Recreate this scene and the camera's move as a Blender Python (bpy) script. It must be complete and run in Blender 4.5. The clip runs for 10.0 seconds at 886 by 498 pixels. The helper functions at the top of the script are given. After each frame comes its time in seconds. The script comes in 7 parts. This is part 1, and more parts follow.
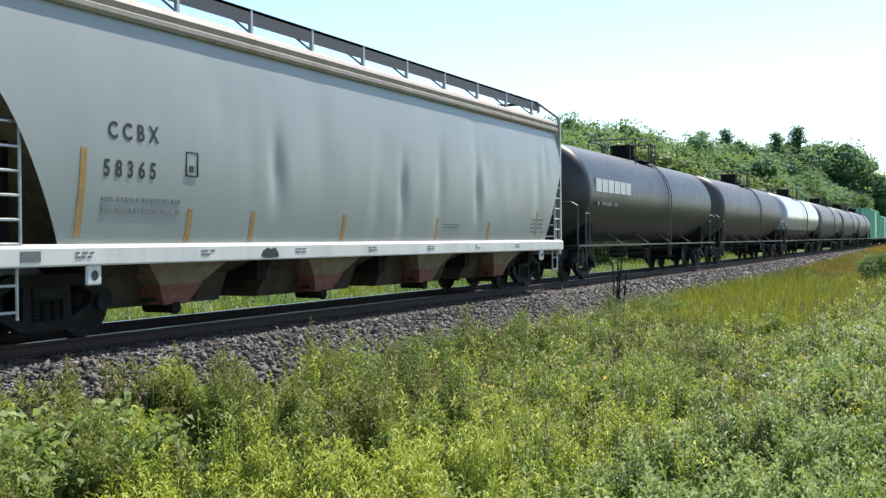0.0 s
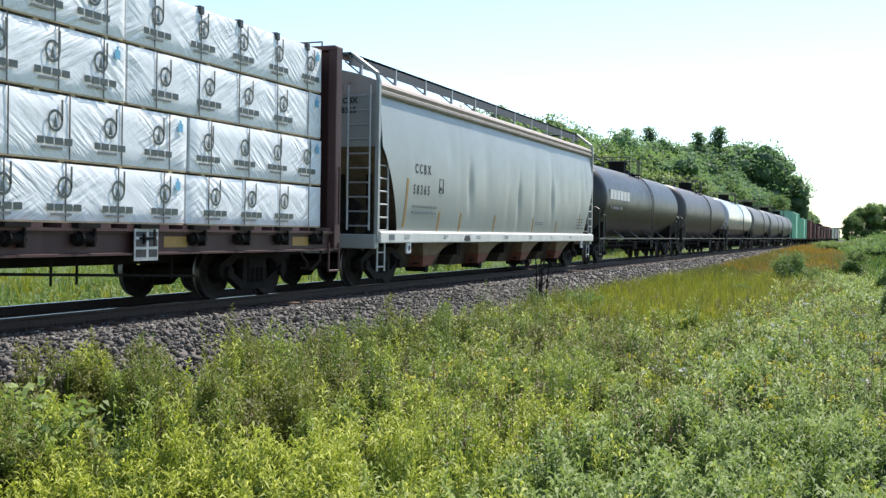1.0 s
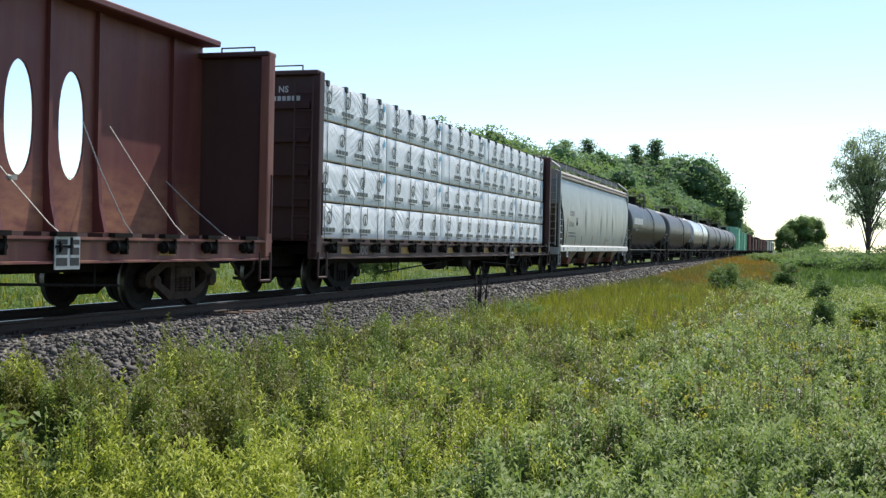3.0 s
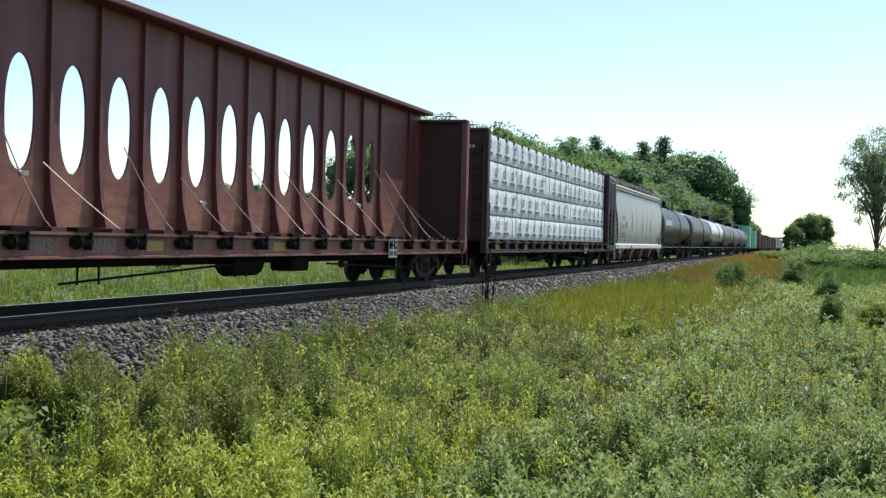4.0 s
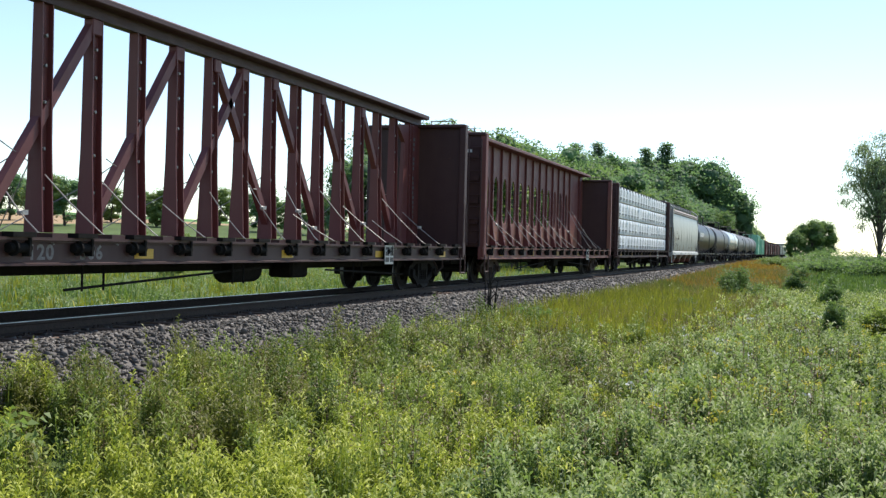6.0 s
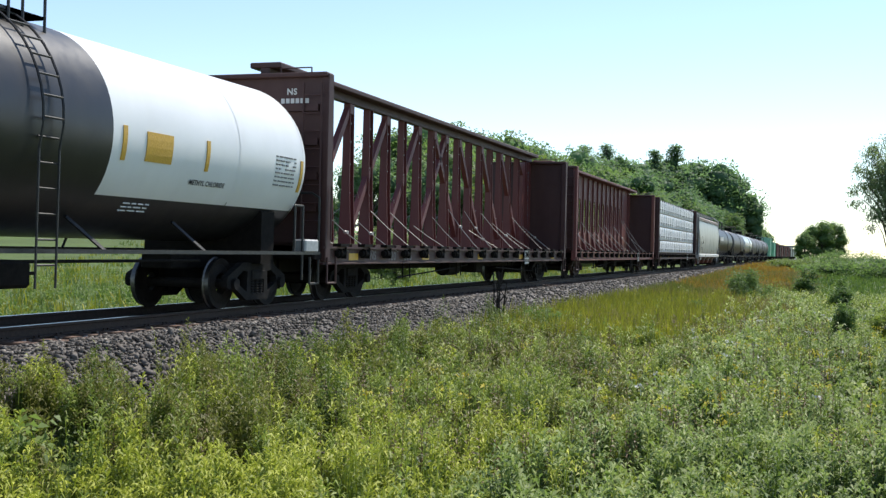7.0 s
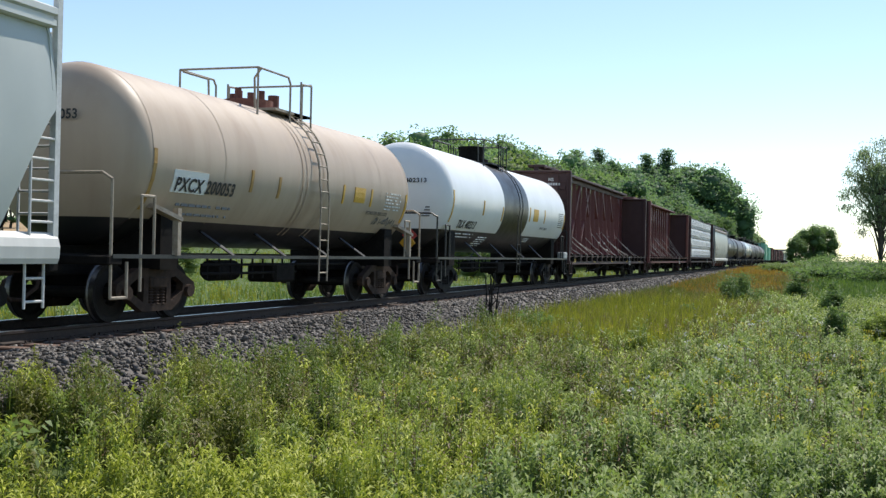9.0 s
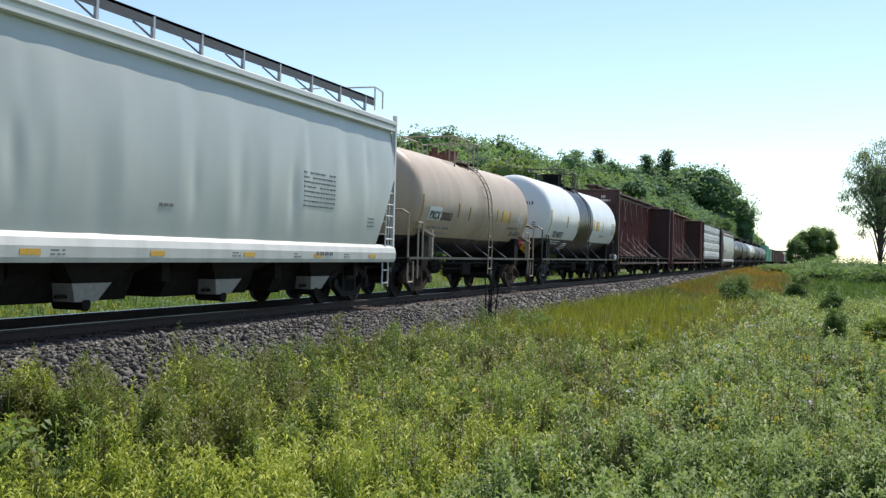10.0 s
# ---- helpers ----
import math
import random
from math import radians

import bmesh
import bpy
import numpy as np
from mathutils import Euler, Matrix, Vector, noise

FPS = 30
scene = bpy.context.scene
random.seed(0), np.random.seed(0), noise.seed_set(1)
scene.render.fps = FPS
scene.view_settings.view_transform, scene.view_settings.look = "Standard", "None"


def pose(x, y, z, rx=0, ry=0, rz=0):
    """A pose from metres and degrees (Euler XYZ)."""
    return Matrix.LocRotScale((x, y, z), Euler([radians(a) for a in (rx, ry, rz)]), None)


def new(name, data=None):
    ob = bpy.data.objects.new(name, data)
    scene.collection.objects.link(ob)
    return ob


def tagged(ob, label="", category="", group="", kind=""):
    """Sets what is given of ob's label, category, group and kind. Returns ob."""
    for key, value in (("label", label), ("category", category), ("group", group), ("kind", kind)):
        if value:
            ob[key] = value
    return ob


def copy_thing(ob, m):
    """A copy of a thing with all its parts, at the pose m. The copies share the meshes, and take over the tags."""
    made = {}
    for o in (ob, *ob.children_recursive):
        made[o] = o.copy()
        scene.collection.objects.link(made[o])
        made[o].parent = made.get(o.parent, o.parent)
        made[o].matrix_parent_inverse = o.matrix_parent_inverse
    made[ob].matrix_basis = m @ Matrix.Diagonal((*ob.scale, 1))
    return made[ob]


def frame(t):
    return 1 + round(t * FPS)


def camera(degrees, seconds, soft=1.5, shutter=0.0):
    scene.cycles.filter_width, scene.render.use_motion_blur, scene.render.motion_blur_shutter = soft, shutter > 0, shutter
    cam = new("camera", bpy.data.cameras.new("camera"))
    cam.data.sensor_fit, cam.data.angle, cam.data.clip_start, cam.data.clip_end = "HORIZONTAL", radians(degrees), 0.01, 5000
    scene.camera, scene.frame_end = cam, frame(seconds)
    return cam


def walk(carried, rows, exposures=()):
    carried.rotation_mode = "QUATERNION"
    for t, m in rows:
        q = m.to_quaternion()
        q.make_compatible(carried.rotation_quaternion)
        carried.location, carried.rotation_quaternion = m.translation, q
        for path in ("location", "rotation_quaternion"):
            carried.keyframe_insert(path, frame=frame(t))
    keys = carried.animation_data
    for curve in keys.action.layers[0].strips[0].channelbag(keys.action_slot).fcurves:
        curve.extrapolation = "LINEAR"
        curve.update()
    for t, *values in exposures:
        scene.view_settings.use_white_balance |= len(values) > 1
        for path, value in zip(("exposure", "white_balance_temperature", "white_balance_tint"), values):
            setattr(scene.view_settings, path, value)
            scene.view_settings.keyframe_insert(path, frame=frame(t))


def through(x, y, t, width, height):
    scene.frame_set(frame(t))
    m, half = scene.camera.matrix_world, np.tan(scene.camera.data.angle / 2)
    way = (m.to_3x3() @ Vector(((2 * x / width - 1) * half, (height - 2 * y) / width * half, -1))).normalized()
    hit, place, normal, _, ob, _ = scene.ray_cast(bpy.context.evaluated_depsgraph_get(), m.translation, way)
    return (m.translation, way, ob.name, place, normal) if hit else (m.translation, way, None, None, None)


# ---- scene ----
EYE = 1.194          # height of the lens above the rail head
TRACK_X = -10.992     # centre line of the track, which runs along y
LENS = 43.54

cam = camera(LENS, 10.0, soft=1.38)
# seconds, yaw, pitch, roll of the hand-held camera
TURNS = [
    (0.0, 24.697, -0.407, 0.520),
    (0.5, 24.312, 0.016, -0.569),
    (1.0, 20.819, -0.890, -0.912),
    (1.5, 19.985, -0.171, -0.260),
    (2.0, 18.796, 0.122, -0.719),
    (2.5, 17.574, -0.167, -1.210),
    (4.0, 18.068, -0.499, -1.416),
    (4.5, 18.043, -0.466, -1.466),
    (5.0, 18.103, -0.675, -1.303),
    (5.5, 18.481, -0.289, -1.291),
    (6.0, 18.201, -0.177, -1.444),
    (7.5, 18.809, 0.012, -1.300),
    (8.0, 18.558, 0.102, -1.134),
    (8.5, 18.372, 0.010, -1.286),
    (9.0, 18.251, 0.168, -1.269),
    (9.5, 18.193, 0.377, -1.344),
    (10.0, 18.232, 0.172, -1.452),
]
walk(cam, [(t, pose(0, 0, EYE, 90 + pitch, roll, yaw)) for t, yaw, pitch, roll in TURNS],
     exposures=[(0.0, 0.55), (1.0, 0.55), (1.5, 0.38), (2.5, 0.20), (4.5, 0.22), (5.5, 0.36), (6.2, 0.36), (7.5, 0.17), (8.0, 0.15), (10.0, 0.10)])


def travel(t):
    """How far the train has rolled along the track after t seconds."""
    return 0.00063 * t ** 3 + 0.00613 * t ** 2 + 12.2340 * t + 0.07


# ---- world and light ----
SUN_AZIMUTH, SUN_HEIGHT = 17.0, 56.0   # degrees to the right of the track's direction, above the horizon
world = bpy.data.worlds.new("sky")
scene.world = world
world.use_nodes = True
sky = world.node_tree.nodes.new("ShaderNodeTexSky")
sky.sky_type = "NISHITA"
sky.sun_disc = False
sky.sun_elevation = radians(SUN_HEIGHT)
sky.sun_rotation = radians(SUN_AZIMUTH)
sky.air_density, sky.dust_density, sky.ozone_density = 0.9, 0.15, 1.1
world.node_tree.links.new(sky.outputs[0], world.node_tree.nodes["Background"].inputs[0])
world.node_tree.nodes["Background"].inputs[1].default_value = 0.165

sun = new("sun", bpy.data.lights.new("sun", "SUN"))
sun.data.energy, sun.data.angle, sun.data.color = 5.0, radians(0.53), (1.0, 0.95, 0.87)
to_sun = Vector((math.sin(radians(SUN_AZIMUTH)) * math.cos(radians(SUN_HEIGHT)),
                 math.cos(radians(SUN_AZIMUTH)) * math.cos(radians(SUN_HEIGHT)), math.sin(radians(SUN_HEIGHT))))
sun.rotation_mode = "QUATERNION"
sun.rotation_quaternion = to_sun.to_track_quat("Z", "Y")
sun.location = to_sun * 60

# ---- materials ----
def shader(name, base, rough=0.6, metal=0.0, spec=0.5):
    m = bpy.data.materials.new(name)
    m.use_nodes = True
    b = m.node_tree.nodes["Principled BSDF"]
    b.inputs["Base Color"].default_value = (*base, 1)
    b.inputs["Roughness"].default_value = rough
    b.inputs["Metallic"].default_value = metal
    b.inputs["Specular IOR Level"].default_value = spec
    return m, m.node_tree, b


def node(tree, kind, **values):
    n = tree.nodes.new(kind)
    for key, value in values.items():
        if key in n.inputs:
            n.inputs[key].default_value = value
    return n


def noise_tex(tree, scale, detail=4.0, rough=0.6, stretch=(1, 1, 1)):
    """A noise in metres of the object, stretched along its axes."""
    co = tree.nodes.new("ShaderNodeTexCoord")
    mp = tree.nodes.new("ShaderNodeMapping")
    mp.inputs["Scale"].default_value = stretch
    tree.links.new(co.outputs["Object"], mp.inputs["Vector"])
    n = node(tree, "ShaderNodeTexNoise", Scale=scale, Detail=detail, Roughness=rough)
    tree.links.new(mp.outputs[0], n.inputs["Vector"])
    return n.outputs["Fac"]


def ramp(tree, fac, stops):
    r = tree.nodes.new("ShaderNodeValToRGB")
    while len(r.color_ramp.elements) < len(stops):
        r.color_ramp.elements.new(0.5)
    for e, (p, c) in zip(r.color_ramp.elements, stops):
        e.position, e.color = p, (*c, 1) if len(c) == 3 else c
    tree.links.new(fac, r.inputs[0])
    return r.outputs[0]


def mix(tree, fac, a, b, kind="MIX"):
    n = tree.nodes.new("ShaderNodeMix")
    n.data_type, n.blend_type = "RGBA", kind
    for socket, value in ((n.inputs[0], fac), (n.inputs[6], a), (n.inputs[7], b)):
        if isinstance(value, (int, float)):
            socket.default_value = value
        elif isinstance(value, tuple):
            socket.default_value = (*value, 1)
        else:
            tree.links.new(value, socket)
    return n.outputs[2]


def bump(tree, b, height, strength=0.3, distance=0.01):
    n = node(tree, "ShaderNodeBump", Strength=strength, Distance=distance)
    tree.links.new(height, n.inputs["Height"])
    tree.links.new(n.outputs[0], b.inputs["Normal"])


def painted(name, base, dirt, rough=0.5, dirt_amount=0.5, streak=1.0, rust=0.0, spec=0.5):
    """Painted steel: patchy fading, dirt that runs down in streaks, small rust spots, slight ripple."""
    m, t, b = shader(name, base, rough, 0.0, spec)
    patch = ramp(t, noise_tex(t, 0.9, 6), [(0.35, (0, 0, 0)), (0.75, (1, 1, 1))])
    run = ramp(t, noise_tex(t, 1.3, 4, 0.55, (1, 1.6, 0.16)), [(0.45, (0, 0, 0)), (0.8, (1, 1, 1))])
    col = mix(t, patch, base, tuple(c * 0.92 for c in base))
    n = t.nodes.new("ShaderNodeMath")
    n.operation = "MULTIPLY"
    t.links.new(run, n.inputs[0])
    n.inputs[1].default_value = dirt_amount * streak
    col = mix(t, n.outputs[0], col, dirt)
    if rust:
        spot = ramp(t, noise_tex(t, 5.0, 9, 0.75), [(0.66 - 0.1 * rust, (0, 0, 0)), (0.74, (1, 1, 1))])
        col = mix(t, spot, col, (0.11, 0.045, 0.022))
    t.links.new(col, b.inputs["Base Color"])
    r = t.nodes.new("ShaderNodeMapRange")
    t.links.new(noise_tex(t, 3.0, 5), r.inputs[0])
    r.inputs[3].default_value, r.inputs[4].default_value = rough - 0.12, rough + 0.15
    t.links.new(r.outputs[0], b.inputs["Roughness"])
    bump(t, b, noise_tex(t, 1.6, 3), 0.12, 0.02)
    return m


def rubbed_wall():
    """Oxide-red wall plate whose paint the loads have rubbed to bright rust along its lower part."""
    m = painted("rubbed_wall_paint", (0.135, 0.031, 0.029), (0.23, 0.08, 0.05), 0.58, 0.7, 1.0, 0.3)
    t, b = m.node_tree, m.node_tree.nodes["Principled BSDF"]
    old = b.inputs["Base Color"].links[0].from_socket
    co = t.nodes.new("ShaderNodeTexCoord")
    sep = t.nodes.new("ShaderNodeSeparateXYZ")
    t.links.new(co.outputs["Object"], sep.inputs[0])
    low = t.nodes.new("ShaderNodeMapRange")
    t.links.new(sep.outputs[2], low.inputs[0])
    low.inputs[1].default_value, low.inputs[2].default_value, low.inputs[3].default_value, low.inputs[4].default_value = 1.5, 2.5, 0.75, 0.0
    scuff = ramp(t, noise_tex(t, 2.2, 7, 0.65, (1, 0.6, 1.8)), [(0.30, (0, 0, 0)), (0.60, (1, 1, 1))])
    n = t.nodes.new("ShaderNodeMath")
    n.operation = "MULTIPLY"
    t.links.new(low.outputs[0], n.inputs[0])
    t.links.new(scuff, n.inputs[1])
    t.links.new(mix(t, n.outputs[0], old, (0.40, 0.175, 0.085)), b.inputs["Base Color"])
    return m


def varied(name, dark, light, rough=0.8, scale=6.0, metal=0.0, depth=0.01, spec=0.4):
    m, t, b = shader(name, dark, rough, metal, spec)
    fac = noise_tex(t, scale, 8, 0.7)
    t.links.new(ramp(t, fac, [(0.3, dark), (0.72, light)]), b.inputs["Base Color"])
    bump(t, b, fac, 0.5, depth)
    return m


def leafy(name, dark, mid, light, through=0.35, spread=0.5):
    """Leaves: each one its own shade, in drifts, some light passing through."""
    m, t, b = shader(name, mid, 0.55, 0.0, 0.25)
    g = t.nodes.new("ShaderNodeNewGeometry")
    drift = noise_tex(t, 0.55, 4)
    col = ramp(t, g.outputs["Random Per Island"], [(0.0, dark), (0.5, mid), (1.0, light)])
    col = mix(t, ramp(t, drift, [(0.35, (0, 0, 0)), (0.68, (1, 1, 1))]), mix(t, spread * 0.6, col, dark), mix(t, spread * 0.4, col, light))
    t.links.new(col, b.inputs["Base Color"])
    tr = t.nodes.new("ShaderNodeBsdfTranslucent")
    t.links.new(mix(t, 0.35, col, (0.22, 0.36, 0.03)), tr.inputs[0])
    mx = t.nodes.new("ShaderNodeMixShader")
    mx.inputs[0].default_value = through
    t.links.new(b.outputs[0], mx.inputs[1])
    t.links.new(tr.outputs[0], mx.inputs[2])
    t.links.new(mx.outputs[0], t.nodes["Material Output"].inputs[0])
    return m


GREY_PAINT = painted("weathered_grey_paint", (0.315, 0.335, 0.318), (0.28, 0.26, 0.22), 0.36, 0.30)
PALE_PAINT = painted("pale_grey_paint", (0.485, 0.51, 0.475), (0.38, 0.405, 0.385), 0.36, 0.22)
PALE_ROOF = painted("white_roof_paint", (0.70, 0.70, 0.66), (0.50, 0.50, 0.47), 0.4, 0.3)
ROOF_PAINT = painted("rusty_roof_paint", (0.36, 0.31, 0.27), (0.28, 0.18, 0.12), 0.6, 0.6, 1.0, 0.8)
SILL_PAINT = painted("white_sill_paint", (0.68, 0.665, 0.615), (0.36, 0.34, 0.31), 0.45, 0.5)
WHITE_TANK = painted("white_tank_paint", (0.80, 0.81, 0.80), (0.66, 0.66, 0.63), 0.34, 0.25)
BEIGE_TANK = painted("beige_tank_paint", (0.46, 0.365, 0.275), (0.31, 0.215, 0.14), 0.5, 0.6)
BLACK_TANK = painted("black_tank_paint", (0.018, 0.018, 0.019), (0.040, 0.036, 0.032), 0.36, 0.6)
DUSTY_TANK = painted("dusty_black_tank_paint", (0.028, 0.030, 0.030), (0.058, 0.054, 0.050), 0.42, 0.6)
BROWN_TANK = painted("dusty_brown_tank_paint", (0.062, 0.056, 0.056), (0.12, 0.10, 0.09), 0.45, 0.6)
SILVER_TANK = painted("silver_grey_tank_paint", (0.145, 0.14, 0.135), (0.105, 0.095, 0.088), 0.5, 0.5)
BRIGHT_TANK = painted("bright_silver_tank_paint", (0.46, 0.48, 0.50), (0.26, 0.25, 0.22), 0.22, 0.4)
OXIDE = painted("oxide_red_paint", (0.125, 0.028, 0.026), (0.165, 0.060, 0.044), 0.55, 0.7, 1.0, 0.35)
OXIDE_DARK = painted("dark_oxide_paint", (0.052, 0.018, 0.0165), (0.085, 0.038, 0.029), 0.6, 0.7, 1.0, 0.35)
RUBBED_WALL = rubbed_wall()
WORN_PANEL = painted("worn_tan_red_paint", (0.165, 0.050, 0.044), (0.36, 0.18, 0.095), 0.6, 0.9, 1.0, 0.3)
MINT = painted("mint_green_paint", (0.24, 0.54, 0.38), (0.14, 0.34, 0.24), 0.5, 0.4)
# grimy steel, taken near black with the shade beneath the cars in its colour
UNDER = varied("shade_darkened_grimy_steel", (0.006, 0.0055, 0.005), (0.018, 0.015, 0.013), 0.9, 7, spec=0.15)
TRUCK_STEEL = varied("rusty_cast_steel", (0.020, 0.014, 0.011), (0.068, 0.042, 0.030), 0.85, 9, spec=0.2)
BLACK_CAST = varied("black_cast_steel", (0.007, 0.007, 0.007), (0.020, 0.018, 0.017), 0.85, 9, spec=0.2)
WHEEL_STEEL = varied("wheel_steel", (0.009, 0.008, 0.007), (0.024, 0.019, 0.016), 0.8, 12, 0.0, spec=0.2)
TREAD = varied("polished_tread", (0.36, 0.36, 0.37), (0.55, 0.55, 0.56), 0.28, 20, 1.0, 0.002)
DULL_TREAD = varied("dull_wheel_tread", (0.10, 0.095, 0.09), (0.20, 0.19, 0.18), 0.42, 20, 1.0, 0.002)
RAIL_RUST = varied("rusty_rail_side", (0.020, 0.014, 0.011), (0.050, 0.032, 0.024), 0.8, 14)
RUST_GEAR = varied("rusty_red_gear", (0.11, 0.040, 0.030), (0.24, 0.10, 0.07), 0.75, 9)
TAN_SLOPE = varied("dusty_tan_slope_sheet", (0.10, 0.075, 0.050), (0.24, 0.19, 0.13), 0.75, 4)
# grimy sheet whose dark colour includes the shade under the hopper
BAY = varied("shade_darkened_bay_sheet", (0.018, 0.014, 0.011), (0.075, 0.055, 0.038), 0.8, 2.5)
GALV = varied("galvanised_steel", (0.30, 0.31, 0.32), (0.48, 0.49, 0.50), 0.5, 12, 0.5, 0.002)
GRATING = varied("dark_running_board", (0.055, 0.056, 0.058), (0.11, 0.11, 0.115), 0.6, 20, 0.4)
BLACK_PIPE = varied("black_handrail_paint", (0.012, 0.012, 0.013), (0.035, 0.035, 0.036), 0.45, 10)
WHITE_PIPE = varied("white_handrail_paint", (0.50, 0.50, 0.48), (0.72, 0.72, 0.70), 0.5, 10)
TAN_PIPE = varied("tan_handrail_paint", (0.24, 0.19, 0.14), (0.42, 0.36, 0.28), 0.6, 10)
YELLOW = varied("yellow_reflector", (0.55, 0.30, 0.03), (0.70, 0.42, 0.05), 0.4, 25)
OCHRE = varied("faded_ochre_reflector", (0.30, 0.17, 0.05), (0.46, 0.28, 0.08), 0.6, 15)
INK = varied("black_stencil", (0.018, 0.018, 0.020), (0.045, 0.045, 0.047), 0.6, 30)
FADED_INK = varied("faded_stencil", (0.11, 0.115, 0.12), (0.20, 0.20, 0.20), 0.7, 30)
WORN_INK = varied("worn_white_stencil", (0.10, 0.085, 0.08), (0.30, 0.27, 0.25), 0.7, 12)
WHITE_INK = varied("white_stencil", (0.50, 0.50, 0.48), (0.70, 0.70, 0.68), 0.6, 30)
PLACARD_RED = varied("red_placard", (0.30, 0.03, 0.03), (0.42, 0.06, 0.05), 0.5, 20)
WIRE = varied("steel_wire_rope", (0.22, 0.20, 0.18), (0.50, 0.48, 0.44), 0.55, 30, 0.5)
STRAP = varied("dark_strap", (0.030, 0.034, 0.034), (0.075, 0.08, 0.08), 0.5, 20)
LOGO = varied("dark_green_print", (0.045, 0.062, 0.058), (0.095, 0.115, 0.105), 0.5, 15)
BLUE_TAG = varied("blue_tag", (0.10, 0.36, 0.55), (0.22, 0.50, 0.66), 0.5, 15)
PINE = varied("bare_pine_board", (0.42, 0.30, 0.17), (0.62, 0.48, 0.30), 0.7, 8)


def wrap_material():
    """Glossy white lumber wrap, creased by the straps."""
    m, t, b = shader("white_plastic_wrap", (0.55, 0.57, 0.58), 0.45, 0.0, 0.5)
    def streaks(angle, scale):
        co = t.nodes.new("ShaderNodeTexCoord")
        mp = t.nodes.new("ShaderNodeMapping")
        mp.inputs["Rotation"].default_value = (radians(angle), 0, 0)
        t.links.new(co.outputs["Object"], mp.inputs["Vector"])
        sc = t.nodes.new("ShaderNodeMapping")
        sc.inputs["Scale"].default_value = (1, 0.40, 4.0)
        t.links.new(mp.outputs[0], sc.inputs["Vector"])
        n = node(t, "ShaderNodeTexNoise", Scale=scale, Detail=4.5, Roughness=0.55)
        t.links.new(sc.outputs[0], n.inputs["Vector"])
        return n.outputs["Fac"]

    soft = noise_tex(t, 2.2, 5)
    gate = ramp(t, noise_tex(t, 0.7, 2), [(0.40, (0, 0, 0)), (0.60, (1, 1, 1))])
    amount = ramp(t, noise_tex(t, 0.55, 2, 0.5, (1, 1.4, 1)), [(0.40, (0.12, 0.12, 0.12)), (0.62, (1, 1, 1))])
    h = mix(t, gate, streaks(34, 2.6), streaks(-28, 2.2))
    h = mix(t, amount, (0.5, 0.5, 0.5), h)
    h = mix(t, 0.12, h, soft)
    bump(t, b, h, 1.0, 0.075)
    t.links.new(ramp(t, soft, [(0.3, (0.74, 0.75, 0.755)), (0.7, (0.85, 0.855, 0.855))]), b.inputs["Base Color"])
    return m


WRAP = wrap_material()


def stone_material():
    m, t, b = shader("crushed_ballast", (0.22, 0.21, 0.22), 0.85, 0.0, 0.3)
    g = t.nodes.new("ShaderNodeNewGeometry")
    col = ramp(t, g.outputs["Random Per Island"], [(0.0, (0.046, 0.040, 0.035)), (0.45, (0.112, 0.098, 0.087)), (0.85, (0.205, 0.182, 0.160)), (1.0, (0.40, 0.365, 0.33))])
    fine = noise_tex(t, 40, 5)
    t.links.new(mix(t, 0.35, col, ramp(t, fine, [(0.3, (0.050, 0.046, 0.042)), (0.7, (0.21, 0.192, 0.178))])), b.inputs["Base Color"])
    bump(t, b, fine, 0.5, 0.01)
    return m


def timber_material():
    m, t, b = shader("weathered_tie_timber", (0.10, 0.075, 0.06), 0.85, 0.0, 0.3)
    o = t.nodes.new("ShaderNodeObjectInfo")
    grain = noise_tex(t, 9, 7, 0.7, (0.25, 3, 3))
    col = mix(t, grain, (0.055, 0.040, 0.032), (0.20, 0.15, 0.12))
    t.links.new(mix(t, o.outputs["Random"], col, (0.16, 0.10, 0.075)), b.inputs["Base Color"])
    bump(t, b, grain, 0.6, 0.01)
    return m


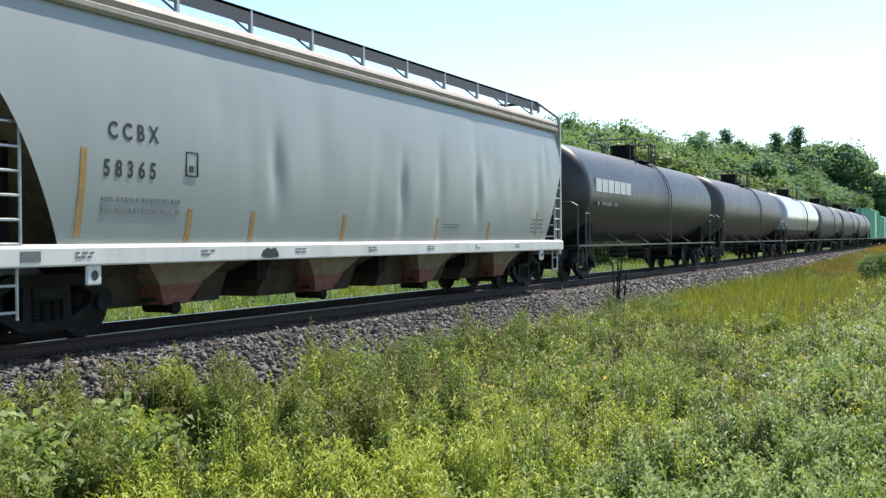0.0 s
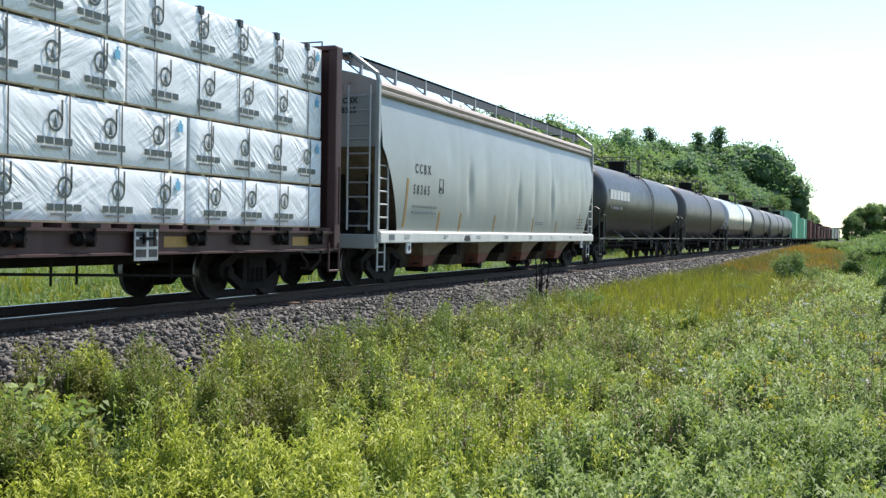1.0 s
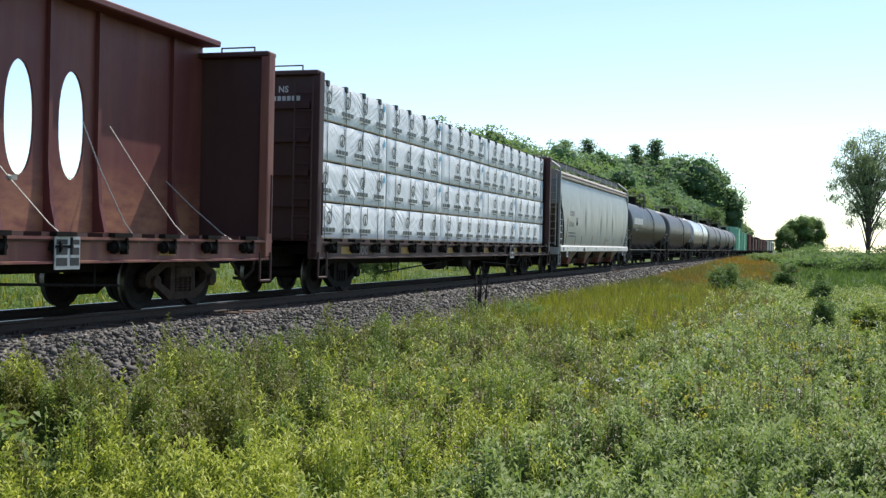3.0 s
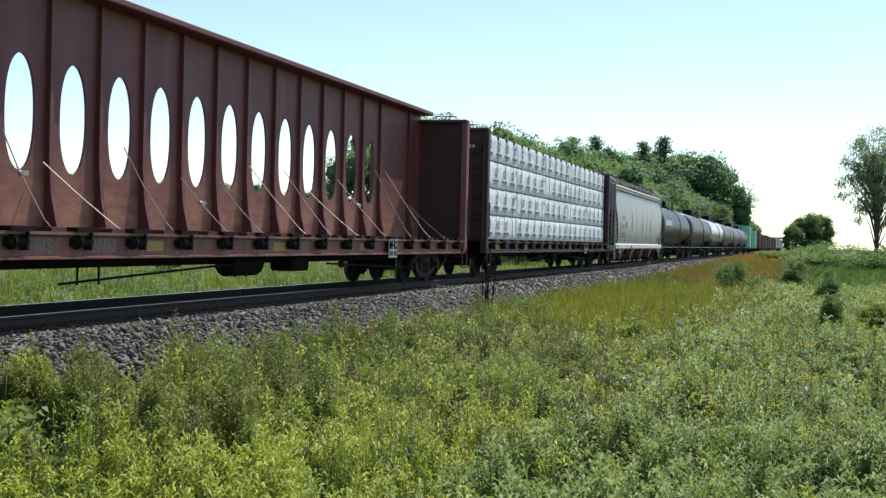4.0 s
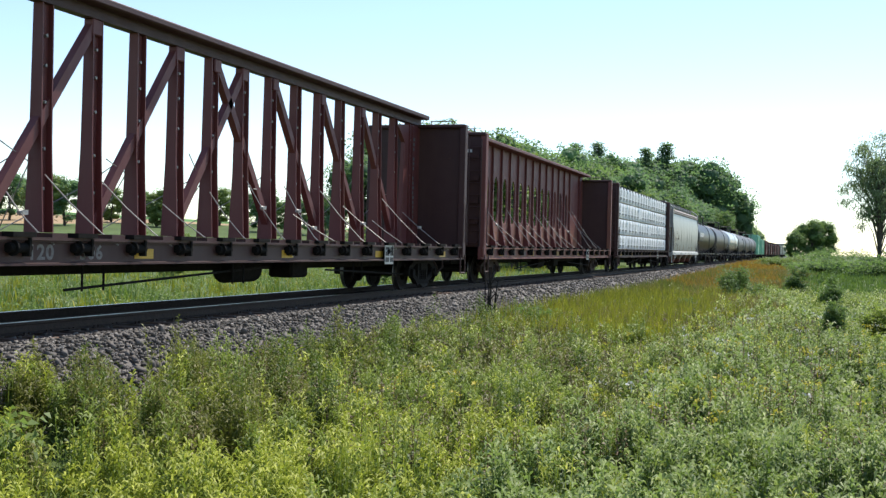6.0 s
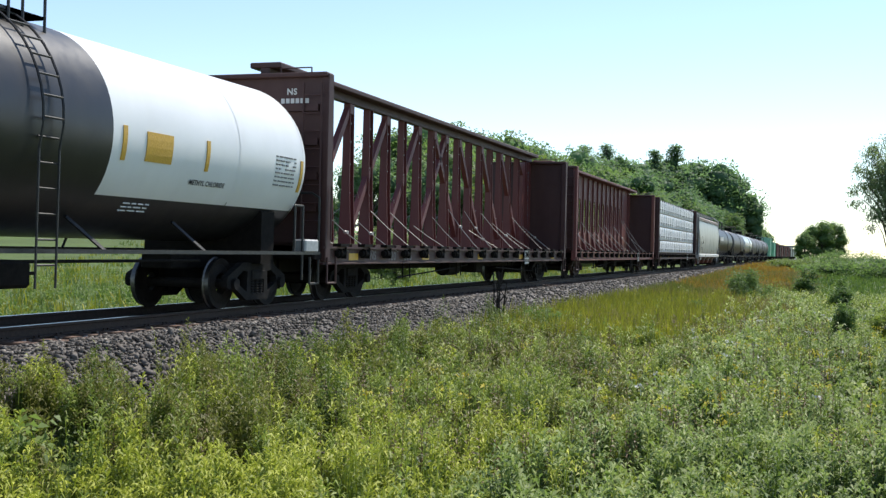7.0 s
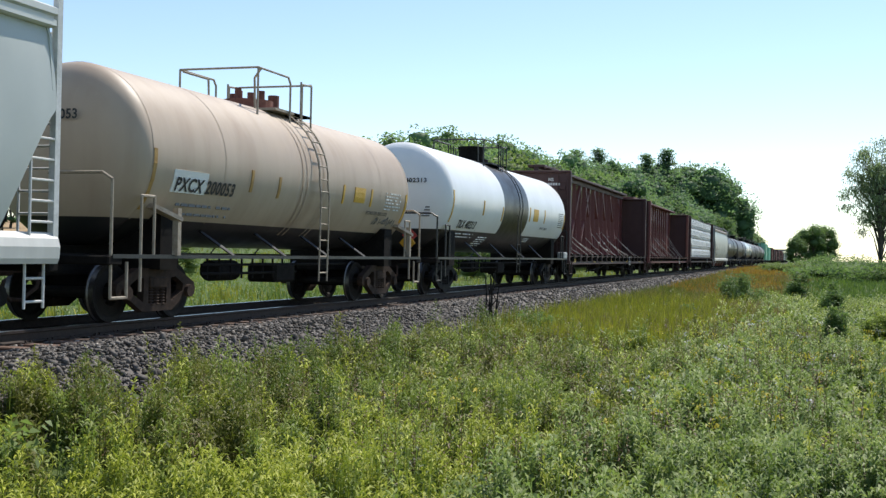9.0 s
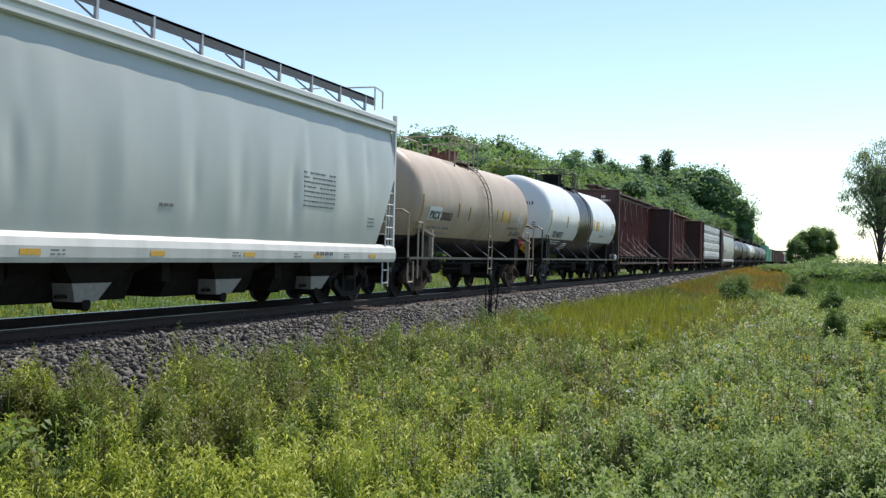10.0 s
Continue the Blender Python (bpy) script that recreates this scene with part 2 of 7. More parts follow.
def ground_material():
    """Soil, meadow and far fields, by the distance and side of the track at which they lie."""
    m, t, b = shader("meadow_ground", (0.06, 0.08, 0.03), 0.9, 0.0, 0.2)
    big = noise_tex(t, 0.06, 5)
    mid = noise_tex(t, 0.8, 6)
    fine = noise_tex(t, 9, 6)
    near = mix(t, ramp(t, mid, [(0.35, (0, 0, 0)), (0.65, (1, 1, 1))]), (0.040, 0.058, 0.018), (0.085, 0.110, 0.030))
    near = mix(t, ramp(t, big, [(0.4, (0, 0, 0)), (0.6, (1, 1, 1))]), near, (0.092, 0.132, 0.036))
    near = mix(t, ramp(t, fine, [(0.4, (0, 0, 0)), (0.7, (1, 1, 1))]), near, (0.092, 0.136, 0.04))
    co = t.nodes.new("ShaderNodeTexCoord")
    sep = t.nodes.new("ShaderNodeSeparateXYZ")
    t.links.new(co.outputs["Object"], sep.inputs[0])
    # the ripe field and the green crop beyond it lie in strips parallel to the track
    strip = t.nodes.new("ShaderNodeMapRange")
    t.links.new(sep.outputs[0], strip.inputs[0])
    strip.inputs[1].default_value, strip.inputs[2].default_value = -400, 0
    fields = ramp(t, strip.outputs[0], [(0.0, (0.10, 0.22, 0.06)), (0.53, (0.10, 0.22, 0.06)), (0.535, (0.36, 0.25, 0.14)), (0.675, (0.36, 0.25, 0.14)), (0.68, (0.12, 0.17, 0.05))])
    mask = ramp(t, strip.outputs[0], [(0.0, (1, 1, 1)), (0.675, (1, 1, 1)), (0.68, (0, 0, 0))])
    t.links.new(mix(t, mask, near, fields), b.inputs["Base Color"])
    bump(t, b, fine, 0.7, 0.06)
    return m


STONE, TIMBER, SOIL = stone_material(), timber_material(), ground_material()
DARK_BARK = varied("dark_dead_wood", (0.010, 0.008, 0.007), (0.030, 0.024, 0.020), 0.9, 9)
BARK = varied("grey_brown_bark", (0.050, 0.042, 0.034), (0.13, 0.11, 0.09), 0.9, 7)
# weed colours in pairs: shade put into the lower leaves, sunlight into the tips
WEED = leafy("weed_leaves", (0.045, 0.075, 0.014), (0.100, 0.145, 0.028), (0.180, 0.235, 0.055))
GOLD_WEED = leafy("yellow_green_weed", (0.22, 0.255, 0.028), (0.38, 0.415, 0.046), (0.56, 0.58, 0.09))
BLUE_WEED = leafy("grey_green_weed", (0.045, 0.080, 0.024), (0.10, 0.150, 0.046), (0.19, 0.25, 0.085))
WEED_TIP = leafy("light_green_weed_leaves", (0.115, 0.162, 0.028), (0.22, 0.28, 0.052), (0.40, 0.455, 0.11), 0.4)
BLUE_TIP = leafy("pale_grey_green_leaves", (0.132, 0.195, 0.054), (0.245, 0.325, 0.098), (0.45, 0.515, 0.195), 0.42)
OLIVE_WEED = leafy("olive_weed", (0.070, 0.076, 0.017), (0.145, 0.146, 0.034), (0.28, 0.262, 0.072))
GRASS = leafy("yellow_green_grass", (0.150, 0.150, 0.015), (0.31, 0.295, 0.030), (0.52, 0.46, 0.06))
TAN_GRASS = leafy("tan_grass_heads", (0.17, 0.105, 0.045), (0.29, 0.19, 0.085), (0.40, 0.29, 0.14))
MEADOW = leafy("meadow_grass", (0.058, 0.105, 0.024), (0.10, 0.168, 0.039), (0.175, 0.24, 0.066))
SORREL = leafy("rust_orange_grass", (0.27, 0.125, 0.024), (0.43, 0.19, 0.034), (0.49, 0.27, 0.06))
# dark and mid tree leaves are lightened and blued to stand in for haze
DARK_LEAF = leafy("hazed_dark_tree_leaves", (0.100, 0.185, 0.105), (0.145, 0.250, 0.135), (0.185, 0.30, 0.16), 0.6, 0.3)
MID_LEAF = leafy("tree_leaves", (0.095, 0.165, 0.062), (0.140, 0.225, 0.085), (0.19, 0.28, 0.11), 0.58, 0.35)
PALE_LEAF = leafy("pale_green_leaves", (0.115, 0.175, 0.050), (0.180, 0.245, 0.072), (0.25, 0.31, 0.105), 0.4)
NEEDLE = leafy("pine_needles", (0.085, 0.155, 0.10), (0.13, 0.215, 0.13), (0.17, 0.26, 0.155), 0.55)
WILLOW = leafy("grey_green_willow_leaves", (0.12, 0.17, 0.095), (0.21, 0.28, 0.16), (0.34, 0.41, 0.25), 0.55)
SHRUB_LEAF = leafy("dark_shrub_leaves", (0.066, 0.122, 0.044), (0.118, 0.195, 0.068), (0.18, 0.265, 0.10), 0.45)
PETAL = leafy("yellow_petals", (0.50, 0.38, 0.02), (0.62, 0.50, 0.03), (0.70, 0.60, 0.10), 0.3)
WHITE_PETAL = leafy("white_flower_heads", (0.50, 0.50, 0.44), (0.62, 0.62, 0.56), (0.72, 0.72, 0.68), 0.2)
DRY = leafy("dry_brown_stems", (0.09, 0.055, 0.03), (0.16, 0.10, 0.055), (0.24, 0.17, 0.10), 0.1)


# ---- shapes ----
def part(name, bm, material, parent, label="", smooth=False, at=None):
    """Links a bmesh as one mesh object under a thing, a part or nothing."""
    me = bpy.data.meshes.new(name)
    bmesh.ops.recalc_face_normals(bm, faces=bm.faces)
    bm.to_mesh(me)
    bm.free()
    for m in material if isinstance(material, (list, tuple)) else (material,):
        me.materials.append(m)
    if smooth:
        me.shade_smooth()
        me.set_sharp_from_angle(angle=radians(38))
    ob = new(name, me)
    ob.parent = parent
    if at:
        ob.location = at
    if label:
        tagged(ob, label)
    return ob


def box(bm, x0, x1, y0, y1, z0, z1, bevel=0.0, mat=0):
    m = Matrix.Translation(((x0 + x1) / 2, (y0 + y1) / 2, (z0 + z1) / 2)) @ Matrix.Diagonal((abs(x1 - x0), abs(y1 - y0), abs(z1 - z0), 1))
    made = bmesh.ops.create_cube(bm, size=1, matrix=m)["verts"]
    if bevel:
        edges = list({e for v in made for e in v.link_edges})
        bmesh.ops.bevel(bm, geom=edges, offset=bevel, segments=1, affect="EDGES")
    elif mat:
        for f in {f for v in made for f in v.link_faces}:
            f.material_index = mat
    return bm


def rod(bm, a, b, r, seg=8, r2=None):
    a, b = Vector(a), Vector(b)
    d = b - a
    m = Matrix.Translation((a + b) / 2) @ d.to_track_quat("Z", "Y").to_matrix().to_4x4()
    bmesh.ops.create_cone(bm, cap_ends=True, segments=seg, radius1=r, radius2=r if r2 is None else r2, depth=d.length, matrix=m)
    return bm


def pipe(bm, points, r, seg=6):
    for a, b in zip(points, points[1:]):
        rod(bm, a, b, r, seg)
    for p in points[1:-1]:
        bmesh.ops.create_icosphere(bm, subdivisions=1, radius=r * 1.02, matrix=Matrix.Translation(p))
    return bm


def beam(bm, a, b, w, h):
    """A bar of w by h from a to b; w lies across the track."""
    a, b = Vector(a), Vector(b)
    d = b - a
    up = Vector((1, 0, 0))
    side = d.cross(up).normalized()
    vs = []
    for p in (a, b):
        for i, j in ((-1, -1), (1, -1), (1, 1), (-1, 1)):
            vs.append(bm.verts.new(p + up * (w / 2 * i) + side * (h / 2 * j)))
    for q in ((0, 1, 2, 3), (7, 6, 5, 4), (0, 4, 5, 1), (1, 5, 6, 2), (2, 6, 7, 3), (3, 7, 4, 0)):
        bm.faces.new([vs[i] for i in q])
    return bm


def extrude_y(bm, profile, y0, y1, closed=True, mat=0):
    """A profile of (x, z) drawn out from y0 to y1."""
    a = [bm.verts.new((x, y0, z)) for x, z in profile]
    b = [bm.verts.new((x, y1, z)) for x, z in profile]
    n = len(profile)
    for i in range(n if closed else n - 1):
        bm.faces.new((a[i], a[(i + 1) % n], b[(i + 1) % n], b[i])).material_index = mat
    if closed:
        bm.faces.new(a[::-1]).material_index = mat
        bm.faces.new(b).material_index = mat
    return bm


def extrude_x(bm, profile, x0, x1):
    """A profile of (y, z) drawn out from x0 to x1."""
    a = [bm.verts.new((x0, y, z)) for y, z in profile]
    b = [bm.verts.new((x1, y, z)) for y, z in profile]
    n = len(profile)
    for i in range(n):
        bm.faces.new((a[i], a[(i + 1) % n], b[(i + 1) % n], b[i]))
    bm.faces.new(a[::-1])
    bm.faces.new(b)
    return bm


def lettering(name, text, size, material, parent, at, turn=(90, 0, 90), width=1.0, label="", bend=0.0, lean=0.0, skin=None):
    """Stencilled writing of that letter height as a thin mesh; bend: the radius of the tank that it lies on."""
    cu = bpy.data.curves.new(name, "FONT")
    cu.body, cu.size, cu.extrude, cu.offset, cu.space_character, cu.shear = text, size / 0.72, 0.0, 0.008 * size / 0.2, 1.08, lean
    cu.resolution_u = 3
    tmp = bpy.data.objects.new(name, cu)
    me = bpy.data.meshes.new_from_object(tmp)
    bpy.data.objects.remove(tmp)
    bpy.data.curves.remove(cu)
    for v in me.vertices:
        v.co.x *= width
        if bend:
            v.co.z -= bend - math.sqrt(max(bend * bend - v.co.y * v.co.y, 0.0))
        if skin:
            v.co.z = skin(at[2] + v.co.y, at[1] + v.co.x) + 0.007 - at[0]
    me.materials.append(material)
    ob = new(name, me)
    ob.parent = parent
    ob.location = at
    ob.rotation_euler = [radians(a) for a in turn]
    if label:
        tagged(ob, label)
    return ob


def text_bars(bm, x, y0, y1, z0, z1, rows, rng, fill=0.55, out=0.004, surface=None):
    """Unreadable small print: rows of short bars on a surface that faces the near side."""
    h = (z1 - z0) / rows
    for r in range(rows):
        zc = z1 - (r + 0.5) * h
        y = y0
        while y < y1 - 0.02:
            w = min(rng.uniform(0.05, 0.22), y1 - y)
            xs = surface(zc, y + w / 2) if surface else x
            box(bm, xs - 0.004, xs + out, y, y + w, zc - h * fill / 2, zc + h * fill / 2)
            y += w + rng.uniform(0.03, 0.06)
            if rng.random() < 0.12:
                y += 0.15


def empty(name, label, category, group=""):
    return tagged(new(name), label, category, group)


# ---- trucks, shared by all the cars ----
WHEEL_R = 0.457
ROLLING = []      # the wheelsets that turn as the train rolls


def wheel_profile(seg=22):
    bm = bmesh.new()
    for side in (-1, 1):
        rings = ((0.16, 0.66), (0.20, 0.80), (0.36, 0.775), (0.40, 0.80), (WHEEL_R, 0.80), (WHEEL_R + 0.004, 0.715), (WHEEL_R + 0.028, 0.695), (WHEEL_R + 0.026, 0.67), (0.40, 0.672), (0.36, 0.72), (0.20, 0.70))
        loops = []
        for r, x in rings:
            loops.append([bm.verts.new((side * x, r * math.cos(2 * math.pi * i / seg), r * math.sin(2 * math.pi * i / seg))) for i in range(seg)])
        for k in range(len(loops)):
            a, b = loops[k], loops[(k + 1) % len(loops)]
            for i in range(seg):
                f = bm.faces.new((a[i], a[(i + 1) % seg], b[(i + 1) % seg], b[i]))
                f.material_index = 1 if k in (4, 5) else 0
        # hub cap bolts make the turning visible
        rod(bm, (side * 0.66, 0, 0), (side * 0.98, 0, 0), 0.085, 12)
        for i in range(3):
            a = 2 * math.pi * i / 3
            rod(bm, (side * 0.97, 0.05 * math.cos(a), 0.05 * math.sin(a)), (side * 1.0, 0.05 * math.cos(a), 0.05 * math.sin(a)), 0.014, 6)
    rod(bm, (-0.7, 0, 0), (0.7, 0, 0), 0.085, 12)
    return bm


def plate(bm, outlines, x0, x1):
    """A flat casting in the (y, z) plane between x0 and x1; the first outline is its edge, the others are holes."""
    edges = []
    for line in outlines:
        vs = [bm.verts.new((x0, y, z)) for y, z in line]
        edges += [bm.edges.new((a, b)) for a, b in zip(vs, vs[1:] + vs[:1])]
    faces = [g for g in bmesh.ops.triangle_fill(bm, edges=edges, use_beauty=True)["geom"] if isinstance(g, bmesh.types.BMFace)]
    moved = [g for g in bmesh.ops.extrude_face_region(bm, geom=faces, use_keep_orig=True)["geom"] if isinstance(g, bmesh.types.BMVert)]
    bmesh.ops.translate(bm, verts=moved, vec=(x1 - x0, 0, 0))
    return bm


def sideframe_shape(side):
    """Cast sideframe: arched top chord, two windows and the wide opening for the springs."""
    half = [(0.56, 0.84), (1.10, 0.60), (1.14, 0.50), (1.12, 0.40), (1.04, 0.36), (0.80, 0.36), (0.42, 0.15)]
    edge = half + [(-y, z) for y, z in half[::-1]]
    holes = [[(0.26, 0.70), (0.26, 0.27), (-0.26, 0.27), (-0.26, 0.70)]]
    for d in (-1, 1):
        holes.append([(d * 0.38, 0.68), (d * 0.52, 0.70), (d * 0.76, 0.58), (d * 0.74, 0.46), (d * 0.40, 0.30)])
    return plate(bmesh.new(), [edge] + holes, side * 0.93, side * 1.06)


def bearing_cap_shape(side):
    bm = bmesh.new()
    rod(bm, (side * 1.02, 0, 0), (side * 1.13, 0, 0), 0.105, 14)
    return bm


def spring_shape():
    """A coil spring as one turned body of rings."""
    bm = bmesh.new()
    seg, loops = 10, []
    for k in range(13):
        q = 0.078 if k % 2 else 0.056
        loops.append([bm.verts.new((q * math.cos(2 * math.pi * i / seg), q * math.sin(2 * math.pi * i / seg), 0.24 + k * 0.0235)) for i in range(seg)])
    for a, b in zip(loops, loops[1:]):
        for i in range(seg):
            bm.faces.new((a[i], a[(i + 1) % seg], b[(i + 1) % seg], b[i]))
    return bm


def truck(parent, y, cast=TRUCK_STEEL, rolling=True):
    """car > truck > sideframe, spring_nest, wheelset."""
    bm = bmesh.new()
    box(bm, -0.92, 0.92, -0.2, 0.2, 0.46, 0.74, 0.04)
    box(bm, -0.7, 0.7, -0.62, -0.56, 0.34, 0.46)
    box(bm, -0.7, 0.7, 0.56, 0.62, 0.34, 0.46)
    rod(bm, (0, 0, 0.74), (0, 0, 0.86), 0.2, 16)
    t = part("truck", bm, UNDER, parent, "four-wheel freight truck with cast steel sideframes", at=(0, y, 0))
    for side in (-1, 1):
        part("sideframe", sideframe_shape(side), cast, t)
        first = None
        for k in (-0.165, 0.0, 0.165) if rolling else ():
            if first is None:
                first = part("spring", spring_shape(), cast, t, at=(side * 1.0, k, 0))
            else:
                o = new("spring", first.data)
                o.parent, o.location = t, (side * 1.0, k, 0)
        bm = bmesh.new()
        box(bm, side * 0.9, side * 1.09, -0.25, 0.25, 0.52, 0.70, 0.02)
        part("bolster_end", bm, cast, t)
        for d in (-1, 1):
            part("bearing_cap", bearing_cap_shape(side), cast, t, at=(0, d * 0.89, WHEEL_R))
    for d in (-1, 1):
        w = part("wheelset", wheel_profile(), (WHEEL_STEEL, DULL_TREAD), t, smooth=True, at=(0, d * 0.89, WHEEL_R))
        if rolling:
            ROLLING.append(w)
    return t


def coupler(parent, y, d):
    """A knuckle coupler with its draft gear and air hose at the end y, facing d."""
    bm = bmesh.new()
    box(bm, -0.12, 0.12, y - d * 0.5, y + d * 0.35, 0.76, 0.96, 0.03)
    box(bm, -0.2, 0.2, y + d * 0.33, y + d * 0.62, 0.72, 1.0, 0.06)
    pipe(bm, [(0.35, y, 0.78), (0.42, y + d * 0.2, 0.55), (0.36, y + d * 0.45, 0.38), (0.2, y + d * 0.62, 0.40)], 0.03)
    part("coupler", bm, TRUCK_STEEL, parent)


def ladder(parent, x, y0, y1, z0, z1, material, rungs=5, r=0.02, face="side"):
    """Two stiles and rungs; on the car's side it lies along y, on its end along x."""
    bm = bmesh.new()
    def p(k, z):
        return (x, k, z) if face == "side" else (k, x, z)
    for k in (y0, y1):
        rod(bm, p(k, z0), p(k, z1), r, 6)
    for i in range(rungs):
        z = z0 + (z1 - z0) * (i + 0.3) / rungs
        rod(bm, p(y0, z), p(y1, z), r * 0.9, 6)
    return part("ladder", bm, material, parent)


# ---- ground, track ----
FIELD_Z = -1.25


def lerp(x, table):
    for (a, za), (b, zb) in zip(table, table[1:]):
        if x <= b:
            return za + (zb - za) * max(0.0, (x - a)) / (b - a)
    return table[-1][1]


def ground_z(x, y):
    """Height of the ground: track bank, meadow, and the slope of the far fields."""
    d = x - TRACK_X
    z = lerp(d, [(-600, 15.0), (-320, 9.0), (-150, 2.2), (-70, -0.6), (-30, -1.15), (-6, -1.15), (-3.1, -0.95), (-2.0, -0.42), (2.0, -0.42),
                 (3.1, -1.0), (4.4, -1.25), (9, FIELD_Z), (60, FIELD_Z), (400, -0.6)])
    r = math.hypot(x, y)
    if d > 4 and r < 6:
        z += (1 - r / 6) * 0.75
    if d > 3.2:
        far = min(max((y - 70) / 60, 0.0), 1.0)
        z += far * 0.75
        z += 0.10 * noise.noise((x * 0.25, y * 0.25, 0.0)) * min(1, (d - 3.2))
    elif d < -4:
        z += 0.12 * noise.noise((x * 0.2, y * 0.2, 3.0))
    # wooded rise on the far side
    rise = min(max((y - 90) / 120, 0.0), 1.0) * min(max((-d - 14) / 40, 0.0), 1.0)
    return z + 3.5 * rise


def make_ground():
    xs = sorted(set([-4000, -2000, -1000, -600] + list(range(-400, -80, 20)) + list(range(-80, -26, 4)) + [TRACK_X + k * 0.5 for k in range(-26, 27)] + [x * 1.0 for x in range(3, 30)] + list(range(30, 100, 8)) + [140, 250, 500, 1000, 2000, 4000]))
    ys = sorted(set([-1500, -600, -200, -80, -40, -20, -10] + list(range(-6, 70)) + list(range(70, 160, 4)) + list(range(160, 420, 12)) + [480, 600, 800, 1200, 2000, 4500]))
    verts = [(x, y, ground_z(x, y)) for y in ys for x in xs]
    n = len(xs)
    faces = [(j * n + i, j * n + i + 1, (j + 1) * n + i + 1, (j + 1) * n + i) for j in range(len(ys) - 1) for i in range(n - 1)]
    me = bpy.data.meshes.new("ground")
    me.from_pydata(verts, [], faces)
    me.shade_smooth()
    me.materials.append(SOIL)
    tagged(new("ground", me), "weedy green meadow ground falling away from the railway bank", "ground", kind="structure")


make_ground()


def make_rail(name, x):
    """Rail of T section with its worn head; the plates it sits on are parts."""
    head = [(-0.036, -0.002), (-0.030, 0.0), (0.030, 0.0), (0.036, -0.002), (0.036, -0.038), (0.009, -0.052), (0.009, -0.14), (0.070, -0.158), (0.070, -0.170), (-0.070, -0.170), (-0.070, -0.158), (-0.009, -0.14), (-0.009, -0.052), (-0.036, -0.038)]
    bm = bmesh.new()
    extrude_y(bm, head, -60, 900)
    bm.faces.ensure_lookup_table()
    for f in bm.faces:
        f.material_index = 1 if f.calc_center_median().z > -0.0035 else 0
    r = part(name, bm, (RAIL_RUST, TREAD), None, at=(TRACK_X + x, 0, 0))
    tagged(r, "rusty steel rail with a polished running surface", "rail", "rails", "structure")


make_rail("rail", 0.7525)
make_rail("rail", -0.7525)


# ---- the train ----
CARS = []     # (thing, place of its middle along the track at the start)


def start_car(name, label, category, middle, group="freight cars"):
    car = empty(name, label, category, group)
    CARS.append((car, middle))
    return car


def hopper_side(z, bulge, low, high):
    """Half width of the rounded hopper side at the height z."""
    k = (z - low) / (high - low)
    return 1.50 + bulge * math.sin(math.pi * min(max(k, 0), 1)) ** 0.8 - 0.03 * max(0.0, k) ** 2.5


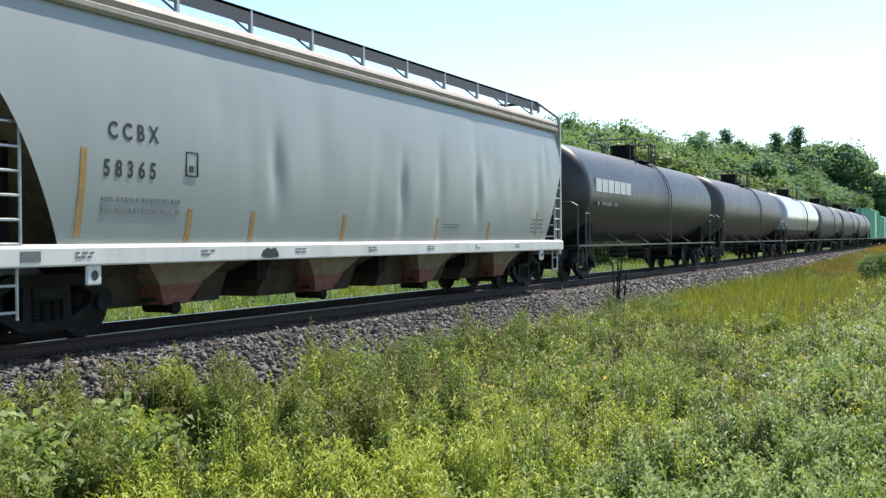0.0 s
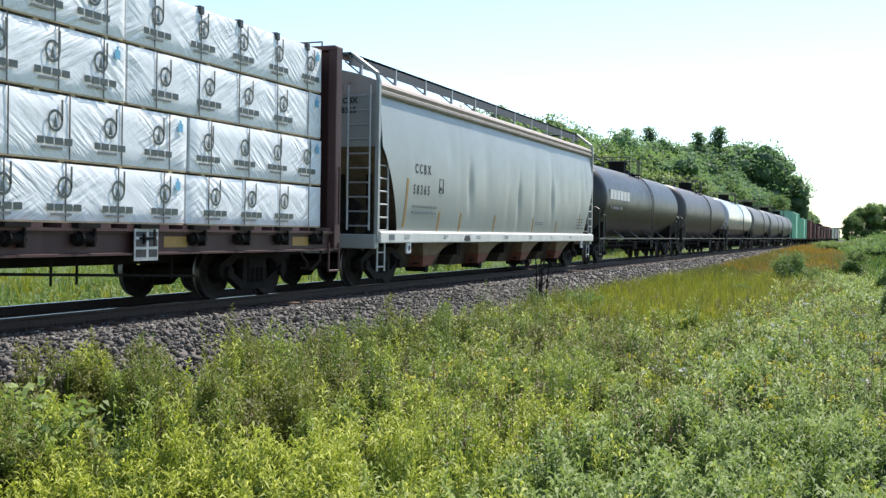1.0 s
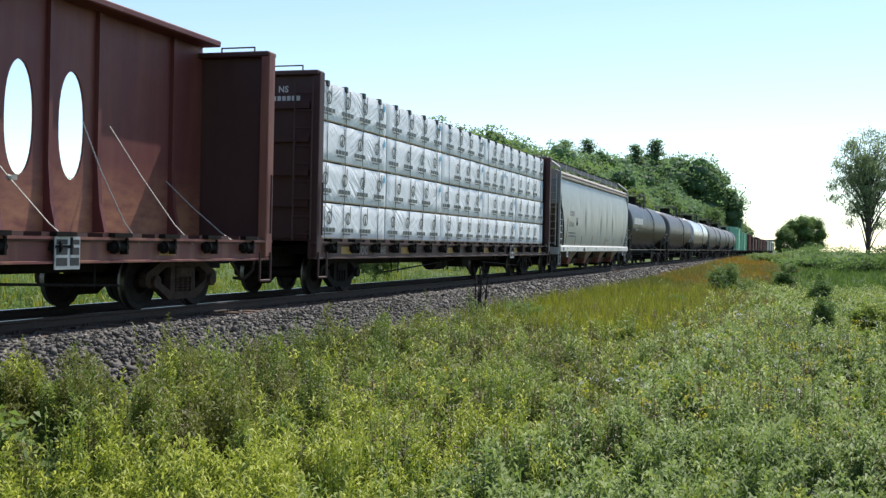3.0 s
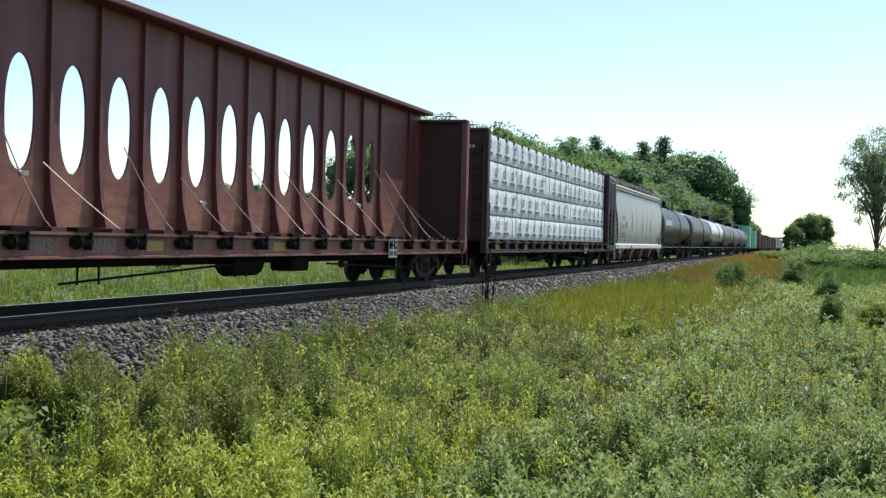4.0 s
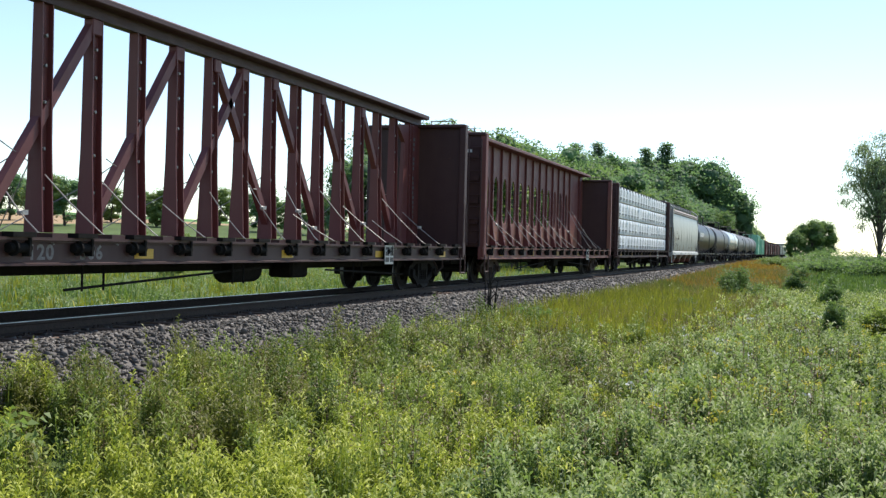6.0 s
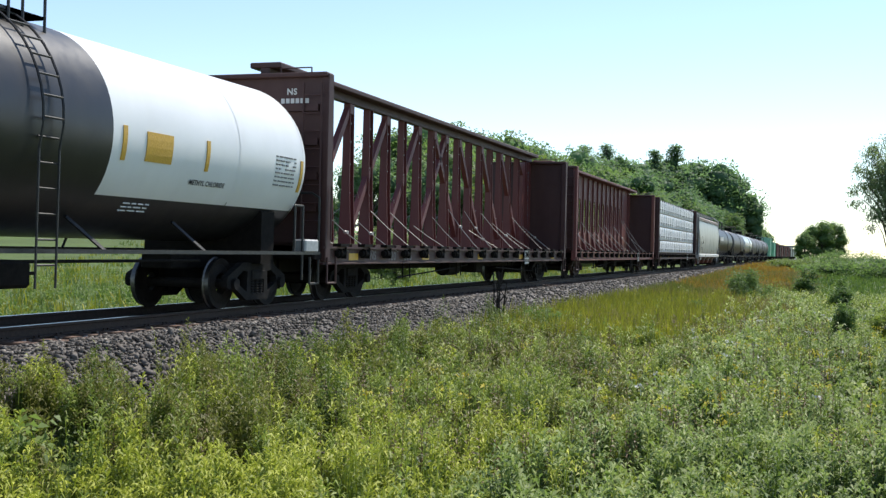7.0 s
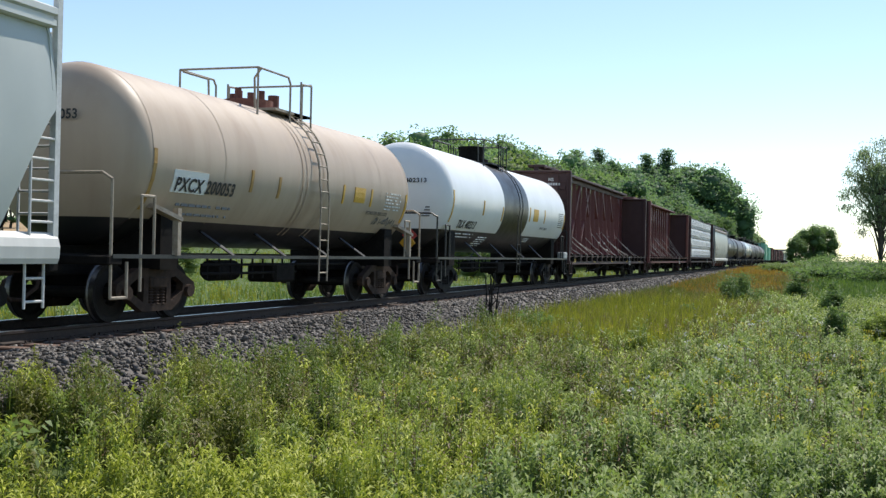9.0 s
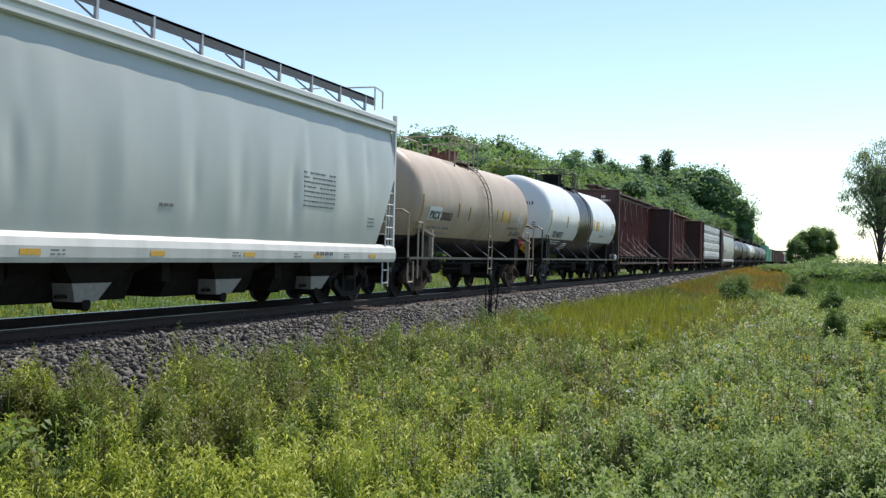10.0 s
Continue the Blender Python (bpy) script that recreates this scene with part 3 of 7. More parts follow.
def hopper_car(name, label, middle, half, paint, sill_paint, roof_paint, style):
    """Covered hopper: rounded side sheets, sloping ends, four bays with outlet gates, roof with running board."""
    car = start_car(name, label, "hopper car", middle)
    rng = random.Random(style)
    low, high = 1.16, 4.02
    ny, nz = 230, 24
    dents = [(rng.uniform(-half + 2, half - 1), rng.uniform(1.9, 3.3), rng.uniform(0.16, 0.34), rng.uniform(0.4, 0.9), rng.uniform(0.008, 0.028)) for _ in range(20)]
    # deep creases where the sheet has been struck, and the bulges beside them
    dents += [(-4.0, 2.35, 0.16, 0.5, 0.055), (-3.72, 2.3, 0.2, 0.55, -0.02), (0.3, 2.2, 0.15, 0.45, 0.04), (3.9, 2.25, 0.16, 0.5, 0.055), (4.2, 2.2, 0.2, 0.5, -0.02)]
    # the lettered panel is flat
    dents = [d for d in dents if style == 2 or not -8.8 < d[0] < -5.4]
    def skin(z, y):
        """The near side's sheet at the height z and the place y, with its dents and panels."""
        cut = 1.05 * max(0.0, (2.95 - z) / (2.95 - low)) ** 0.8 if z < 2.95 else 0.0
        x = hopper_side(z, 0.13, low, high)
        fade = max(0.0, min(1.0, (half - cut - abs(y)) / 0.6))
        for dy, dz, wy, wz, depth in dents:
            x -= fade * depth * (1.0 if style == 1 else 0.7) * math.exp(-((y - dy) / wy) ** 2 - ((z - dz) / wz) ** 2)
        return x - fade * (0.006 if style == 1 else 0.022) * abs(math.sin((y + half) * math.pi / 1.52)) * math.sin(math.pi * (z - low) / (high - low))

    for side in (1, -1):
        bm = bmesh.new()
        grid = []
        for j in range(nz + 1):
            z = low + (high - low) * j / nz
            # the side sheet is cut back towards the sill at both ends
            cut = 1.05 * max(0.0, (2.95 - z) / (2.95 - low)) ** 0.8 if z < 2.95 else 0.0
            row = []
            for i in range(ny + 1):
                y = (-half + cut + (2 * half - 2 * cut) * i / ny)
                x = hopper_side(z, 0.13, low, high)
                if side == 1:
                    x = skin(z, y)
                row.append(bm.verts.new((side * x, y, z)))
            grid.append(row)
        for j in range(nz):
            for i in range(ny):
                bm.faces.new((grid[j][i], grid[j][i + 1], grid[j + 1][i + 1], grid[j + 1][i]))
        part("side_sheet", bm, paint, car, smooth=True)
    # roof with its side plate
    bm = bmesh.new()
    if style == 1:
        edge = [(-1.52, 4.02), (-1.56, 4.06), (-1.56, 4.12), (-1.51, 4.15), (-1.55, 4.22), (-1.50, 4.29)]
    else:
        edge = [(-1.52, 4.02), (-1.58, 4.04), (-1.58, 4.12), (-1.53, 4.13), (-1.53, 4.17), (-1.60, 4.19), (-1.60, 4.27), (-1.54, 4.30)]
    arch = [(x, 4.30 + 0.32 * (1 - (x / 1.5) ** 2)) for x in [-1.45 + 2.9 * i / 14 for i in range(15)]]
    extrude_y(bm, edge + arch + [(-x, z) for x, z in edge[::-1]], -half, half)
    part("roof", bm, roof_paint, car, "roof with rusty ribbed edge" if style == 1 else "pale ribbed roof edge", smooth=False)
    # hatches
    for k in range(6):
        y = -half + 1.4 + k * (2 * half - 2.8) / 5
        bm = bmesh.new()
        box(bm, -0.28, 0.28, y - 1.0, y + 1.0, 4.56, 4.68, 0.03)
        part("hatch", bm, roof_paint, car)
    # running boards on brackets
    for side in (1, -1):
        bm = bmesh.new()
        box(bm, side * 0.50, side * 0.95, -half - 0.25, half + 0.25, 4.83, 4.875)
        box(bm, side * 0.93, side * 0.95, -half - 0.25, half + 0.25, 4.63 if style == 1 else 4.69, 4.88)
        part("running_board", bm, GRATING, car, "dark steel grating walkway along the roof")
        n = 11 if style == 1 else 13
        for k in range(n):
            y = -half + 0.35 + k * (2 * half - 0.7) / (n - 1)
            bm = bmesh.new()
            box(bm, side * 0.90, side * 0.955, y - 0.03, y + 0.03, 4.46, 4.86)
            rod(bm, (side * 0.93, y, 4.50), (side * 0.55, y, 4.80), 0.018, 5)
            part("bracket", bm, GALV, car)
    # end sheets and the sloping floor behind them
    for d in (-1, 1):
        bm = bmesh.new()
        a = [(x, z) for x, z in [(-1.50, 2.95), (-1.62, 3.2), (-1.55, 3.9), (-1.50, 4.02), (-1.40, 4.32), (0, 4.62), (1.40, 4.32), (1.50, 4.02), (1.55, 3.9), (1.62, 3.2), (1.50, 2.95)]]
        extrude_y(bm, [(x * 0.985, z) for x, z in a], d * (half - 0.02), d * (half - 0.07))
        part("end_sheet", bm, paint, car)
        bm = bmesh.new()
        vs = [bm.verts.new(p) for p in [(-1.52, d * (half - 0.05), 2.97), (1.52, d * (half - 0.05), 2.97), (1.48, d * (half - 2.6), 0.95), (-1.48, d * (half - 2.6), 0.95), (-1.52, d * (half - 0.12), 2.97), (1.52, d * (half - 0.12), 2.97), (1.48, d * (half - 2.68), 0.95), (-1.48, d * (half - 2.68), 0.95)]]
        for q in ((0, 1, 2, 3), (7, 6, 5, 4), (0, 4, 5, 1), (1, 5, 6, 2), (2, 6, 7, 3), (3, 7, 4, 0)):
            bm.faces.new([vs[i] for i in q])
        part("slope_sheet", bm, TAN_SLOPE if style == 1 else paint, car, "dusty sloping end sheet")
        # end platform, posts and ladders
        bm = bmesh.new()
        box(bm, -1.5, 1.5, d * (half - 0.9), d * (half + 0.18), 1.0, 1.10, 0.02)
        box(bm, -1.55, 1.55, d * (half - 0.02), d * (half + 0.2), 0.82, 1.12, 0.02)
        box(bm, -0.35, 0.35, d * (half - 2.6), d * (half + 0.15), 0.70, 1.0)
        part("end_platform", bm, paint if style == 1 else UNDER, car)
        bm = bmesh.new()
        for x in (-1.0, -0.35, 0.35, 1.0):
            box(bm, x - 0.05, x + 0.05, d * (half - 0.75), d * (half - 0.65), 1.1, 2.4)
        box(bm, -0.5, 0.5, d * (half - 1.1), d * (half - 0.4), 1.10, 1.45, 0.05)
        rod(bm, (0.75, d * (half - 0.3), 1.6), (0.75, d * (half - 0.18), 1.6), 0.28, 16)
        part("brake_gear", bm, UNDER, car)
        light = WHITE_PIPE if style == 2 else GALV
        for side in (1, -1):
            bm = bmesh.new()
            top = 4.75 if style == 1 else 4.42
            box(bm, side * 1.50, side * 1.58, d * (half + 0.03), d * (half + 0.13), 0.95, top if style == 2 else 4.3)
            if style == 1:
                pipe(bm, [(side * 1.54, d * (half + 0.08), 4.28), (side * 1.50, d * (half + 0.08), 4.45), (side * 0.95, d * (half + 0.1), 4.86)], 0.05)
                pipe(bm, [(side * 0.95, d * (half + 0.2), 4.86), (-side * 0.95, d * (half + 0.2), 4.86)], 0.04)
            else:
                pipe(bm, [(side * 1.2, d * (half - 0.4), 4.5), (side * 1.2, d * (half - 0.4), 5.05), (side * 0.2, d * (half - 0.4), 5.05)], 0.02)
                pipe(bm, [(side * 1.2, d * (half - 0.4), 5.05), (side * 1.2, d * (half + 0.1), 5.0), (side * 1.2, d * (half + 0.1), 4.6)], 0.02)
            part("corner_post", bm, light if style == 2 else paint, car)
            ladder(car, side * 1.56, d * (half + 0.08), d * (half - 0.42), 1.12, 2.75, light, 6)
            ladder(car, side * 1.50, d * (half - 0.05), d * (half - 0.42), 0.35, 0.95, light if style == 2 else GALV, 2)
        ladder(car, d * (half + 0.17), 0.9, 1.4, 1.2, 4.2, light, 10, face="end")
        bm = bmesh.new()
        pipe(bm, [(-1.5, d * (half + 0.17), 2.4), (0.2, d * (half + 0.17), 2.4)], 0.02)
        part("grab_iron", bm, light, car)
        bm = bmesh.new()
        pipe(bm, [(-1.5, d * (half + 0.17), 1.9), (0.2, d * (half + 0.17), 1.9)], 0.02)
        part("grab_iron", bm, light, car)
        coupler(car, d * (half + 0.25), d)
        truck(car, d * (half - 1.33), BLACK_CAST)
    # side sills
    for side in (1, -1):
        bm = bmesh.new()
        if style == 1:
            prof = [(1.50, 0.94), (1.62, 0.94), (1.63, 0.96), (1.63, 1.15), (1.60, 1.18), (1.50, 1.20)]
        else:
            prof = [(1.50, 0.93), (1.60, 0.93), (1.63, 1.0), (1.64, 1.15), (1.61, 1.26), (1.52, 1.34), (1.46, 1.34)]
        extrude_y(bm, [(side * x, z) for x, z in prof], -half - 0.05, half + 0.1)
        s = part("side_sill", bm, sill_paint, car, "pale painted side sill")
        if side == 1:
            if style == 1:
                bm = bmesh.new()
                box(bm, 1.631, 1.636, -half + 0.35, -half + 0.65, 1.0, 1.12)
                part("stencil_patch", bm, FADED_INK, s)
                bm = bmesh.new()
                extrude_x(bm, [(-4.48, 1.0), (-4.42, 1.08), (-4.30, 1.12), (-4.2, 1.1), (-4.1, 1.12), (-4.02, 1.05), (-4.0, 0.98), (-4.2, 0.965), (-4.4, 0.97)], 1.628, 1.634)
                part("paint_blot", bm, INK, s)
                for y in (-half + 1.55, half - 1.5):
                    bm = bmesh.new()
                    box(bm, 1.55, 1.60, y - 0.13, y + 0.13, 0.70, 0.95, 0.02)
                    pad = part("jack_pad", bm, WHITE_PIPE, s)
                    bm = bmesh.new()
                    rod(bm, (1.595, y, 0.82), (1.605, y, 0.82), 0.06, 12)
                    part("eyelet", bm, INK, pad)
            else:
                for k in range(7):
                    y = 8.0 - k * 2.9
                    bm = bmesh.new()
                    box(bm, 1.633, 1.642, y - 0.3, y + 0.1, 1.03, 1.11)
                    part("reflector", bm, YELLOW, s, "yellow reflective strip")
            bm = bmesh.new()
            for k in range(7):
                y = -half + 1.2 + k * 2.4
                text_bars(bm, 1.634, y, y + 0.3, 1.02, 1.12, 2, rng, 0.4)
            tagged(part("small_print", bm, FADED_INK, s), kind="stuff")
    # bays with steep ends, a chute and an outlet gate at each
    for k in (-5.95, -2.0, 2.0, 5.95):
        k *= half / 9.5
        bm = bmesh.new()
        rings = [[(-1.40, -1.85, 1.0), (1.40, -1.85, 1.0), (1.40, 1.85, 1.0), (-1.40, 1.85, 1.0)],
                 [(-1.05, -1.44, 0.76), (1.05, -1.44, 0.76), (1.05, 1.44, 0.76), (-1.05, 1.44, 0.76)],
                 [(-0.85, -1.48, 0.34), (0.85, -1.48, 0.34), (0.85, 1.48, 0.34), (-0.85, 1.48, 0.34)]]
        loops = [[bm.verts.new((x, k + y, z)) for x, y, z in ring] for ring in rings]
        for a, b in zip(loops, loops[1:]):
            for i in range(4):
                bm.faces.new((a[i], a[(i + 1) % 4], b[(i + 1) % 4], b[i]))
        bm.faces.new(loops[-1])
        # the bays' dark colour carries the shade below the sill
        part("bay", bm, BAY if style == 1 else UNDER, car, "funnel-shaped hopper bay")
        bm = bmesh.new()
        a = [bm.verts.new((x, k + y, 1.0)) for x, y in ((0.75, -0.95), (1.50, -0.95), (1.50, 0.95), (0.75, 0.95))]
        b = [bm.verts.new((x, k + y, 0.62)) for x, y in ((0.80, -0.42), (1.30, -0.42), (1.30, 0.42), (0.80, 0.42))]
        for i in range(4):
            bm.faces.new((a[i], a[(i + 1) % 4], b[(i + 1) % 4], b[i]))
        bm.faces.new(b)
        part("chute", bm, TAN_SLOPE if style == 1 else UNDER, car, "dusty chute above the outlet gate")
        bm = bmesh.new()
        a = [bm.verts.new((x, k + y, 0.63)) for x, y in ((0.78, -0.46), (1.32, -0.46), (1.32, 0.46), (0.78, 0.46))]
        b = [bm.verts.new((x, k + y, 0.36)) for x, y in ((0.82, -0.26), (1.22, -0.26), (1.22, 0.26), (0.82, 0.26))]
        bm.faces.new(a)
        for i in range(4):
            bm.faces.new((a[i], a[(i + 1) % 4], b[(i + 1) % 4], b[i]))
        bm.faces.new(b)
        gate = part("outlet_gate", bm, RUST_GEAR if style == 1 else GALV, car, "outlet gate with its pipe and crank shaft")
        bm = bmesh.new()
        rod(bm, (0.7, k, 0.32), (1.20, k, 0.32), 0.085, 14)
        rod(bm, (1.18, k, 0.32), (1.23, k, 0.32), 0.10, 14)
        part("outlet_pipe", bm, UNDER, gate)
        bm = bmesh.new()
        rod(bm, (1.12, k - 0.55, 0.44), (1.12, k + 0.55, 0.44), 0.028, 8)
        part("crank_shaft", bm, UNDER, gate)
        bm = bmesh.new()
        box(bm, -1.3, 1.3, k + 1.85 * half / 9.5, k + 2.1 * half / 9.5, 0.62, 0.96)
        part("cross_bearer", bm, UNDER, car)
    return car, rng, skin


def hopper_grey():
    half = 9.52
    car, rng, skin = hopper_car("covered_hopper", "grey four-bay covered hopper with dented sides and rusty roof edge", 18.28, half, GREY_PAINT, SILL_PAINT, ROOF_PAINT, 1)
    surf = lambda z, y=0.0: skin(z, y)
    lettering("stencil", "C C B X", 0.21, INK, car, (surf(2.62) + 0.02, -7.74, 2.50), width=0.86, label="black stencilled letters", skin=skin)
    lettering("stencil", "5 8 3 6 5", 0.21, INK, car, (surf(2.2) + 0.03, -7.82, 2.03), width=0.86, label="black stencilled numbers", skin=skin)
    lettering("stencil", "CCBX", 0.12, INK, car, (0.55, -half - 0.006 + 0.01, 3.86), turn=(90, 0, 0))
    lettering("stencil", "58365", 0.12, INK, car, (0.55, -half - 0.006 + 0.01, 3.66), turn=(90, 0, 0))
    bm = bmesh.new()
    text_bars(bm, 0, -half + 1.7, -half + 3.2, 1.55, 1.82, 2, rng, 0.38, 0.008, surf)
    text_bars(bm, 0, 2.2, 3.0, 1.45, 1.56, 2, rng, 0.35, 0.008, surf)
    text_bars(bm, 0, half - 2.2, half - 1.3, 1.35, 1.75, 4, rng, 0.4, 0.008, surf)
    tagged(part("small_print", bm, FADED_INK, car), kind="stuff")
    bm = bmesh.new()
    for y, w in ((-6.22, 0.26),):
        for z0, z1, a, b in ((2.1, 2.115, 0, w), (2.415, 2.43, 0, w), (2.1, 2.43, 0, 0.015), (2.1, 2.43, w - 0.015, w)):
            box(bm, surf(2.25, y) - 0.02, surf(2.25, y) + 0.010, y + a, y + b, z0, z1)
    box(bm, surf(2.25, -6.1) - 0.02, surf(2.25, -6.1) + 0.010, -6.14, -6.06, 2.16, 2.24)
    part("plate_mark", bm, INK, car)
    for y, z0, z1, lean in ((-8.2, 1.28, 2.35, 0.05), (-6.12, 1.22, 1.66, 0.04), (-4.62, 1.22, 1.66, 0.04), (-1.9, 1.22, 1.66, 0.03), (1.9, 1.22, 1.66, 0.03), (4.6, 1.22, 1.6, 0.03), (7.72, 1.3, 1.9, 0.05)):
        bm = bmesh.new()
        n = 4
        for i in range(n):
            a, b = z0 + (z1 - z0) * i / n, z0 + (z1 - z0) * (i + 1) / n
            beam(bm, (surf(a, y), y + lean * i / n, a), (surf(b, y), y + lean * (i + 1) / n, b), 0.014, 0.10)
        part("reflector", bm, OCHRE, car, "faded ochre reflective strip")


def hopper_white():
    half = 9.3
    car, rng, skin = hopper_car("covered_hopper", "clean pale grey covered hopper with rounded ribbed sides", -98.95 - half, half, PALE_PAINT, SILL_PAINT, PALE_ROOF, 2)
    surf = lambda z, y=0.0: skin(z, y)
    bm = bmesh.new()
    text_bars(bm, 0, 4.3, 5.8, 2.0, 2.75, 8, rng, 0.3, 0.008, surf)
    text_bars(bm, 0, half - 1.6, half - 1.2, 1.7, 1.95, 3, rng, 0.3, 0.008, surf)
    text_bars(bm, 0, half - 10.0, half - 9.6, 1.78, 1.86, 1, rng, 0.6, 0.008, surf)
    text_bars(bm, 1.638, half - 4.4, half - 3.6, 1.06, 1.15, 1, rng, 0.8, 0.006)
    tagged(part("small_print", bm, FADED_INK, car), kind="stuff")


def tank_shell(bm, half, r, zc, paint_index, cuts=(), seg=64, head=0.55):
    """Cylinder with rounded heads, built ring by ring; paint_index(y, angle) names the paint of a face."""
    ys = [(-half + head * (1 - math.cos(a)) - 0.0, r * math.sin(a) ** 0.9) for a in [math.pi / 2 * k / 9 for k in range(1, 10)]]
    ring = ys + [(-half + head + 0.05, r)]
    mids = sorted({round(y, 3) for y in [-half + head + 0.05 + (2 * half - 2 * head - 0.1) * i / 40 for i in range(41)]})
    ring += [(y, r) for y in mids[1:-1]]
    ring += [(half - head - 0.05, r)] + [(-y, q) for y, q in ys[::-1]]
    loops = [[bm.verts.new((q * math.sin(2 * math.pi * i / seg), y, zc + q * math.cos(2 * math.pi * i / seg))) for i in range(seg)] for y, q in ring]
    for a, b in zip(loops, loops[1:]):
        for i in range(seg):
            f = bm.faces.new((a[i], a[(i + 1) % seg], b[(i + 1) % seg], b[i]))
    for loop in (loops[0], loops[-1]):
        bm.faces.new(loop)
    # clean paint lines
    for co, no in cuts:
        bmesh.ops.bisect_plane(bm, geom=list(bm.verts) + list(bm.edges) + list(bm.faces), plane_co=co, plane_no=no, dist=1e-5)
    for f in bm.faces:
        c = f.calc_center_median()
        f.material_index = paint_index(c.y, c.z)


def tank_car(name, label, middle, half, r, zc, paints, paint_index, rail, truck_at, cast, platform=(-2.2, 2.2), dome="box", style="plain", rolling=True, cuts=()):
    car = start_car(name, label, "tank car", middle)
    bm = bmesh.new()
    tank_shell(bm, half, r, zc, paint_index, cuts)
    part("tank", bm, paints, car, smooth=True)
    # welded seams
    for y in (-half + 0.57, -half * 0.55, half * 0.62, half - 0.57):
        bm = bmesh.new()
        seg = 64
        for i in range(seg):
            a0, a1 = 2 * math.pi * i / seg, 2 * math.pi * (i + 1) / seg
            q = r + 0.006
            vs = [bm.verts.new((q * math.sin(a), yy, zc + q * math.cos(a))) for a, yy in ((a0, y - 0.012), (a1, y - 0.012), (a1, y + 0.012), (a0, y + 0.012))]
            f = bm.faces.new(vs)
            f.material_index = paint_index(y, f.calc_center_median().z)
        part("seam", bm, paints, car)
    # draft sills, saddles, side running rail with its stays
    deck = half + 0.55
    for d in (-1, 1):
        bm = bmesh.new()
        box(bm, -0.3, 0.3, d * (half - 3.2), d * deck, 0.72, 1.05, 0.02)
        part("draft_sill", bm, UNDER, car)
        bm = bmesh.new()
        box(bm, -1.45, 1.45, d * (deck - 0.35), d * deck, 0.90, 1.04, 0.02)
        part("end_sill", bm, UNDER, car)
        bm = bmesh.new()
        box(bm, -1.25, 1.25, d * truck_at - 0.25, d * truck_at + 0.25, 0.82, zc - r * 0.62)
        part("saddle", bm, UNDER, car)
    for side in (1, -1):
        bm = bmesh.new()
        box(bm, side * 1.38, side * 1.46, -deck + 0.1, deck - 0.1, 1.0, 1.06)
        part("running_rail", bm, rail, car, "side rail along the tank")
        for k in range(4):
            y = -truck_at * 0.62 + k * truck_at * 1.24 / 3
            bm = bmesh.new()
            zz = zc - r * 0.80
            beam(bm, (side * 1.40, y, 1.05), (side * (r * 0.62), y - 0.30, zz), 0.04, 0.05)
            part("stay", bm, rail, car)
    # brake rigging beneath
    bm = bmesh.new()
    pipe(bm, [(0.9, -truck_at + 1.6, 0.72), (0.9, 0.5, 0.72)], 0.025)
    pipe(bm, [(0.9, -truck_at + 1.6, 0.88), (0.9, truck_at - 1.8, 0.88)], 0.025)
    for k in range(8):
        y = -truck_at + 1.8 + k * 0.42
        rod(bm, (0.9, y, 0.62), (0.9, y, 1.0), 0.02, 6)
    box(bm, 0.3, 0.95, -0.5, 0.4, 0.52, 0.9, 0.05)
    rod(bm, (0.2, -1.8, 0.75), (0.2, -0.9, 0.75), 0.2, 14)
    part("brake_rigging", bm, UNDER, car)
    # platform, dome and handrails on top
    top = zc + r
    p0, p1 = platform
    bm = bmesh.new()
    yc = (p0 + p1) / 2
    if dome == "box":
        rod(bm, (0, yc, top - 0.12), (0, yc, top + 0.42), 0.42, 20)
        rod(bm, (0, yc, top + 0.40), (0, yc, top + 0.50), 0.45, 20)
        rod(bm, (0, yc, top - 0.1), (0, yc, top + 0.08), 0.58, 20)
    else:
        rod(bm, (0, yc, top - 0.1), (0, yc, top + 0.14), 0.52, 20)
        for k in range(7):
            a = 2 * math.pi * k / 7
            rod(bm, (0.3 * math.cos(a), yc + 0.3 * math.sin(a), top + 0.1), (0.3 * math.cos(a), yc + 0.3 * math.sin(a), top + 0.28 + 0.1 * (k % 2)), 0.07, 8)
        rod(bm, (0.2, yc + 0.75, top), (0.2, yc + 0.75, top + 0.35), 0.12, 10)
    part("dome", bm, UNDER if dome == "box" else RUST_GEAR, car, "manway dome with valves")
    bm = bmesh.new()
    for x in (0.62, -0.62):
        box(bm, x - 0.22, x + 0.22, yc - 0.4, p1, top - 0.10, top - 0.05)
    box(bm, -0.84, 0.84, p1 - 0.75, p1, top - 0.10, top - 0.05)
    part("platform", bm, GRATING if dome == "box" else TAN_PIPE, car)
    h = top + 0.62
    runs = []
    for x in (0.86, -0.86):
        runs += [[(x, p0, top - 0.3), (x, p0, h), (x, p1 - 1.1, h), (x, p1 - 1.0, h - 0.12), (x, p1 - 1.0, top - 0.35)],
                 [(x, yc + 0.7, h), (x, yc + 0.7, top - 0.3)],
                 [(x, p1 - 0.45, top - 0.35), (x, p1 - 0.45, h - 0.05), (x, p1, h - 0.02), (x, p1, top - 0.3)],
                 [(x, p0 + 0.1, h - 0.02), (x * 0.6, p0 + 0.5, h - 0.12), (x * 0.6, p0 + 0.55, top - 0.2)]]
    runs += [[(0.86, p0, h), (-0.86, p0, h)], [(0.86, p1, h), (-0.86, p1, h)]]
    for run in runs:
        part("handrail", pipe(bmesh.new(), run, 0.022), rail if dome == "box" else TAN_PIPE, car, "tubular handrail round the top platform")
    # ladder that follows the shell
    bm = bmesh.new()
    ly = p1 - 0.75
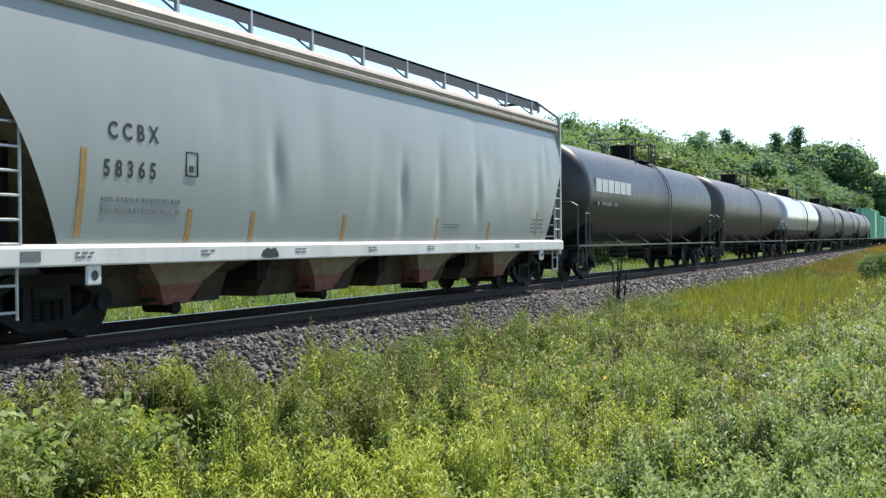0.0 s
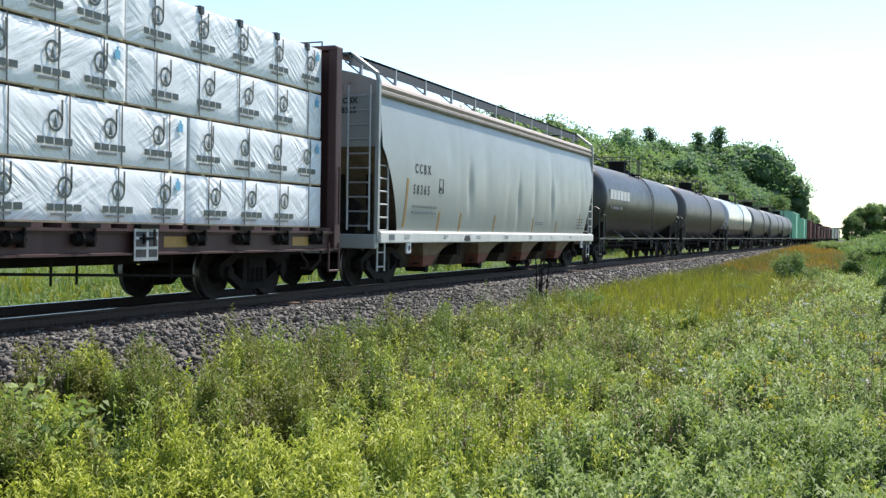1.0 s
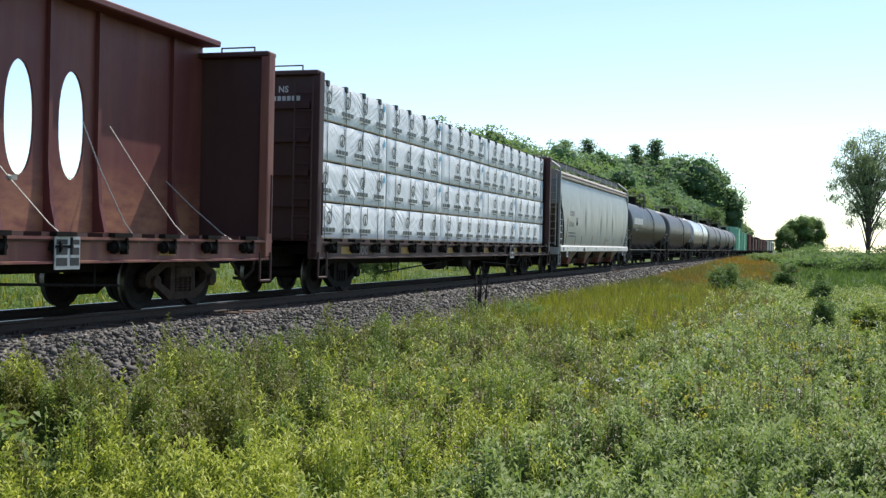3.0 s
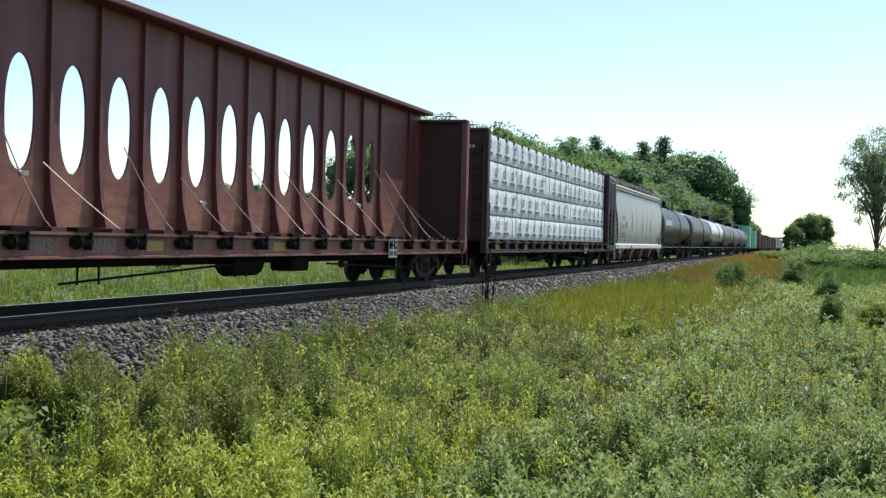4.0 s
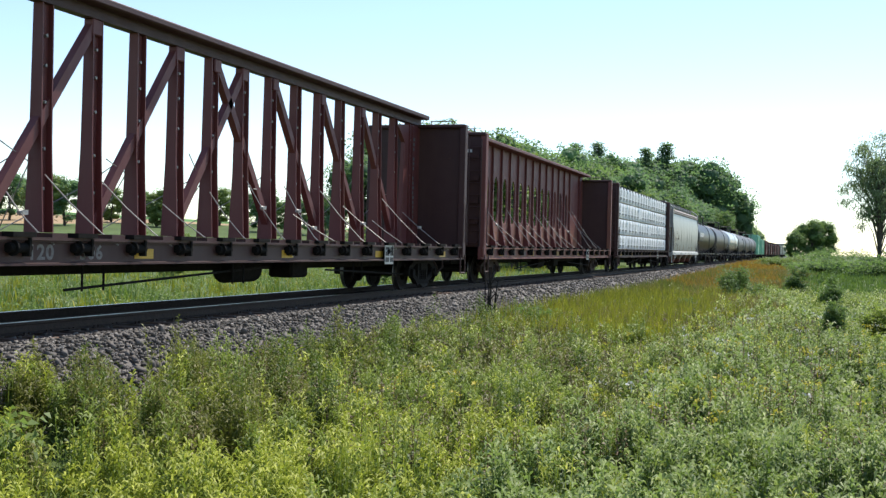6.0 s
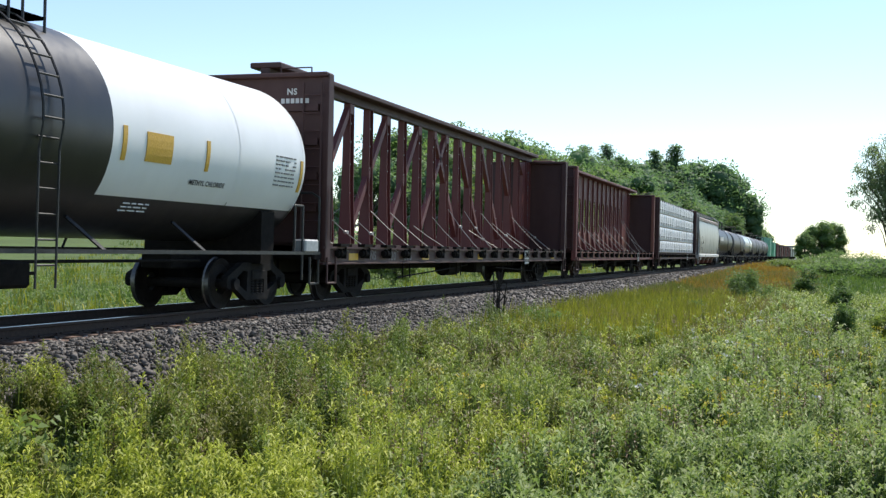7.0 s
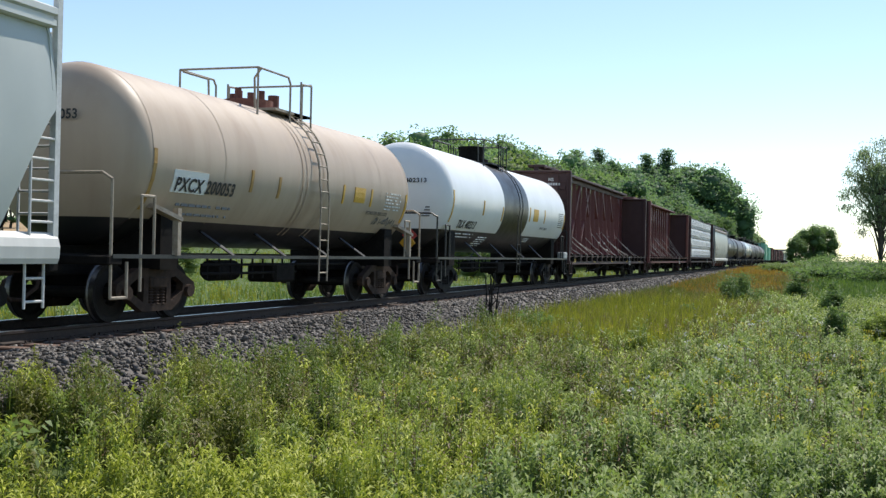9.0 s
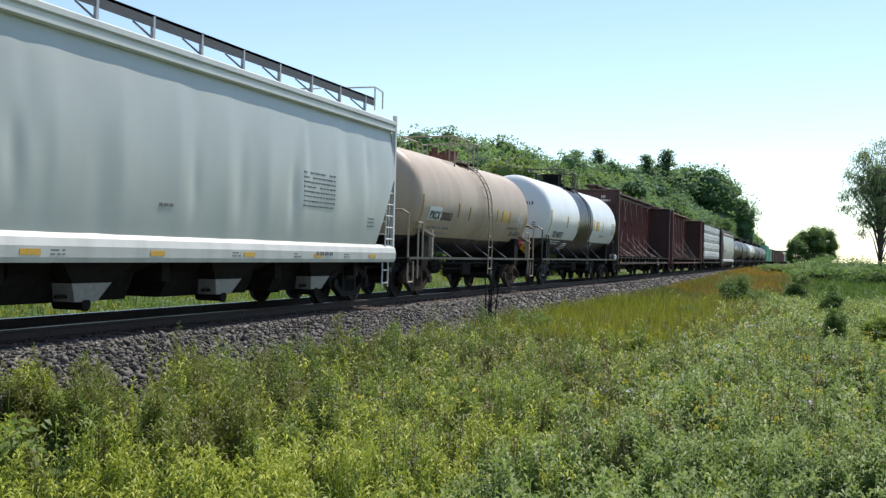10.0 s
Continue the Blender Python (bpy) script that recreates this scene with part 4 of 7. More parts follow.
    for dy in (-0.2, 0.2):
        pts = [((r + 0.10) * math.sin(a), ly + dy, zc + (r + 0.10) * math.cos(a)) for a in [radians(k) for k in range(28, 95, 8)]]
        pts += [(1.58, ly + dy, zc - 0.4), (1.56, ly + dy, 0.55)]
        pipe(bm, pts, 0.018, 5)
    for k in range(30, 92, 10):
        a = radians(k)
        rod(bm, ((r + 0.1) * math.sin(a), ly - 0.2, zc + (r + 0.1) * math.cos(a)), ((r + 0.1) * math.sin(a), ly + 0.2, zc + (r + 0.1) * math.cos(a)), 0.016, 5)
    z = zc - 0.25
    while z > 0.55:
        rod(bm, (1.56, ly - 0.2, z), (1.56, ly + 0.2, z), 0.016, 5)
        z -= 0.33
    part("ladder", bm, rail if dome == "box" else TAN_PIPE, car)
    for d in (-1, 1):
        for side in (1, -1):
            for run in ([(side * 1.42, d * (deck - 1.2), 1.04), (side * 1.42, d * (deck - 1.2), 1.95), (side * 1.42, d * (deck - 0.85), 1.95), (side * 1.42, d * (deck - 0.85), 0.5)],
                        [(side * 1.42, d * (deck - 0.1), 1.04), (side * 1.42, d * (deck - 0.1), 2.15), (side * 1.25, d * (deck - 0.1), 2.25), (side * 0.3, d * (deck - 0.1), 2.25)],
                        [(side * 1.42, d * (deck - 0.1), 0.95), (side * 1.42, d * (deck - 0.1), 0.42), (side * 1.42, d * (deck - 0.5), 0.42), (side * 1.42, d * (deck - 0.5), 0.95)]):
                part("end_rail", pipe(bmesh.new(), run, 0.024), TAN_PIPE if dome != "box" else rail, car)
        coupler(car, d * (deck + 0.05), d)
        truck(car, d * truck_at, cast, rolling)
    return car


def tank_white():
    r, zc, half = 1.54, 2.75, 8.0
    def paint(y, z):
        if z < 1.84 or -1.95 < y < 1.32:
            return 1
        return 0
    car = tank_car("tank_car", "white tank car with black belly and black centre band", -74.2, half, r, zc, (WHITE_TANK, BLACK_TANK), paint, BLACK_PIPE, half - 1.43, BLACK_CAST, (-2.2, 0.65), cuts=[((0, 0, 1.84), (0, 0, 1)), ((0, -1.95, 0), (0, 1, 0)), ((0, 1.32, 0), (0, 1, 0))])
    at = lambda z: math.sqrt(r * r - (z - zc) ** 2)
    lettering("stencil", "TILX 402313", 0.25, INK, car, (at(1.92) + 0.02, -6.5, 1.92), turn=(90 + 26, 0, 90), width=0.92, bend=0.0, label="black stencilled letters", lean=0.12)
    lettering("stencil", "402313", 0.12, INK, car, (0.30, -half - 0.004, 3.12), turn=(90, 0, 0), width=1.2)
    lettering("stencil", "METHYL CHLORIDE", 0.085, INK, car, (at(2.12) + 0.015, 3.5, 2.12), turn=(90 + 20, 0, 90))
    rng = random.Random(5)
    surf = lambda z, y=0.0: at(z) + 0.004
    bm = bmesh.new()
    text_bars(bm, 0, -6.3, -4.3, 1.62, 1.80, 2, rng, 0.4, 0.008, surf)
    text_bars(bm, 0, -3.6, -2.6, 1.40, 1.72, 5, rng, 0.5, 0.008, surf)
    text_bars(bm, 0, 2.1, 2.8, 1.62, 1.78, 3, rng, 0.4, 0.008, surf)
    tagged(part("small_print", bm, WHITE_INK, car), kind="stuff")
    bm = bmesh.new()
    text_bars(bm, 0, 6.3, 7.1, 2.25, 2.85, 8, rng, 0.35, 0.008, surf)
    for k in range(4):
        box(bm, 0.3, 1.0, -half + 0.10, -half + 0.104, 2.42 - k * 0.08, 2.46 - k * 0.08)
    tagged(part("small_print", bm, FADED_INK, car), kind="stuff")
    for y, z0, z1 in ((-half + 0.62, 2.05, 2.95), (-4.3, 2.35, 2.8), (-2.1, 2.25, 2.7), (1.6, 2.35, 2.85), (3.9, 2.35, 2.85), (half - 0.65, 2.2, 2.8)):
        bm = bmesh.new()
        for i in range(4):
            a, b = z0 + (z1 - z0) * i / 4, z0 + (z1 - z0) * (i + 1) / 4
            beam(bm, (surf(a) + 0.004, y, a), (surf(b) + 0.004, y, b), 0.012, 0.10)
        part("reflector", bm, YELLOW, car, "yellow reflective strip")
    bm = bmesh.new()
    for i in range(4):
        a, b = 2.38 + 0.11 * i, 2.38 + 0.11 * (i + 1)
        beam(bm, (surf(a) + 0.004, 2.5, a), (surf(b) + 0.004, 2.5, b), 0.012, 0.7)
    part("warning_panel", bm, YELLOW, car, "yellow warning panel")
    # placards at the end
    for y, m, num in ((-half - 0.02, PLACARD_RED, "1063"),):
        bm = bmesh.new()
        extrude_y(bm, [(0.60, 1.42), (0.82, 1.64), (0.60, 1.86), (0.38, 1.64)], y - 0.35, y - 0.34)
        p = part("placard", bm, m, car, "red diamond placard")
        bm = bmesh.new()
        rod(bm, (0.60, y - 0.34, 1.64), (0.60, y + 0.5, 1.64), 0.02, 6)
        part("placard_bracket", bm, BLACK_PIPE, car)
        lettering("stencil", num, 0.07, WHITE_INK, p, (0.51, y - 0.357, 1.61), turn=(90, 0, 0))
    bm = bmesh.new()
    box(bm, 1.2, 1.5, half - 0.3, half + 0.3, 1.04, 1.3, 0.03)
    part("valve_box", bm, GALV, car)


def tank_beige():
    r, zc, half = 1.44, 2.62, 6.22
    def paint(y, z):
        return 1 if z < 1.62 else 0
    car = tank_car("tank_car", "dirty beige tank car with black belly and rust-streaked ladder bay", -90.75, half, r, zc, (BEIGE_TANK, BLACK_TANK), paint, BLACK_PIPE, half - 1.35, TRUCK_STEEL, (-1.25, 1.15), dome="valves", cuts=[((0, 0, 1.62), (0, 0, 1))])
    at = lambda z: math.sqrt(r * r - (z - zc) ** 2)
    surf = lambda z, y=0.0: at(z) + 0.004
    rng = random.Random(9)
    bm = bmesh.new()
    for i in range(3):
        a, b = 2.06 + 0.12 * i, 2.06 + 0.12 * (i + 1)
        beam(bm, (surf(a) + 0.002, -4.5, a), (surf(b) + 0.002, -4.5, b), 0.01, 1.05)
    part("white_patch", bm, WHITE_TANK, car)
    lettering("stencil", "PXCX 200053", 0.23, INK, car, (at(2.08) + 0.025, -4.95, 2.09), turn=(90 + 20, 0, 90), width=0.95, label="black stencilled letters")
    lettering("stencil", "200053", 0.15, INK, car, (-0.2, -half - 0.004, 3.1), turn=(90, 0, 0))
    lettering("stencil", "HYDROGEN PEROXIDE", 0.085, INK, car, (at(2.2) + 0.02, 3.0, 2.02), turn=(90 + 20, 0, 90))
    bm = bmesh.new()
    text_bars(bm, 0, -4.7, -2.9, 1.66, 1.95, 2, rng, 0.35, 0.008, surf)
    for k in range(14):
        y = 3.8 + k * 0.1
        beam(bm, (surf(1.85) + 0.01, y, 1.78 + rng.uniform(0, 0.08)), (surf(2.0) + 0.01, y + rng.uniform(-0.08, 0.12), 1.92 + rng.uniform(0, 0.1)), 0.01, 0.02)
    tagged(part("small_print", bm, FADED_INK, car), kind="stuff")
    bm = bmesh.new()
    text_bars(bm, 0, 4.2, 5.2, 2.15, 2.6, 6, rng, 0.4, 0.008, surf)
    tagged(part("small_print", bm, WHITE_INK, car), kind="stuff")
    for y, z0, z1 in ((-half + 0.62, 1.75, 2.7), (-2.45, 2.2, 2.6), (-1.35, 2.15, 2.55), (1.7, 2.2, 2.6), (3.3, 2.2, 2.6), (half - 0.65, 1.9, 2.6)):
        bm = bmesh.new()
        for i in range(4):
            a, b = z0 + (z1 - z0) * i / 4, z0 + (z1 - z0) * (i + 1) / 4
            beam(bm, (surf(a) + 0.004, y, a), (surf(b) + 0.004, y, b), 0.012, 0.09)
        part("reflector", bm, YELLOW if y > 1 else OCHRE, car, "yellow reflective strip")
    bm = bmesh.new()
    for i in range(3):
        a, b = 2.26 + 0.11 * i, 2.26 + 0.11 * (i + 1)
        beam(bm, (surf(a) + 0.004, 2.6, a), (surf(b) + 0.004, 2.6, b), 0.012, 0.6)
    part("warning_panel", bm, YELLOW, car, "yellow warning panel")
    bm = bmesh.new()
    extrude_y(bm, [(1.22, 1.20), (1.44, 1.42), (1.22, 1.64), (1.0, 1.42)], half + 0.09, half + 0.10)
    p = part("placard", bm, YELLOW, car, "yellow diamond placard")
    lettering("stencil", "2015", 0.07, INK, p, (1.13, half + 0.086, 1.39), turn=(90, 0, 0))
    # jacking brackets
    for y in (-half + 1.1, half - 0.6):
        bm = bmesh.new()
        beam(bm, (1.25, y - 0.3, 1.82), (1.48, y + 0.15, 1.62), 0.16, 0.07)
        box(bm, 1.40, 1.5, y + 0.1, y + 0.2, 1.05, 1.8)
        part("bracket", bm, TAN_PIPE, car)
    # rings round the ladder bay
    for y in (-0.35, -0.15, 0.65, 0.85):
        bm = bmesh.new()
        seg = 48
        for i in range(seg):
            a0, a1 = 2 * math.pi * i / seg, 2 * math.pi * (i + 1) / seg
            if zc + r * math.cos(a0) < 1.6:
                continue
            q = r + 0.02
            f = bm.faces.new([bm.verts.new((q * math.sin(a), yy, zc + q * math.cos(a))) for a, yy in ((a0, y - 0.02), (a1, y - 0.02), (a1, y + 0.02), (a0, y + 0.02))])
        part("band", bm, BEIGE_TANK, car)


def far_tanks():
    plain = lambda y, z: 0
    specs = [(39.55, DUSTY_TANK, "dusty black tank car with a white name block", 9.3), (60.75, BROWN_TANK, "dusty brown-black tank car", 9.7),
             (81.6, BRIGHT_TANK, "bright silver tank car with dark belly", 9.3), (101.6, SILVER_TANK, "dull silver-grey tank car with dark fittings", 9.2),
             (121.6, SILVER_TANK, "dull silver-grey tank car with dark fittings", 9.2), (140.8, SILVER_TANK, "dull silver-grey tank car with dark fittings", 8.9)]
    for k, (mid, paint, label, half) in enumerate(specs):
        car = tank_car("tank_car", label, mid, half, 1.50, 2.62, (paint, BLACK_TANK), (lambda y, z: 1 if z < 1.75 else 0) if k == 2 else plain, BLACK_PIPE, half - 1.25, BLACK_CAST, (-1.3, 1.5), rolling=k < 2, cuts=[((0, 0, 1.75), (0, 0, 1))] if k == 2 else [])
        if k == 0:
            # the name becomes a block of plain white shapes
            y = -8.2
            for w in (0.55, 0.55, 0.58, 0.58, 0.58, 0.55):
                bm = bmesh.new()
                x = math.sqrt(1.5 ** 2 - 0.2 ** 2) + 0.006
                box(bm, x - 0.02, x + 0.012, y, y + w, 2.62, 3.0)
                part("name_block", bm, WHITE_INK, car)
                y += w + 0.09
            bm = bmesh.new()
            text_bars(bm, 1.5, -8.1, -5.9, 2.2, 2.35, 1, random.Random(2), 0.7, 0.01)
            tagged(part("small_print", bm, FADED_INK, car), kind="stuff")


def centre_beam_base(name, label, middle, half, rusty):
    """Flat deck, end bulkheads, winches along the sills."""
    car = start_car(name, label, "flat car", middle)
    bm = bmesh.new()
    box(bm, -0.45, 0.45, -half, half, 0.62, 1.05)
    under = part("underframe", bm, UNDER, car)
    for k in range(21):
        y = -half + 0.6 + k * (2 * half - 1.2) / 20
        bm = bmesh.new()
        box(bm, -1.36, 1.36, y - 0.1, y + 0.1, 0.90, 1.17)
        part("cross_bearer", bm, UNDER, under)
    bm = bmesh.new()
    box(bm, -1.45, 1.45, -half, half, 1.10, 1.17)
    deck = part("deck", bm, OXIDE_DARK, car)
    bm = bmesh.new()
    box(bm, -1.45, 1.45, -0.16, 0.16, 1.17, 1.23)
    board = part("deck_board", bm, OXIDE_DARK, deck)
    for k in range(34):
        o = board if k == 0 else new("deck_board", board.data)
        o.parent = deck
        o.location.y = -half + 0.3 + k * (2 * half - 0.6) / 33
    for side in (1, -1):
        bm = bmesh.new()
        prof = [(1.34, 0.80), (1.50, 0.80), (1.50, 0.83), (1.41, 0.84), (1.41, 1.12), (1.50, 1.13), (1.50, 1.17), (1.34, 1.17)]
        extrude_y(bm, [(side * x, z) for x, z in prof], -half - 0.1, half + 0.1)
        s = part("side_sill", bm, WORN_PANEL if rusty else OXIDE_DARK, car, "channel side sill with worn paint")
        for k in range(17):
            y = -half + 0.85 + k * (2 * half - 1.7) / 16
            bm = bmesh.new()
            rod(bm, (side * 1.46, y - 0.20, 1.03), (side * 1.46, y + 0.20, 1.03), 0.065, 10)
            rod(bm, (side * 1.46, y - 0.12, 1.03), (side * 1.46, y - 0.09, 1.03), 0.105, 12)
            box(bm, side * 1.40, side * 1.53, y + 0.13, y + 0.17, 0.92, 1.16)
            box(bm, side * 1.38, side * 1.56, y - 0.22, y + 0.22, 1.17, 1.235)
            part("winch", bm, UNDER, s)
    for d in (-1, 1):
        bm = bmesh.new()
        box(bm, -1.48, 1.48, d * (half - 0.06), d * (half - 0.0), 1.1, 4.66)
        b = part("bulkhead", bm, OXIDE_DARK, car, "dark red steel end bulkhead")
        for z in (1.3, 1.95, 2.6, 3.3, 4.0):
            bm = bmesh.new()
            box(bm, -1.30, 1.30, d * (half - 0.0), d * (half + 0.09), z - 0.07, z + 0.07)
            part("stiffener", bm, OXIDE_DARK, b)
        for side in (1, -1):
            bm = bmesh.new()
            box(bm, side * 1.34, side * 1.52, d * (half - 0.20), d * (half + 0.05), 0.86, 4.70, 0.015)
            part("corner_post", bm, WORN_PANEL if rusty else OXIDE_DARK, b)
        bm = bmesh.new()
        box(bm, -1.50, 1.50, d * (half - 0.22), d * (half + 0.12), 4.62, 4.72, 0.02)
        pipe(bm, [(0.4, d * half, 4.72), (0.4, d * half, 4.83), (1.1, d * half, 4.83), (1.1, d * half, 4.72)], 0.015)
        part("cap_rail", bm, OXIDE_DARK, b)
        if d < 0:
            lettering("stencil", "NS" if rusty else "NS", 0.13, WHITE_INK, b, (0.55, -half - 0.006, 4.28), turn=(90, 0, 0))
            bm = bmesh.new()
            for k in range(6):
                box(bm, 0.42 + k * 0.11, 0.50 + k * 0.11, -half - 0.006, -half, 4.10, 4.20)
            tagged(part("small_print", bm, WHITE_INK, b), kind="stuff")
        ladder(b, d * (half + 0.14), 1.0, 1.4, 1.2, 4.5, OXIDE_DARK, 9, face="end")
        bm = bmesh.new()
        pipe(bm, [(1.56, d * (half - 0.1), 1.3), (1.56, d * (half - 0.1), 2.4)], 0.02)
        part("grab_iron", bm, OXIDE_DARK, b)
        bm = bmesh.new()
        pipe(bm, [(1.53, d * (half - 0.02), 0.95), (1.53, d * (half - 0.02), 0.42), (1.53, d * (half - 0.45), 0.42), (1.53, d * (half - 0.45), 0.95)], 0.022)
        part("step", bm, OXIDE_DARK, b)
        bm = bmesh.new()
        box(bm, -0.4, 0.4, d * (half - 3.4), d * (half + 0.5), 0.70, 1.05, 0.02)
        part("draft_sill", bm, UNDER, car)
        coupler(car, d * (half + 0.55), d)
        truck(car, d * (half - 2.35), UNDER if not rusty else TRUCK_STEEL)
    # brake rigging hung low between the trucks
    bm = bmesh.new()
    for y in (-half + 5.0, -half + 5.5, -2.0, -1.6, 3.5, 4.0, half - 5.2):
        rod(bm, (1.3, y, 0.42), (1.3, y, 0.9), 0.018, 6)
    pipe(bm, [(1.3, -half + 4.6, 0.45), (1.3, -half + 8.5, 0.62), (1.0, 0.0, 0.70)], 0.02)
    pipe(bm, [(1.3, 2.0, 0.62), (1.3, half - 4.6, 0.45)], 0.02)
    rod(bm, (0.5, -0.9, 0.62), (0.5, 0.2, 0.62), 0.24, 16)
    box(bm, 0.35, 0.9, 1.2, 2.0, 0.45, 0.95, 0.05)
    part("brake_rigging", bm, UNDER, car)
    bm = bmesh.new()
    box(bm, 1.505, 1.52, half - 6.4, half - 5.85, 0.72, 1.17)
    f = part("data_frame", bm, GALV, car, "grey metal data plate frame")
    bm = bmesh.new()
    for a, b2 in ((0, 0.24), (0.30, 0.5)):
        for z0, z1 in ((0.77, 0.88), (0.92, 1.02), (1.06, 1.13)):
            box(bm, 1.521, 1.524, half - 6.37 + a, half - 6.37 + b2, z0, z1)
    part("data_plates", bm, INK, f)
    return car


def tie_downs(car, half, count, rng, spread):
    """Slack wire ropes from the centre beam down to the winches."""
    for k in range(count):
        y = -half + 1.2 + k * (2 * half - 2.4) / (count - 1) + rng.uniform(-0.2, 0.2)
        x0, z0 = rng.choice(spread)
        dy = rng.uniform(-0.5, 0.7)
        bm = bmesh.new()
        pts = [Vector((x0, y + dy, z0)), Vector((x0 + (1.5 - x0) * 0.35, y + dy * 0.55, z0 + (1.1 - z0) * 0.42)), Vector((x0 + (1.5 - x0) * 0.75, y + dy * 0.15, z0 + (1.1 - z0) * 0.84)), Vector((1.47, y, 1.08))]
        pipe(bm, pts, 0.011, 5)
        if rng.random() < 0.4:
            bmesh.ops.create_icosphere(bm, subdivisions=1, radius=0.05, matrix=Matrix.Translation(pts[1]))
            box(bm, pts[1].x - 0.03, pts[1].x + 0.03, pts[1].y, pts[1].y + 0.14, pts[1].z - 0.03, pts[1].z + 0.04)
        part("wire_rope", bm, WIRE, car)


def centre_beam_window():
    """Solid centre wall pierced by tall oval windows between ribs."""
    half, mid = 11.54, -29.40
    car = centre_beam_base("centre_beam_car", "empty oxide-red centre-beam flat car with oval windows", mid, half, True)
    y0, y1 = -half + 0.06, half - 0.06
    first, pitch, count = -36.87 - mid, 1.247, 13
    holes = [first + pitch * k for k in range(count)]
    edges = [y0] + [h - pitch / 2 for h in holes] + [holes[-1] + pitch / 2, y1]
    zb, zt = 1.23, 4.85
    for x in (0.02,):
        bm = bmesh.new()
        nseg = 32
        for h in holes:
            oval = [(h + 0.33 * math.cos(a), 2.92 + 0.86 * math.copysign(abs(math.sin(a)) ** 0.85, math.sin(a))) for a in [2 * math.pi * i / nseg for i in range(nseg)]]
            outer = []
            for a in [2 * math.pi * i / nseg for i in range(nseg)]:
                c, s = math.cos(a), math.sin(a)
                k = 1 / max(abs(c), abs(s))
                outer.append((h + pitch / 2 * c * k, (zb + zt) / 2 + (zt - zb) / 2 * s * k))
            vi = [bm.verts.new((x, a, b)) for a, b in oval]
            vo = [bm.verts.new((x, a, b)) for a, b in outer]
            vw = [bm.verts.new((-x, a, b)) for a, b in oval]
            vb = [bm.verts.new((-x, a, b)) for a, b in outer]
            for i in range(nseg):
                j = (i + 1) % nseg
                bm.faces.new((vi[i], vi[j], vo[j], vo[i]))
                bm.faces.new((vi[i], vi[j], vw[j], vw[i]))
                bm.faces.new((vw[i], vw[j], vb[j], vb[i]))
        for a, b in ((y0, edges[1]), (edges[-2], y1)):
            box(bm, -x, x, a, b, zb, zt)
        bmesh.ops.remove_doubles(bm, verts=bm.verts, dist=0.0008)
        part("web_plate", bm, RUBBED_WALL, car, "oxide-red wall plate with oval windows")
    bm = bmesh.new()
    box(bm, -0.42, 0.42, y0, y1, 4.84, 4.96, 0.02)
    part("top_chord", bm, OXIDE, car)
    for y in edges[1:-1] + [y0 + 0.75, y1 - 1.1]:
        bm = bmesh.new()
        # ribs flare towards the deck
        for side in (1, -1):
            prof = [(side * 0.02, 4.83), (side * 0.10, 4.83), (side * 0.10, 2.3), (side * 0.15, 1.7), (side * 0.26, 1.24), (side * 0.02, 1.24)]
            extrude_y(bm, prof, y - 0.045, y + 0.045)
        part("rib", bm, OXIDE, car)
    bm = bmesh.new()
    box(bm, 0.022, 0.034, -10.35, -9.35, 2.95, 3.85)
    sign = part("sign_panel", bm, OCHRE, car, "faded tan notice panel on the wall")
    bm = bmesh.new()
    text_bars(bm, 0.035, -10.25, -9.45, 3.05, 3.75, 6, random.Random(8), 0.45)
    tagged(part("small_print", bm, OXIDE_DARK, sign), kind="stuff")
    rng = random.Random(21)
    tie_downs(car, half, 14, rng, [(0.12, 2.6), (0.12, 2.2), (0.12, 3.0)])
    lettering("stencil", "NS", 0.20, WORN_INK, car, (1.412, -7.6, 0.89), label="white stencilled letters")
    lettering("stencil", "120788", 0.20, WORN_INK, car, (1.412, -6.5, 0.89), width=0.8)
    for k in range(5):
        bm = bmesh.new()
        y = -half + 2.2 + k * 4.3
        box(bm, 1.411, 1.416, y, y + 0.5, 0.90, 1.06)
        part("reflector", bm, OCHRE, car, "faded ochre reflective strip")


